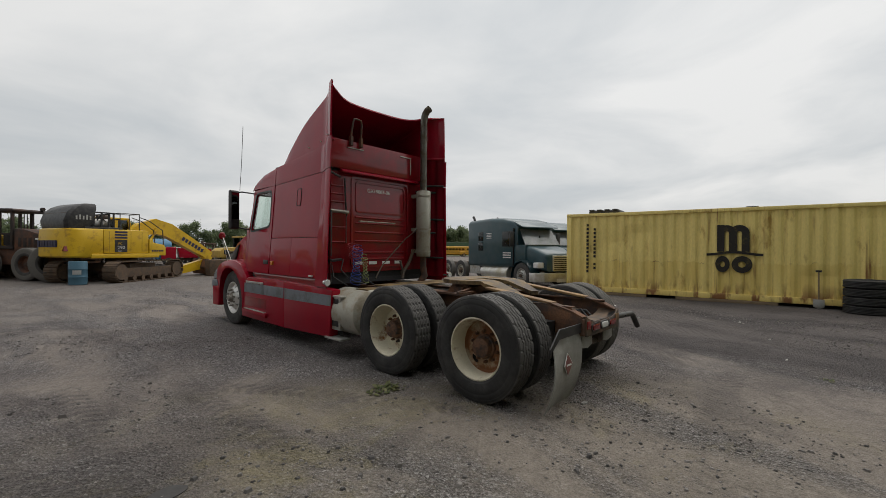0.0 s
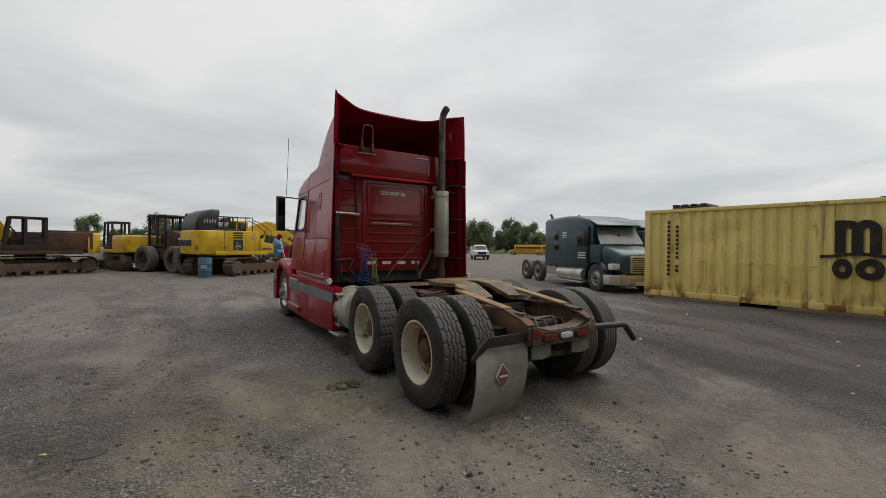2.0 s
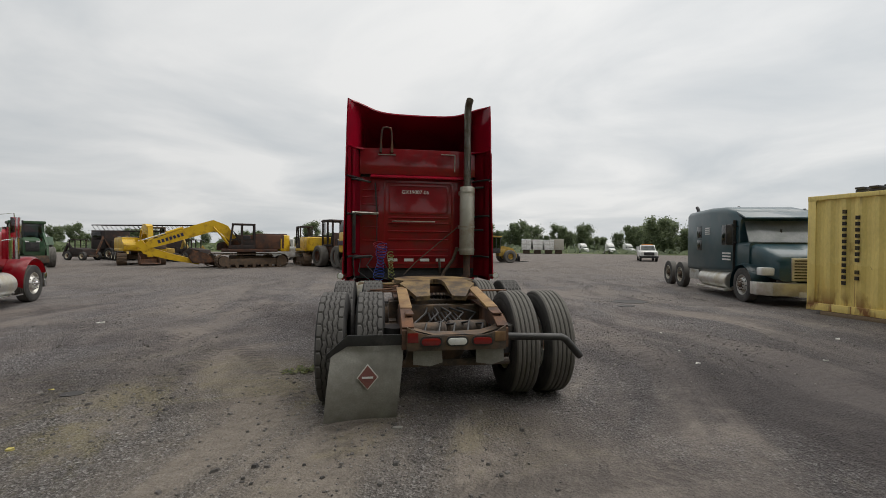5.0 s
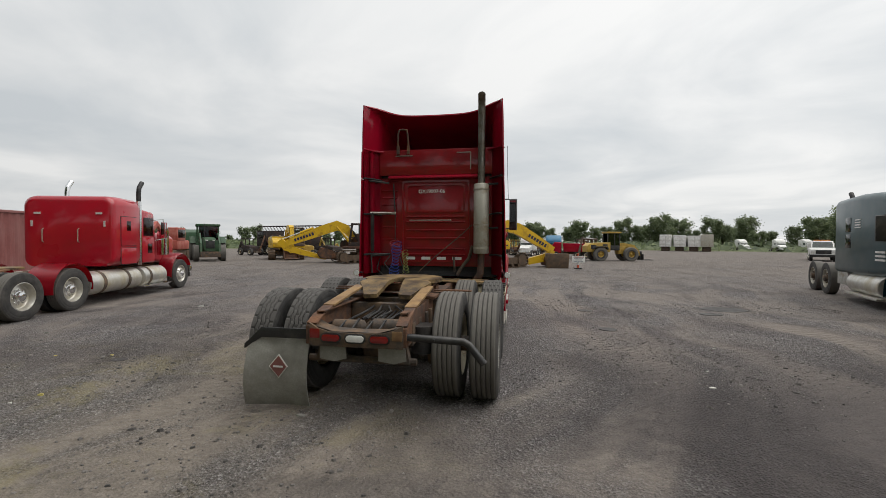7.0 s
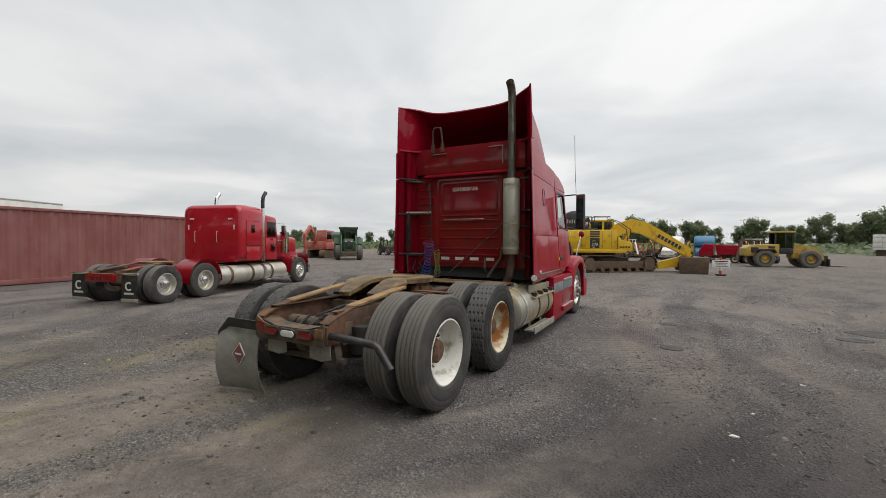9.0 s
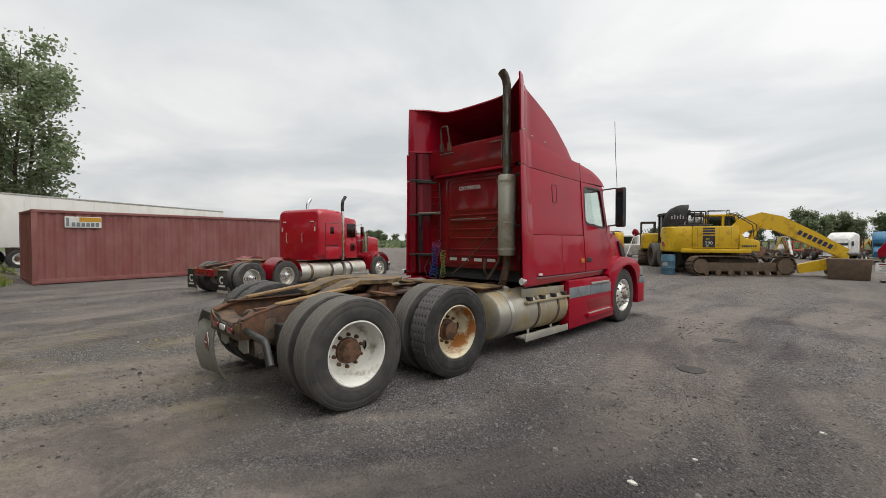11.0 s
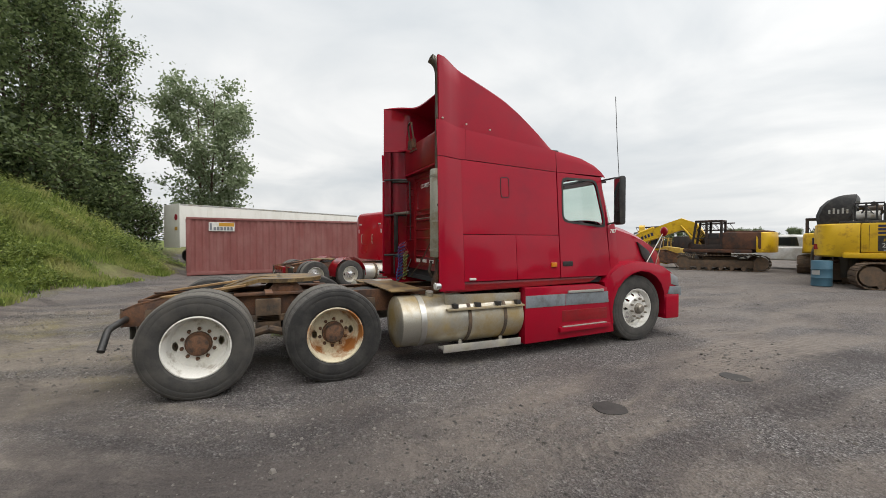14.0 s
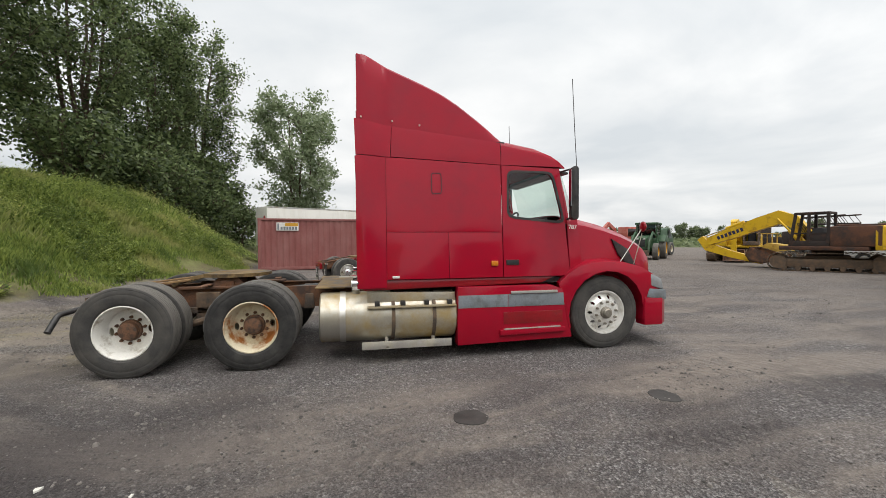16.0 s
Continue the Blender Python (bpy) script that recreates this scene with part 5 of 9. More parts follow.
b = prism(bmesh.new(), [(-0.42, 0.82), (-0.34, 0.775), (-0.24, 0.748), (0, 0.74), (0.24, 0.748), (0.34, 0.775), (0.42, 0.82), (0.42, 0.62), (-0.42, 0.62)], "y", -0.775, -0.755, 0.003)
tail = part("rear_crossmember", b, CHASSIS, truck, "dark rear crossmember with oval lamps")
b = prism(bmesh.new(), [(-0.42, 0.815), (-0.34, 0.772), (-0.24, 0.745), (0, 0.737), (0.24, 0.745), (0.34, 0.772), (0.42, 0.815), (0.42, 0.80), (0.34, 0.758), (0.24, 0.731), (0, 0.723), (-0.24, 0.731), (-0.34, 0.758), (-0.42, 0.80)], "y", -0.75, -0.56)
part("crossmember_flange", b, CHASSIS, tail)
for x, mat in ((-0.22, RED_LENS), (0.0, WHITE_LENS), (0.215, RED_LENS)):
    p = rounded(x - 0.08, x + 0.08, 0.668, 0.725, 0.028, 5)
    b = prism(bmesh.new(), p, "y", -0.797, -0.775, 0.006)
    lamp = part("oval_lamp", b, mat, tail, "red oval tail lamp" if mat is RED_LENS else "white oval reversing lamp")
    strip("lamp_seal", rounded(x - 0.094, x + 0.094, 0.654, 0.739, 0.04, 5), rounded(x - 0.08, x + 0.08, 0.668, 0.725, 0.028, 5), -0.786, -0.774, BLACK, tail)
for x in (-0.37, 0.37):
    b = boxed(x - 0.045, x + 0.045, -0.782, -0.772, 0.69, 0.77, 0.004)
    part("side_reflector", b, RUST_ORANGE if x > 0 else RED_LENS, tail)
# low cross bar with its hanging brackets
b = bmesh.new()
tube(b, [(-0.50, -0.60, 0.47), (0.50, -0.60, 0.47)], 0.032, 8)
for x in (-0.30, 0.32):
    prism(b, [(x - 0.13, 0.45), (x + 0.13, 0.45), (x + 0.09, 0.63), (x - 0.09, 0.63)], "y", -0.64, -0.56, 0.01)
part("lower_crossmember", b, CHASSIS, truck)
for x in (-0.24, 0.30):
    part("hanging_plate", prism(bmesh.new(), [(x - 0.12, 0.62), (x + 0.12, 0.62), (x + 0.13, 0.50), (x + 0.02, 0.47), (x - 0.12, 0.49)], "y", -0.70, -0.69, 0.002), FLAP, truck, "pale grey rubber plate")
b = bmesh.new()
loft(b, [[(-0.40, -0.76, 0.80), (-0.2, -0.765, 0.75), (0.2, -0.765, 0.75), (0.40, -0.76, 0.80)], [(-0.40, -0.66, 0.78), (-0.2, -0.62, 0.69), (0.2, -0.62, 0.69), (0.40, -0.66, 0.78)], [(-0.40, -0.50, 0.72), (-0.2, -0.52, 0.64), (0.2, -0.52, 0.64), (0.40, -0.50, 0.72)]], False)
bmesh.ops.solidify(b, geom=b.faces[:], thickness=0.008)
part("tail_sheet", b, BLACK, truck, "dark curved sheet between the rails")
for y in (0.22, 0.66, 1.05, 1.8, 2.35):
    part("crossmember", boxed(-0.41, 0.41, y - 0.05, y + 0.05, 0.64, 0.86, 0.01), CHASSIS, truck)

# fifth wheel
t = bmesh.new()
for side in (1, -1):
    outer = [(0.26, 0.14), (0.33, 0.30), (0.42, 0.46)] + [(0.47 * math.cos(radians(a)), 0.86 + 0.47 * math.sin(radians(a))) for a in range(-40, 91, 13)]
    inner = [(0.12, 0.16), (0.10, 0.32), (0.085, 0.48), (0.07, 0.60), (0.055, 0.70), (0.03, 0.76)]
    inner += [(0.0, 0.80 + 0.5 * k / (len(outer) - 7)) for k in range(len(outer) - 6)]
    def level(y):
        return 1.085 if y > 0.52 else 1.085 - (0.52 - y) * 0.34
    L = [[t.verts.new((side * x, y, level(y) - d)) for x, y in c] for d in (0, 0.045) for c in (outer, inner)]
    for k in range(len(outer) - 1):
        t.faces.new((L[0][k], L[0][k + 1], L[1][k + 1], L[1][k])); t.faces.new((L[2][k], L[3][k], L[3][k + 1], L[2][k + 1]))
        t.faces.new((L[0][k + 1], L[0][k], L[2][k], L[2][k + 1]))
        if k < 7:
            t.faces.new((L[1][k], L[1][k + 1], L[3][k + 1], L[3][k]))
    t.faces.new((L[0][0], L[1][0], L[3][0], L[2][0]))
bmesh.ops.remove_doubles(t, verts=t.verts[:], dist=0.0005)
bmesh.ops.recalc_face_normals(t, faces=t.faces[:])
fifth = part("fifth_wheel_plate", t, GREASE, truck, "greasy brown horseshoe fifth-wheel plate", True, 25)
b = bmesh.new()
for side in (1, -1):
    prism(b, [(0.62, 0.90), (1.10, 0.90), (0.98, 1.04), (0.74, 1.04)], "x", side * 0.36 - 0.03, side * 0.36 + 0.03, 0.006)
    box(b, side * 0.40 - 0.09, side * 0.40 + 0.09, 0.30, 1.45, 0.90, 0.93, 0.004)
box(b, -0.42, 0.42, 0.78, 0.94, 0.92, 1.0, 0.01)
part("fifth_wheel_bracket", b, RUST, fifth)
b = tube(bmesh.new(), [(-0.2, 0.75, 1.0), (-0.62, 0.62, 0.98), (-0.75, 0.6, 0.98)], 0.012, 6)
part("release_rod", b, RUST, fifth)
# rusty arms beside the plate, deck plate behind the cab
for q in ((-0.80, -0.42, 1.30, 1.38, 0.935, 0.95), (-0.78, -0.40, 0.60, 0.66, 0.95, 0.965), (0.42, 0.86, 0.62, 0.70, 0.95, 0.965)):
    part("cross_bar", boxed(*q), RUST, truck)
b = boxed(-0.45, 0.95, 2.02, 2.48, 0.915, 0.93, 0.003)
part("deck_plate", b, GREASE, truck, "worn tread plate behind the cab")
b = boxed(-0.95, -0.40, 1.98, 2.25, 0.905, 0.92, 0.003)
part("deck_plate", b, GREASE, truck)
for k in range(7):
    x = -0.30 + 0.1 * k
    b = tube(bmesh.new(), [(x, 2.5, 0.88), (x * 0.8, 1.9 - 0.03 * k, 0.86), (x * 0.5 + 0.05, 1.35, 0.82 + 0.01 * k), (x * 0.4, 0.5, 0.80), (x * 0.5, -0.2, 0.76)], 0.010, 5)
    part("chassis_line", b, BLACK, truck)
for k, (x, y, z, r, L) in enumerate(((-0.20, -0.42, 0.72, 0.07, 0.34), (0.18, -0.30, 0.70, 0.085, 0.40), (0.05, 1.62, 0.74, 0.10, 0.46), (-0.22, 1.50, 0.76, 0.06, 0.36))):
    part("air_tank", lathe(bmesh.new(), [(0, 0), (0.01, r * 0.7), (0.03, r), (L - 0.03, r), (L - 0.01, r * 0.7), (L, 0)], (x - L / 2, y, z), 16), CHASSIS, truck)
for k in range(5):
    q = -0.28 + 0.13 * k
    part("brake_hose", tube(bmesh.new(), [(q, -0.62, 0.66), (q + 0.06, -0.45, 0.78 + 0.02 * (k % 2)), (q - 0.05, -0.20, 0.72), (q + 0.1, 0.02, 0.80), (q * 0.5, 0.22, 0.84)], 0.011, 6), BLACK, truck)
for side in (1, -1):
    for y in (-0.5, -0.25, 0.08, 0.30, 1.15, 1.60, 1.90):
        part("rail_bracket", prism(bmesh.new(), [(y - 0.07, 0.60), (y + 0.07, 0.60), (y + 0.05, 0.80), (y - 0.05, 0.80)], "x", side * 0.426, side * 0.455, 0.005), CHASSIS, truck)
    part("suspension_arm", tube(bmesh.new(), [(side * 0.56, 0.66, 0.52), (side * 0.56, 0.30, 0.42), (side * 0.56, 0.02, 0.44)], 0.045, 8), CHASSIS, truck)
    part("suspension_arm", tube(bmesh.new(), [(side * 0.56, 0.66, 0.52), (side * 0.56, 1.0, 0.42), (side * 0.56, 1.30, 0.44)], 0.045, 8), CHASSIS, truck)
# axles, springs, brake pots
for y in (0.0, 1.32):
    b = bmesh.new()
    cyl(b, (-0.95, y, 0.51), (0.95, y, 0.51), 0.075, 0.075, 14)
    ring_ = [(-0.22, 0.08), (-0.15, 0.19), (0, 0.22), (0.15, 0.19), (0.22, 0.08)]
    for (xa, ra), (xb, rb) in zip(ring_, ring_[1:]):
        cyl(b, (xa, y, 0.51), (xb, y, 0.51), ra, rb, 18, False)
    for side in (1, -1):
        cyl(b, (side * 0.36, y + 0.16, 0.55), (side * 0.36, y + 0.40, 0.60), 0.085, 0.085, 14)
        cyl(b, (side * 0.36, y + 0.26, 0.57), (side * 0.36, y + 0.28, 0.575), 0.098, 0.098, 14)
        cyl(b, (side * 0.52, y - 0.04, 0.51), (side * 0.62, y - 0.04, 0.51), 0.21, 0.21, 18)
    part("drive_axle", b, CHASSIS, truck)
for side in (1, -1):
    b = bmesh.new()
    for k in range(4):
        box(b, side * 0.50 - 0.04, side * 0.50 + 0.04, 0.66 - 0.62 + 0.1 * k, 0.66 + 0.62 - 0.1 * k, 0.60 + 0.018 * k, 0.616 + 0.018 * k)
    box(b, side * 0.48 - 0.06, side * 0.48 + 0.06, 0.52, 0.80, 0.45, 0.86, 0.02)
    part("spring_pack", b, CHASSIS, truck)
    part("air_spring", cyl(bmesh.new(), (side * 0.50, -0.35, 0.50), (side * 0.50, -0.35, 0.75), 0.11, 0.12, 16), BLACK, truck)
b = cyl(bmesh.new(), (0.50, -0.28, 0.55), (0.50, -0.28, 0.74), 0.022, 0.022, 10)
part("shock_absorber", b, AMBER, truck, "yellow shock absorber")

# wheels
for y, mat in ((0.0, CREAM), (1.32, CREAM)):
    wheel(truck, -1.070, y, -1, tread="lug" if y else "zigzag", seg=216, rim_mat=mat, dish=0.185, spin=20 if y else 47, label="black dual tyre with worn block tread", rim_label="cream wheel with rust", disc_mat=None if y else RUST_DISC)
    wheel(truck, -0.725, y, -1, tread="lug" if y else "zigzag", seg=216, rim_mat=CREAM, spin=33)
for y, mat, lab in ((0.0, WHITE_WHEEL, "white painted wheel with rusty hub"), (1.32, RUSTY_WHEEL, "cream wheel streaked with orange rust")):
    wheel(truck, 1.070, y, 1, tread="rib" if y == 0 else "lug", seg=144 if y == 0 else 216, tyre_mat=TYRE if y else TYRE_DUSTY, rim_mat=mat, dish=0.195, spin=4, rim_label=lab)
    wheel(truck, 0.725, y, 1, tread="rib", tyre_mat=TYRE_DUSTY, rim_mat=CREAM, spin=5)
for side in (1, -1):
    wheel(truck, side * 1.03, 5.93, side, R=0.508, tread="rib", tyre_mat=TYRE_DUSTY, rim_mat=STEER_WHEEL, hub_mat=STEEL_PIPE, dish=-0.03, rim_label="pale painted steer wheel")
b = bmesh.new()
cyl(b, (-0.95, 5.93, 0.45), (0.95, 5.93, 0.45), 0.06, 0.06, 10)
part("steer_axle", b, CHASSIS, truck)

# mudflap and its hanger
b = prism(bmesh.new(), [(-0.42, 0.665), (-0.42, 0.755), (-0.90, 0.755), (-1.07, 0.60), (-1.07, 0.555), (-0.90, 0.665)], "y", -0.738, -0.722, 0.004)
part("flap_hanger", b, BLACK, truck, "flat black mudflap hanger bar")
b = bmesh.new()
tube(b, [(0.42, -0.72, 0.715), (0.93, -0.74, 0.70), (0.97, -0.745, 0.68), (1.10, -0.76, 0.53)], 0.032, 14)
cyl(b, (0.68, -0.757, 0.71), (0.68, -0.772, 0.71), 0.010, 0.010, 8)
part("flap_hanger", b, BLACK, truck, "black bent tube mudflap hanger without a flap")
b = bmesh.new()
rings = []
for k in range(13):
    s = k / 12
    z = 0.69 - 0.665 * s
    y = -0.715 - 0.055 * math.sin(s * math.pi * 0.9) + 0.10 * s ** 2
    lx, rx = -1.015 - 0.075 * s, -0.44 - 0.055 * s
    if s < 0.17:
        lx = -0.90 - 0.13 * s / 0.17
    rings.append([(lx + (rx - lx) * u, y + 0.035 * math.sin(u * 3.1) - 0.09 * s * (1 - u) * 0.7, z) for u in [i / 8 for i in range(9)]])
loft(b, rings, False)
bmesh.ops.recalc_face_normals(b, faces=b.faces[:])
bmesh.ops.solidify(b, geom=b.faces[:], thickness=0.010)
flap = part("mudflap", b, FLAP, truck, "worn grey rubber mudflap with a red diamond emblem")
b = bmesh.new()
def on_flap(u, z):
    s = (0.69 - z) / 0.665
    return (-1.02 + 0.57 * u, -0.715 - 0.055 * math.sin(s * math.pi * 0.9) + 0.10 * s ** 2 + 0.035 * math.sin(u * 3.1) - 0.063 * s * (1 - u) - 0.014, z)
for hw, hh, off, mat in ((0.088, 0.108, 0.0, WHITE), (0.076, 0.094, 0.004, FADED_RED)):
    t = bmesh.new()
    c = [on_flap(0.5, 0.41 + hh), on_flap(0.5 + hw / 0.57, 0.41), on_flap(0.5, 0.41 - hh), on_flap(0.5 - hw / 0.57, 0.41)]
    c = [(p[0], p[1] - off, p[2]) for p in c]
    vs = [t.verts.new(p) for p in c] + [t.verts.new((p[0], p[1] + 0.006, p[2])) for p in c]
    t.faces.new(vs[:4])
    for k in range(4):
        t.faces.new((vs[k], vs[(k + 1) % 4], vs[4 + (k + 1) % 4], vs[4 + k]))
    bmesh.ops.recalc_face_normals(t, faces=t.faces[:])
    part("emblem_plate", t, mat, flap, "red diamond with a white border" if mat is FADED_RED else "")
c0 = on_flap(0.5, 0.41)
b2 = boxed(c0[0] - 0.045, c0[0] + 0.045, c0[1] - 0.008, c0[1] - 0.0055, 0.402, 0.418)
part("emblem_bar", b2, WHITE, flap)
b.free()

# right fuel tank
def drum(x, y0, y1, z, r, seg=32):
    t = bmesh.new()
    prof = [(y0, 0), (y0 - 0.012, r * 0.5), (y0, r * 0.93), (y0 + 0.018, r), (y1 - 0.018, r), (y1, r * 0.93), (y1 + 0.012, r * 0.5), (y1, 0)]
    rows = [[t.verts.new((x + q * math.cos(2 * math.pi * i / seg), y, z + q * math.sin(2 * math.pi * i / seg))) for i in range(seg)] for y, q in prof[1:-1]]
    for p, q in zip(rows, rows[1:]):
        for i in range(seg):
            t.faces.new((p[i], p[(i + 1) % seg], q[(i + 1) % seg], q[i]))
    t.faces.new(rows[-1]); t.faces.new(rows[0][::-1])
    bmesh.ops.recalc_face_normals(t, faces=t.faces[:])
    return t


def band(x, y, z, r, w=0.07, seg=32):
    t = bmesh.new()
    rows = [[t.verts.new((x + q * math.cos(2 * math.pi * i / seg), yy, z + q * math.sin(2 * math.pi * i / seg))) for i in range(seg)]
            for yy, q in ((y - w / 2, r), (y - w / 2, r + 0.008), (y + w / 2, r + 0.008), (y + w / 2, r))]
    for p, q in zip(rows, rows[1:]):
        for i in range(seg):
            t.faces.new((p[i], p[(i + 1) % seg], q[(i + 1) % seg], q[i]))
    bmesh.ops.recalc_face_normals(t, faces=t.faces[:])
    return t


tank = part("fuel_tank", drum(0.875, 2.08, 3.80, 0.605, 0.315), ALU_STAINED, truck, "stained aluminium drum fuel tank")
for y in (2.36, 2.98, 3.50):
    part("tank_strap", band(0.875, y, 0.605, 0.316, 0.07 if y < 2.5 else 0.045), ALU if y < 2.5 else CHASSIS, tank)
b = cyl(bmesh.new(), (0.93, 2.52, 0.90), (0.95, 2.52, 0.965), 0.05, 0.05, 16)
part("filler_cap", b, ALU, tank)
b = bmesh.new()
prism(b, [(2.66, 0.80), (3.78, 0.80), (3.78, 0.91), (2.66, 0.935)], "x", 1.10, 1.118, 0.003)
prism(b, [(2.66, 0.74), (3.78, 0.74), (3.78, 0.765), (2.66, 0.765)], "x", 1.10, 1.215, 0.003)
part("upper_tank_step", b, ALU_STAINED, tank)
for y in (2.78, 3.10, 3.40, 3.70):
    part("step_bracket", boxed(1.10, 1.20, y - 0.03, y + 0.03, 0.765, 0.82, 0.004), BLACK, tank)
b = bmesh.new()
for k in range(3):
    prism(b, [(2.59, 0.235), (3.71, 0.235), (3.71, 0.255), (2.59, 0.255)], "x", 1.06 + 0.055 * k, 1.10 + 0.055 * k, 0.003)
box(b, 1.215, 1.23, 2.59, 3.71, 0.205, 0.30, 0.003)
for y in (2.9, 3.5):
    box(b, 1.05, 1.23, y - 0.02, y + 0.02, 0.22, 0.237)
    box(b, 1.04, 1.06, y - 0.02, y + 0.02, 0.22, 0.40)
for v in b.verts:
    v.co.z += 0.035
part("lower_tank_step", b, ALU, tank, "ribbed aluminium step")
tank.location.z = -0.06
# left tank with its step box
ltank = part("fuel_tank", drum(-0.875, 1.96, 2.60, 0.60, 0.315), MUFFLER, truck, "pale drum tank behind the left skirt")
b = bmesh.new()
box(b, -1.16, -1.10, 2.30, 2.58, 0.36, 0.80, 0.01)
box(b, -1.18, -0.98, 2.25, 2.58, 0.80, 0.825, 0.004)
box(b, -1.22, -1.06, 2.20, 2.58, 0.24, 0.265, 0.004)
part("step_box", b, GALV, ltank)
for z in (0.45, 0.60, 0.74):
    part("step_opening", boxed(-1.168, -1.158, 2.34, 2.54, z - 0.04, z + 0.04, 0.004), BLACK, ltank)

# ---- side skirts
for side in (1, -1):
    def slab(y0, y1, z0, z1, xo, xi, bev=0.01):
        return boxed(min(side * xo, side * xi), max(side * xo, side * xi), y0, y1, z0, z1, bev)
    rear = 3.80 if side > 0 else 3.80
    skirt = part("side_skirt", prism(bmesh.new(), [(rear, 0.19 if side > 0 else 0.215), (5.40, 0.225), (5.34, 0.36), (5.28, 0.62), (4.33, 0.62), (4.33, 0.33), (4.30, 0.33), (4.30, 0.62), (5.27, 0.64), (5.34, 0.94), (rear, 0.945)][:2] +
                 [(5.33, 0.62), (5.33, 0.86), (5.10, 0.945), (rear, 0.945)], "x", side * 1.04, side * 1.195, 0.012), RED, truck, "red side skirt with a grey stripe")
    part("grey_stripe", slab(rear + 0.01, 4.48, 0.67, 0.835, 1.1975, 1.19, 0.002), STRIPE, skirt)
    part("grey_stripe", slab(4.485, 5.30, 0.67, 0.835, 1.1985, 1.19, 0.002), STRIPE, skirt)
    b = slab(4.52, 5.18, 0.84, 0.875, 1.215, 1.15, 0.006)
    part("step_tread", b, GALV, skirt, "grip tread on the upper step")
    # raised panel, not a hollow: its deeper red paints the recess's shade
    b = slab(4.42, 5.26, 0.44, 0.60, 1.199, 1.18, 0.003)
    part("step_recess", b, RED_DARK, skirt)
    b = prism(bmesh.new(), [(4.36, 0.30), (5.28, 0.32), (5.28, 0.38), (4.36, 0.37)], "x", side * 1.15, side * 1.24, 0.01)
    part("lower_step", b, RED, skirt)
    b = prism(bmesh.new(), [(4.42, 0.372), (5.22, 0.382), (5.22, 0.392), (4.42, 0.382)], "x", side * 1.16, side * 1.235, 0.002)
    part("step_tread", b, GALV, skirt)
    skirt.location.z = -0.03 if side > 0 else 0.0
    if side < 0:
        b = prism(bmesh.new(), [(2.50, 0.255), (3.785, 0.215), (3.785, 0.945), (2.44, 0.90)], "x", -1.06, -1.20, 0.012)
        panel = part("tank_fairing", b, RED, truck, "red fairing over the left tank")
        b = prism(bmesh.new(), [(2.47, 0.68), (3.77, 0.67), (3.77, 0.835), (2.455, 0.825)], "x", -1.195, -1.2025, 0.0)
        part("grey_stripe", b, STRIPE, panel)

# ---- hood, fenders, bumper
b = bmesh.new()
rings = []
for y, z, w, low in ((5.44, 1.89, 1.03, 1.0), (5.72, 1.85, 1.01, 1.0), (6.03, 1.78, 0.985, 0.95), (6.36, 1.68, 0.95, 0.85), (6.62, 1.575, 0.90, 0.78), (6.77, 1.495, 0.87, 0.72), (6.88, 1.37, 0.83, 0.68), (6.93, 1.10, 0.80, 0.60)):
    ring = []
    for k in range(17):
        u = -1 + k / 8
        s = abs(u)
        if s > 0.6:
            q = (1 - s) / 0.4
            x, zz = w * (1 - 0.06 * q), low + (z - 0.09 - low) * q
        else:
            q = s / 0.6
            x = w * 0.94 * (1 - (1 - q) ** 1.0) if q < 1 else w * 0.94
            zz = z - 0.09 * q ** 4
        ring.append((math.copysign(x, u), y, zz))
    rings.append(ring)
loft(b, rings, False)
bmesh.ops.recalc_face_normals(b, faces=b.faces[:])
bmesh.ops.solidify(b, geom=b.faces[:], thickness=0.015)
hood = part("hood", b, RED, truck, "sloping dark red hood", True, 50)
b = prism(bmesh.new(), [(-0.62, 0.75), (0.62, 0.75), (0.66, 1.30), (-0.66, 1.30)], "y", 6.86, 6.95, 0.02)
part("grille", b, BLACK, hood)
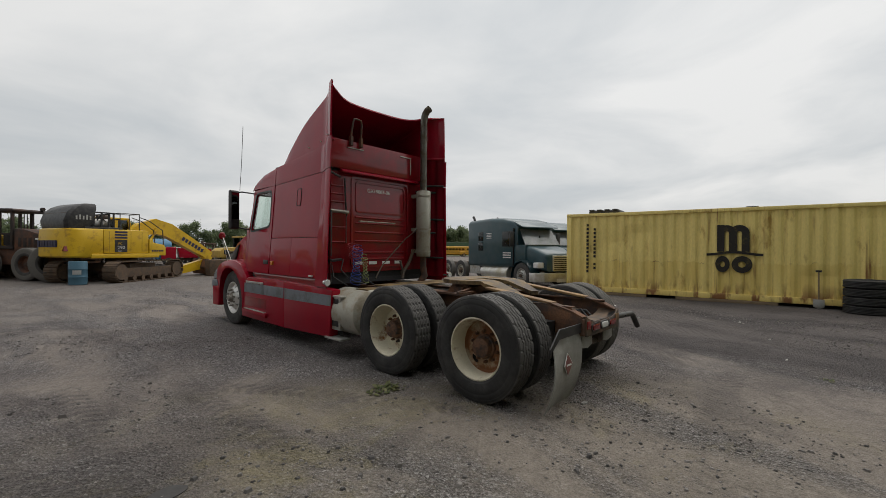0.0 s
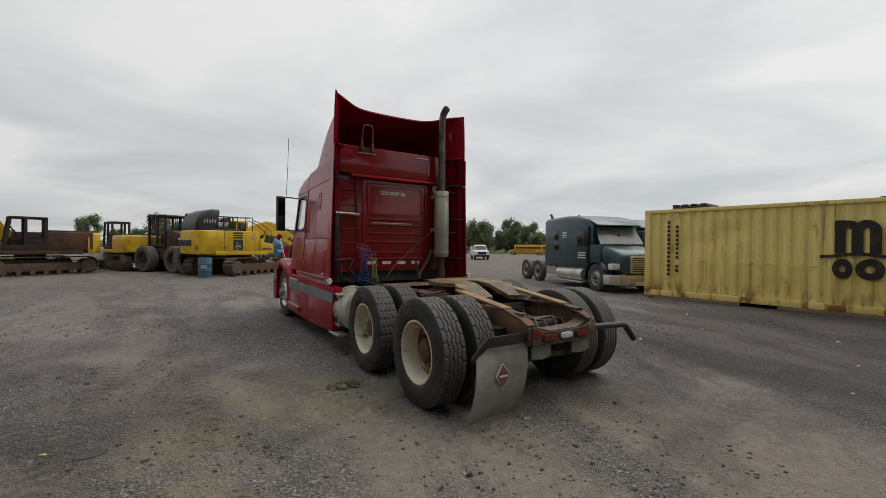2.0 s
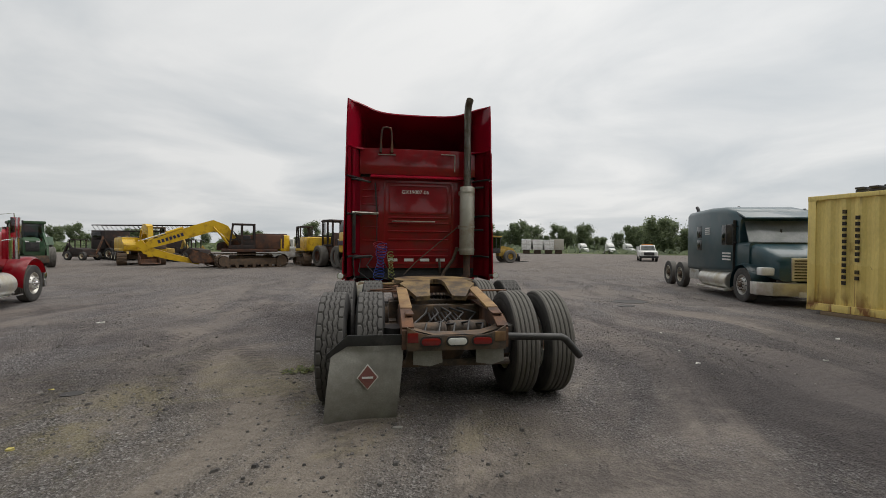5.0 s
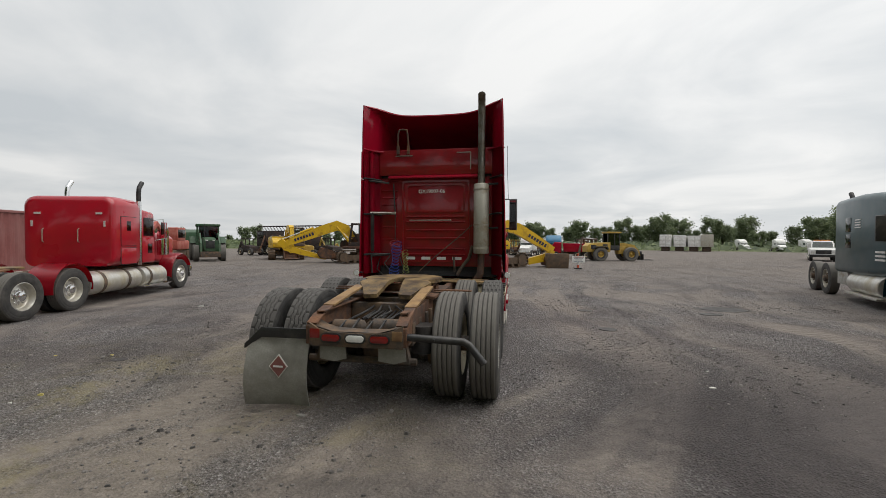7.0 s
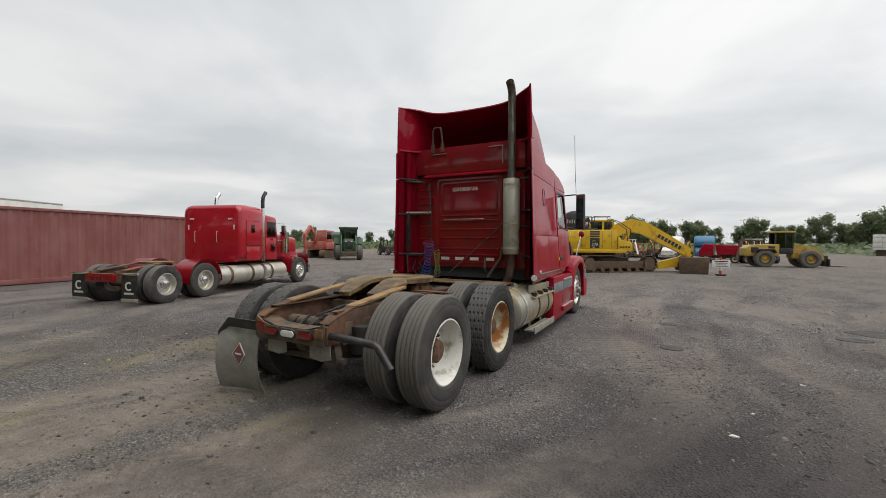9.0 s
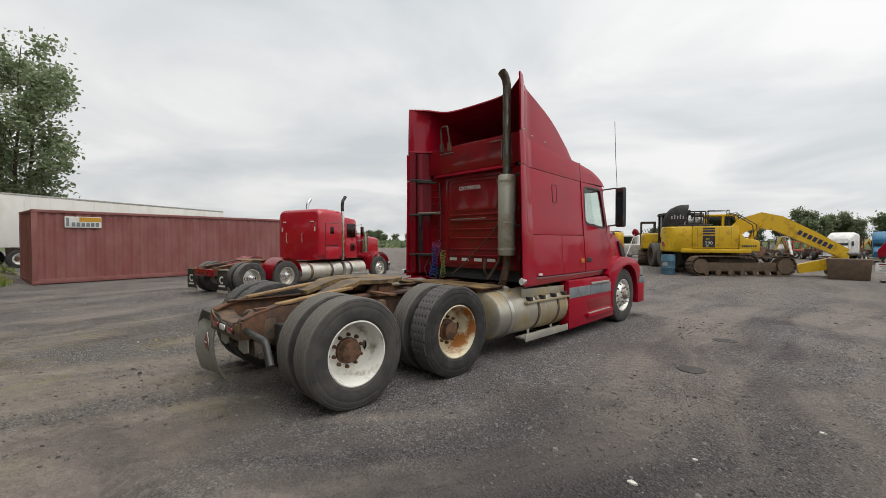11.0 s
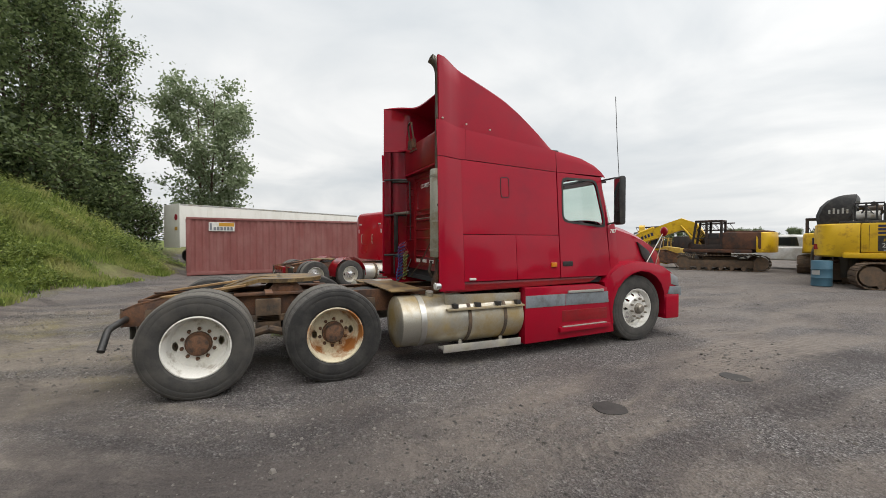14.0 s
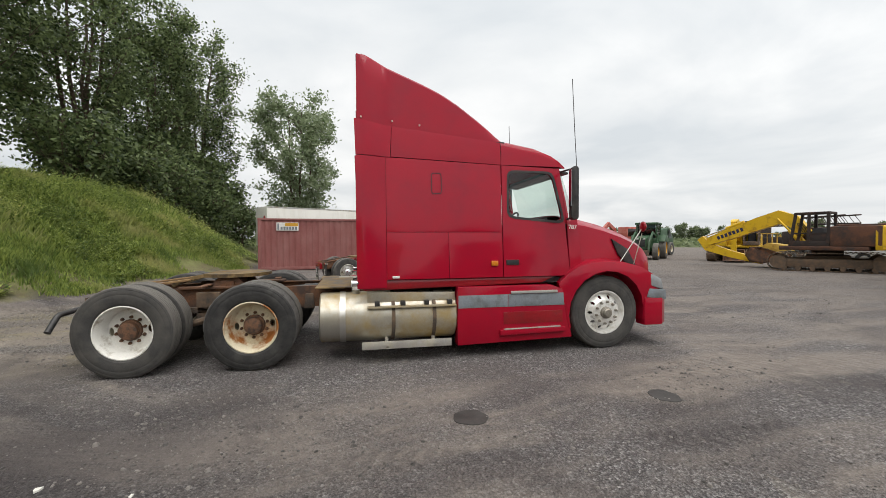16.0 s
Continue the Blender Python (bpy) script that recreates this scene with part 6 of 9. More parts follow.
for side in (1, -1):
    b = prism(bmesh.new(), [(6.16, 1.53), (6.42, 1.38), (6.56, 1.14), (6.45, 1.12), (6.27, 1.30)], "x", side * 0.84, side * 0.955, 0.01)
    part("hood_vent", b, BLACK, hood)
    # fender: a strip between the wheel arch and the outer line, with real depth
    arch, outer = [], []
    out_line = [(5.33, 0.30), (5.26, 0.66), (5.22, 0.93), (5.36, 1.06), (5.52, 1.16), (5.72, 1.215), (5.95, 1.225), (6.20, 1.20), (6.45, 1.14), (6.66, 1.03), (6.79, 0.88), (6.86, 0.70), (6.84, 0.50)]
    nf = len(out_line)
    for k in range(nf):
        a = radians(198 - (198 + 12) * k / (nf - 1))
        arch.append((5.935 + 0.585 * math.cos(a), 0.50 + 0.585 * math.sin(a)))
    t = bmesh.new()
    xo = [1.19, 1.195, 1.20, 1.205, 1.21, 1.215, 1.215, 1.215, 1.21, 1.20, 1.18, 1.16, 1.16]
    front = [t.verts.new((side * (xo[k] + 0.015), *arch[k])) for k in range(nf)]
    mid = [t.verts.new((side * (xo[k] + 0.012), arch[k][0] * 0.55 + out_line[k][0] * 0.45, arch[k][1] * 0.55 + out_line[k][1] * 0.45)) for k in range(nf)]
    rim_ = [t.verts.new((side * (xo[k] - 0.02), *out_line[k])) for k in range(nf)]
    inner = [t.verts.new((side * 0.84, out_line[k][0] * 0.9 + 5.935 * 0.1, out_line[k][1] + 0.03)) for k in range(nf)]
    back_ = [t.verts.new((side * 0.80, *arch[k])) for k in range(nf)]
    for k in range(nf - 1):
        for p, q in ((front, mid), (mid, rim_), (rim_, inner), (back_, front)):
            t.faces.new((p[k], p[k + 1], q[k + 1], q[k]))
    bmesh.ops.recalc_face_normals(t, faces=t.faces[:])
    fender = part("fender", t, RED, truck, "flared red front fender", True, 50)
    b = prism(bmesh.new(), [(6.62, 0.86), (6.84, 0.80), (6.80, 0.96), (6.62, 1.04)], "x", side * 1.0, side * 1.19, 0.02)
    part("headlight", b, HEADLIGHT, fender)
    b = prism(bmesh.new(), [(6.56, 0.70), (6.87, 0.66), (6.86, 0.80), (6.60, 0.82)], "x", side * 1.05, side * 1.205, 0.01)
    part("grey_stripe", b, STRIPE, fender)
b = bmesh.new()
prism(b, [(-1.20, 6.52), (-1.21, 6.80), (-1.05, 6.97), (-0.6, 7.03), (0.6, 7.03), (1.05, 6.97), (1.21, 6.80), (1.20, 6.52), (1.0, 6.52), (1.0, 6.7), (-1.0, 6.7), (-1.0, 6.52)], "z", 0.30, 0.70, 0.025)
part("bumper", b, RED, truck, "red wraparound front bumper")

# mirrors and antennas
for side in (1, -1):
    b = prism(bmesh.new(), rounded(1.80, 2.50, -0.045, 0.045, 0.04, 4), "x", -0.08, 0.08, 0.012)
    my = 5.35 if side > 0 else 5.43
    mm = Matrix.Translation((side * 1.33, my, -0.02 if side > 0 else 0)) @ pose(0, 0, 0, 0, 0, side * -14)
    for v in b.verts:
        v.co = mm @ Vector((v.co.x, v.co.z, v.co.y))
    bmesh.ops.recalc_face_normals(b, faces=b.faces[:])
    mirror = part("side_mirror", b, BLACK, truck, "tall black door mirror")
    b = boxed(-0.066, 0.066, -0.050, -0.043, 1.98, 2.46, 0.0, mm)
    bmesh.ops.recalc_face_normals(b, faces=b.faces[:])
    part("mirror_glass", b, MIRROR, mirror)
    for path in ([(side * 1.0, 5.33, 2.46), (side * 1.20, 5.40, 2.48), (side * 1.33, my, 2.45)], [(side * 1.08, 5.38, 1.80), (side * 1.20, 5.42, 1.82), (side * 1.33, my, 1.85)]):
        part("mirror_arm", tube(bmesh.new(), path, 0.013, 8), BLACK, mirror)
    b = bmesh.new()
    tube(b, [(side * 1.22, 5.45, 2.50), (side * 1.20, 5.43, 3.0), (side * 1.19, 5.40, 3.68)], 0.005, 5)
    part("antenna", b, BLACK, truck)
    b = bmesh.new()
    tube(b, [(side * 1.07, 6.22, 1.20), (side * 1.10, 6.42, 1.50), (side * 1.12, 6.52, 1.66)], 0.008, 6)
    tube(b, [(side * 1.05, 6.45, 1.16), (side * 1.12, 6.53, 1.60)], 0.006, 6)
    arm = part("hood_mirror_arm", b, ALU, truck)
    b = bmesh.new()
    bmesh.ops.create_uvsphere(b, u_segments=16, v_segments=8, radius=0.066)
    for v in b.verts:
        v.co = Vector((v.co.x + side * 1.13, v.co.y * 0.45 + 6.54, v.co.z * 1.15 + 1.70))
    # the dark red is the truck's reflection, painted onto the mirror head
    part("hood_mirror", b, RED_DARK, arm, "small convex mirror head, coloured with the red it reflects")
# ---------------------------------------------------------------- shipping containers
def corrugated(L, z0, z1, y, out, dents=0.0, seed=0, period=0.28, depth=0.036):
    """A corrugated wall along x at depth y; out: +1 or -1, the side that faces outward."""
    t = bmesh.new()
    prof = []
    x = 0.0
    while x < L - 0.01:
        for dx, d in ((0, 0), (0.07, 0), (0.14, depth), (0.21, depth)):
            if x + dx <= L:
                prof.append((x + dx, d))
        x += period
    prof.append((L, 0))
    zs = [z0 + (z1 - z0) * k / 8 for k in range(9)] if dents else [z0, z1]
    rows = []
    for z in zs:
        row = []
        for x, d in prof:
            dent = 0.0
            if dents:
                dent = dents * max(0, noise.noise(Vector((x * 0.7, z * 1.6, seed))) - 0.15) * 0.9
            row.append(t.verts.new((x, y - out * (d + dent), z)))
        rows.append(row)
    for a, b in zip(rows, rows[1:]):
        for i in range(len(prof) - 1):
            f = (a[i], a[i + 1], b[i + 1], b[i])
            t.faces.new(f if out < 0 else f[::-1])
    return t


def container(m, mat, label, dents=0.0, seed=0, L=12.19, W=2.44, H=2.59):
    c = thing("shipping_container", m, label, "container")
    part("side_wall", corrugated(L - 0.16, 0.16, H - 0.09, 0.03, -1, dents, seed), mat, c, smooth=False).location = (0.08, 0, 0)
    part("side_wall", corrugated(L - 0.16, 0.16, H - 0.09, W - 0.03, 1, 0, seed), mat, c, smooth=False).location = (0.08, 0, 0)
    e = part("end_wall", corrugated(W - 0.16, 0.16, H - 0.1, 0.0, 1), mat, c, smooth=False)
    e.location, e.rotation_euler = (0.03, 0.08, 0), (0, 0, radians(90))
    t = bmesh.new()
    box(t, 0, 0.02, 0.10, W / 2 - 0.01, 0.15, H - 0.12, 0.004); box(t, 0, 0.02, W / 2 + 0.01, W - 0.10, 0.15, H - 0.12, 0.004)
    d = part("doors", t, mat, c)
    d.location = (L - 0.03, 0, 0)
    for y in (0.35, 0.95, 1.5, 2.1):
        part("lock_rod", cyl(bmesh.new(), (L, y, 0.12), (L, y, H - 0.1), 0.018, 0.018, 8), GALV, c)
    for y in (0.0, W - 0.06):
        part("top_rail", boxed(0.1, L - 0.1, y, y + 0.06, H - 0.10, H - 0.005, 0.008), mat, c)
        part("bottom_rail", boxed(0.1, L - 0.1, y, y + 0.06, 0.01, 0.17, 0.008), mat, c)
        for x in (0.0, L - 0.16):
            part("corner_post", boxed(x, x + 0.16, y - (0.05 if y else 0), y + 0.11 - (0.05 if y else 0) + (0.05 if y == 0 else 0), 0.11, H - 0.11, 0.01), mat, c)
            for z in (0.0, H - 0.118):
                part("corner_casting", boxed(x - 0.004, x + 0.174, y - 0.06 if y else -0.004, y + 0.066 if y else 0.158, z, z + 0.118, 0.012), mat, c)
    for x in (0.02, L - 0.1):
        part("end_rail", boxed(x, x + 0.08, 0.15, W - 0.15, H - 0.11, H - 0.01, 0.006), mat, c)
        part("end_sill", boxed(x, x + 0.08, 0.15, W - 0.15, 0.02, 0.16, 0.006), mat, c)
    r = corrugated(L - 0.2, 0.08, W - 0.08, 0, -1)
    for v in r.verts:
        v.co = Vector((v.co.x, v.co.z, -v.co.y * 0.5))
    bmesh.ops.recalc_face_normals(r, faces=r.faces[:])
    part("roof", r, mat, c, smooth=False).location = (0.1, 0, H - 0.03)
    part("floor_pan", boxed(0.1, L - 0.1, 0.06, W - 0.06, 0.10, 0.15), CHASSIS, c)
    return c


def arc_band(t, cx, cz, r0, r1, a0, a1, squash=1.0, n=18, y=-0.006):
    outer = [(cx + r1 * math.cos(radians(a0 + (a1 - a0) * k / n)), cz + squash * r1 * math.sin(radians(a0 + (a1 - a0) * k / n))) for k in range(n + 1)]
    inner = [(cx + r0 * math.cos(radians(a0 + (a1 - a0) * k / n)), cz + squash * r0 * math.sin(radians(a0 + (a1 - a0) * k / n))) for k in range(n + 1)]
    vo = [t.verts.new((x, y, z)) for x, z in outer]
    vi = [t.verts.new((x, y, z)) for x, z in inner]
    wo = [t.verts.new((x, 0.03, z)) for x, z in outer]
    wi = [t.verts.new((x, 0.03, z)) for x, z in inner]
    for k in range(n):
        t.faces.new((vo[k], vo[k + 1], vi[k + 1], vi[k]))
        t.faces.new((vo[k + 1], vo[k], wo[k], wo[k + 1]))
        t.faces.new((vi[k], vi[k + 1], wi[k + 1], wi[k]))
    t.faces.new((vo[0], vi[0], wi[0], wo[0])); t.faces.new((vi[n], vo[n], wo[n], wi[n]))


yellow = container(pose(9.14, 4.10, 0.08, 0, 0, -82.5), YELLOW_BOX, "battered yellow steel shipping container with a dark emblem, on boards", 0.10, 3)
# emblem of plain shapes: two arches over a wavy line, two open rings below
for cx, yy in ((4.556, -0.006), (4.848, -0.007)):
    t = bmesh.new()
    arc_band(t, cx, 1.876, 0.052, 0.228, 0, 180, 0.98, y=yy)
    emblem = part("emblem_arch", t, NAVY, yellow, "dark double-arch emblem", False)
for x0, x1, z1 in ((4.328, 4.504, 2.108), (4.608, 4.796, 1.902), (4.900, 5.078, 1.902)):
    part("emblem_stem", boxed(x0, x1, -0.008, 0.03, 1.352, z1), NAVY, yellow)
t = bmesh.new()
pts = [(4.08 + 1.30 * k / 24, 1.305 + 0.035 * math.cos(k / 24 * 2 * math.pi * 1.0) * -1) for k in range(25)]
for (xa, za), (xb, zb) in zip(pts, pts[1:]):
    verts_add(t, [(xa, -0.007, za - 0.035), (xb, -0.007, zb - 0.035), (xb, -0.007, zb + 0.035), (xa, -0.007, za + 0.035)], [(0, 1, 2, 3)])
bmesh.ops.remove_doubles(t, verts=t.verts[:], dist=0.001)
bmesh.ops.solidify(t, geom=t.faces[:], thickness=-0.02)
part("emblem_line", t, NAVY, yellow, smooth=False)
for cx, r0, r1, q in ((4.460, 0.06, 0.17, 1.35), (4.908, 0.085, 0.235, 1.0)):
    t = bmesh.new()
    arc_band(t, cx, 1.0, r0, r1, 0, 359.9, q, 28)
    part("emblem_ring", t, NAVY, yellow, smooth=False)
rs = random.Random(3)
for col, n_, top, x in ((0, 13, 2.20, 0.70), (1, 11, 2.06, 0.93)):
    for k in range(n_):
        if col and k == 8:
            continue
        z = top - k * 0.128
        part("letter_bar", boxed(x - 0.032, x + 0.032, -0.006, 0.03, z - 0.04, z + 0.04, 0.0), NAVY, yellow, smooth=False)
# rust streaks are in the paint; boards under the container
for x, w in ((0.3, 2.2), (3.3, 2.4), (7.0, 2.6), (10.4, 1.5)):
    bd = boxed(x, x + w, -0.04, 0.14, 0.0, 0.08, 0.006, pose(9.14, 4.10, 0.0, 0, 0, -82.5))
    tagged(obj("wooden_board", bd, BOARD), "weathered board under the yellow container", "board", "boards under the container")
# pallet of black parts lying on its roof, and a flat bundle
pk = thing("tarp_bundle", pose(9.14, 4.10, 2.67, 0, 0, -82.5), "black bundle of strapped parts on the container roof", "bundle")
part("bundle_body", boxed(0.60, 1.60, 0.5, 1.5, 0.01, 0.12, 0.03), BLACK, pk)
for x in (0.62, 0.87, 1.12, 1.37):
    part("slat", boxed(x, x + 0.16, 0.45, 1.55, 0.115, 0.16, 0.01), BLACK, pk)
tagged(obj("roof_scrap", boxed(5.0, 5.3, 0.6, 1.2, 2.66, 2.74, 0.02, pose(9.14, 4.10, 0.0, 0, 0, -82.5)), BLACK), "small dark scrap lump on the container roof", "scrap")
# stack of tyres and a shovel at its wall
for k in range(4):
    ty = tagged(put("old_tyre", keep(("old_tyre", 0), lambda: tyre_mesh(0.42, 0.2, "rib", 0.24, 40), TYRE), None, (9.63, -3.20, 0.10 + 0.2 * k)), "worn black tyre in a stack beside the yellow container", "tyre", "stack of tyres")
    ty.rotation_euler = (0, radians(90), 0.3 * k)
sh = thing("shovel", pose(9.92, -2.35, 0.0, 0, 0, 7.5), "rusty shovel leaning on the yellow container", "shovel")
part("shaft", tube(bmesh.new(), [(-0.03, 0, 0.22), (0.0, 0, 0.95)], 0.017, 8), BOARD, sh)
part("grip", boxed(-0.03, 0.03, -0.06, 0.06, 0.93, 0.98, 0.01), BLACK, sh)
part("blade", prism(bmesh.new(), [(-0.11, 0.24), (0.11, 0.24), (0.11, 0.05), (0, 0.0), (-0.11, 0.05)], "x", -0.05, -0.035, 0.003), GALV, sh)

maroon = container(pose(-15.5, -2.18, 0.02, 0, 0, 97.8), MAROON, "maroon steel shipping container with a small white sign", 0.03, 8)
# it faces the yard with its long side; the sign carries a picture and unreadable lettering
sg = thing("wall_sign", pose(-15.5, -2.18, 0.02, 0, 0, 97.8), "small white and yellow sign fixed to the maroon container", "sign")
part("sign_panel", boxed(0.86, 1.90, -0.018, 0.024, 1.98, 2.38, 0.004), WHITE, sg)
part("yellow_field", boxed(1.26, 1.88, -0.022, -0.018, 2.20, 2.36), BUS, sg)
for k in range(6):
    part("letter_bar", boxed(1.05 + 0.135 * k, 1.15 + 0.135 * k, -0.0235, -0.018, 2.02, 2.17), STRIPE, sg)
part("tower_mark", boxed(0.90, 0.98, -0.0235, -0.018, 2.02, 2.33), STRIPE, sg)

# white box trailer behind the maroon container
tr = thing("semi_trailer", pose(-27.6, -4.07, 0, 0, 0, 30.2), "white dry van semi-trailer parked behind the containers", "trailer")
# local y runs along the trailer, x across it
part("trailer_body", boxed(-2.5, 0.0, 0.0, 16.15, 1.15, 4.1, 0.03), TRAILER_WHITE, tr)
for y in [0.6 + 1.22 * k for k in range(13)]:
    part("wall_post", boxed(-0.004, 0.008, y, y + 0.03, 1.2, 4.0), TRAILER_WHITE, tr)
part("top_rail", boxed(-2.52, 0.012, 0.0, 16.16, 4.0, 4.11, 0.01), GALV, tr)
part("door_frame", boxed(-2.5, 0.0, -0.03, 0.02, 1.1, 4.12, 0.01), TRAILER_WHITE, tr)
part("round_emblem", prism(bmesh.new(), [(-0.55 + 0.22 * math.cos(a * math.pi / 12), 3.2 + 0.22 * math.sin(a * math.pi / 12)) for a in range(24)], "y", -0.038, -0.03), RED_BRIGHT, tr)
part("emblem_block", boxed(-0.75, -0.35, -0.038, -0.03, 2.3, 2.55), BUS, tr)
for y in (1.6, 2.9):
    for x in (-0.2, -2.3):
        wheel(tr, x, y, 1 if x > -1 else -1, tread="plain", seg=32, rim_mat=WHITE_WHEEL)
part("landing_gear", boxed(-2.0, -0.5, 12.0, 12.2, 0.02, 1.15), CHASSIS, tr)


# ---------------------------------------------------------------- other tractors
def section_loft(name, rows, mat, parent, label="", angle=50):
    """rows: (y, half width, z low, z high, corner radius); rounded box sections joined along y."""
    t = bmesh.new()
    rings = []
    for y, w, lo, hi, r in rows:
        rings.append([(u, y, v) for u, v in rounded(-w, w, lo, hi, r, 4)])
    loft(t, rings)
    bmesh.ops.recalc_face_normals(t, faces=t.faces[:])
    return part(name, t, mat, parent, label, True, angle)


red2 = thing("semi_truck", pose(-8.75, 2.0, 0, 0, 0, 14.8), "bright red long-nose sleeper tractor with chrome tanks and stacks", "truck")
red2.scale = (0.89, 0.89, 0.89)
for y, fender_on in ((0.0, False), (1.34, True)):
    for side in (1, -1):
        wheel(red2, side * 1.07, y, side, tread="rib", tyre_mat=TYRE_DUSTY, rim_mat=ALU, hub_mat=CHROME, dish=0.12, seg=48, rim_label="polished alloy wheel")
        wheel(red2, side * 0.74, y, side, tread="plain", tyre_mat=TYRE, rim_mat=ALU, seg=32)
        if fender_on:
            t = bmesh.new()
            rings = [[(side * x, y + 0.62 * math.cos(radians(a)), 0.53 + 0.62 * math.sin(radians(a))) for x in (0.55, 1.21)] for a in range(-8, 189, 14)]
            loft(t, rings, False)
            bmesh.ops.solidify(t, geom=t.faces[:], thickness=0.02)
            part("rear_fender", t, RED_BRIGHT, red2)
for side in (1, -1):
    wheel(red2, side * 1.03, 6.34, side, tread="rib", tyre_mat=TYRE_DUSTY, rim_mat=ALU, hub_mat=CHROME, dish=-0.03, seg=48, rim_label="polished alloy wheel")
    part("frame_rail", boxed(side * 0.42 - 0.04, side * 0.42 + 0.04, -0.80, 6.7, 0.62, 0.90, 0.006), RUST, red2)
    part("fuel_tank", drum(side * 0.88, 1.95, 4.02, 0.57, 0.31), ALU, red2, "polished aluminium tank")
    part("tank_strap", band(side * 0.88, 2.45, 0.57, 0.311, 0.11), CHASSIS, red2)
    part("tank_strap", band(side * 0.88, 3.45, 0.57, 0.311, 0.11), CHASSIS, red2)
    part("fuel_tank", drum(side * 0.88, 4.20, 5.38, 0.57, 0.31), ALU, red2)
    part("tank_strap", band(side * 0.88, 4.5, 0.57, 0.311, 0.11), CHASSIS, red2)
    part("running_board", boxed(min(side * 0.95, side * 1.2), max(side * 0.95, side * 1.2), 4.1, 5.6, 0.26, 0.31, 0.01), CHROME, red2)
    t = bmesh.new()
    tube(t, [(side * 1.02, 4.16, 0.95), (side * 1.02, 4.16, 2.90)], 0.075, 14)
    part("stack_shield", t, CHROME, red2)
    t = bmesh.new()
    tube(t, [(side * 1.02, 4.16, 2.86), (side * 1.02, 4.16, 3.16), (side * 1.02, 4.19, 3.32), (side * 1.02, 4.33, 3.50)], 0.065, 14)
    part("exhaust_tailpipe", t, BLACK if side > 0 else CHROME, red2, "tall bent exhaust stack")
    t = bmesh.new()
    cyl(t, (side * 1.02, 5.45, 1.22), (side * 1.02, 5.45, 2.05), 0.17, 0.17, 20)
    part("air_cleaner", t, CHROME, red2, "chrome air cleaner drum")
    t = bmesh.new()
    rings = [[(side * x, 6.34 + 0.68 * math.cos(radians(a)), 0.54 + 0.72 * math.sin(radians(a))) for x in (0.72, 1.10, 1.18)] for a in range(-6, 196, 12)]
    rings = [[(p[0], p[1], p[2] - (0.05 if k % 3 == 2 else 0)) for k, p in enumerate(r)] for r in rings]
    loft(t, rings, False)
    bmesh.ops.solidify(t, geom=t.faces[:], thickness=0.02)
    part("front_fender", t, RED_BRIGHT, red2, "round red front fender")
    t = bmesh.new()
    tube(t, [(side * 0.95, 4.95, 2.35), (side * 1.25, 5.05, 2.4), (side * 1.28, 5.05, 1.75), (side * 1.05, 4.95, 1.7)], 0.014, 6)
    box(t, side * 1.28 - 0.1, side * 1.28 + 0.1, 5.03, 5.09, 1.78, 2.3, 0.015)
    part("side_mirror", t, CHROME, red2)
    t = bmesh.new()
    loft(t, [[(side * 0.84 - 0.25, y, z), (side * 0.84 + 0.25, y, z), (side * 0.84 + 0.25, y + 0.012, z), (side * 0.84 - 0.25, y + 0.012, z)] for y, z in ((-0.76, 0.82), (-0.775, 0.60), (-0.78, 0.36), (-0.76, 0.12))])
    fl = part("mudflap", t, BLACK, red2, "black mudflap with a pale emblem")
    t = bmesh.new()
    ring = [(side * 0.84 + 0.12 * q * math.cos(a * math.pi / 8), 0.52 + 0.12 * q * math.sin(a * math.pi / 8)) for q in (1.0, 0.62) for a in range(2, 15)]
    prism(t, ring[:13] + ring[13:][::-1], "y", -0.788, -0.783)
    part("emblem_ring", t, WHITE, fl, "white open ring emblem")
    part("emblem_bar", boxed(side * 0.84 - 0.15, side * 0.84 + 0.15, -0.790, -0.783, 0.31, 0.36), WHITE, fl)
    part("flap_plate", boxed(side * 0.84 - 0.26, side * 0.84 + 0.26, -0.788, -0.765, 0.12, 0.20, 0.003), ALU, fl)
    part("flap_hanger", boxed(min(side * 0.42, side * 1.12), max(side * 0.42, side * 1.12), -0.78, -0.73, 0.80, 0.85, 0.01), CHROME, red2)
sl = section_loft("sleeper", [(2.80, 1.08, 0.99, 2.78, 0.20), (2.85, 1.14, 0.97, 2.89, 0.26), (2.95, 1.155, 0.97, 2.93, 0.28), (3.3, 1.16, 0.97, 2.95, 0.28), (3.95, 1.15, 0.97, 2.92, 0.26), (4.02, 1.12, 0.99, 2.86, 0.2)], RED_BRIGHT, red2, "flat red sleeper box")
for side in (1, -1):
    def lay(y0, y1, z0, z1, d, mat, nm):
        return part(nm, boxed(min(side * 1.15, side * (1.16 + d)), max(side * 1.15, side * (1.16 + d)), y0, y1, z0, z1, 0.004), mat, sl)
    lay(3.102, 3.808, 1.532, 2.398, 0.004, INSIDE, "hatch_seam")
    lay(3.102, 3.808, 1.005, 1.495, 0.004, INSIDE, "hatch_seam")
    lay(3.12, 3.79, 1.55, 2.38, 0.014, RED_BRIGHT, "side_hatch")
    lay(3.35, 3.53, 1.98, 2.26, 0.018, GLASS_DARK, "side_window")
    lay(3.12, 3.79, 1.02, 1.48, 0.012, RED_BRIGHT, "locker_door")
for x in (-0.62, 0.28):
    part("grab_handle", tube(bmesh.new(), [(x, 2.80, 1.65), (x, 2.75, 1.67), (x, 2.75, 2.0), (x, 2.80, 2.02)], 0.012, 6), ALU, sl)
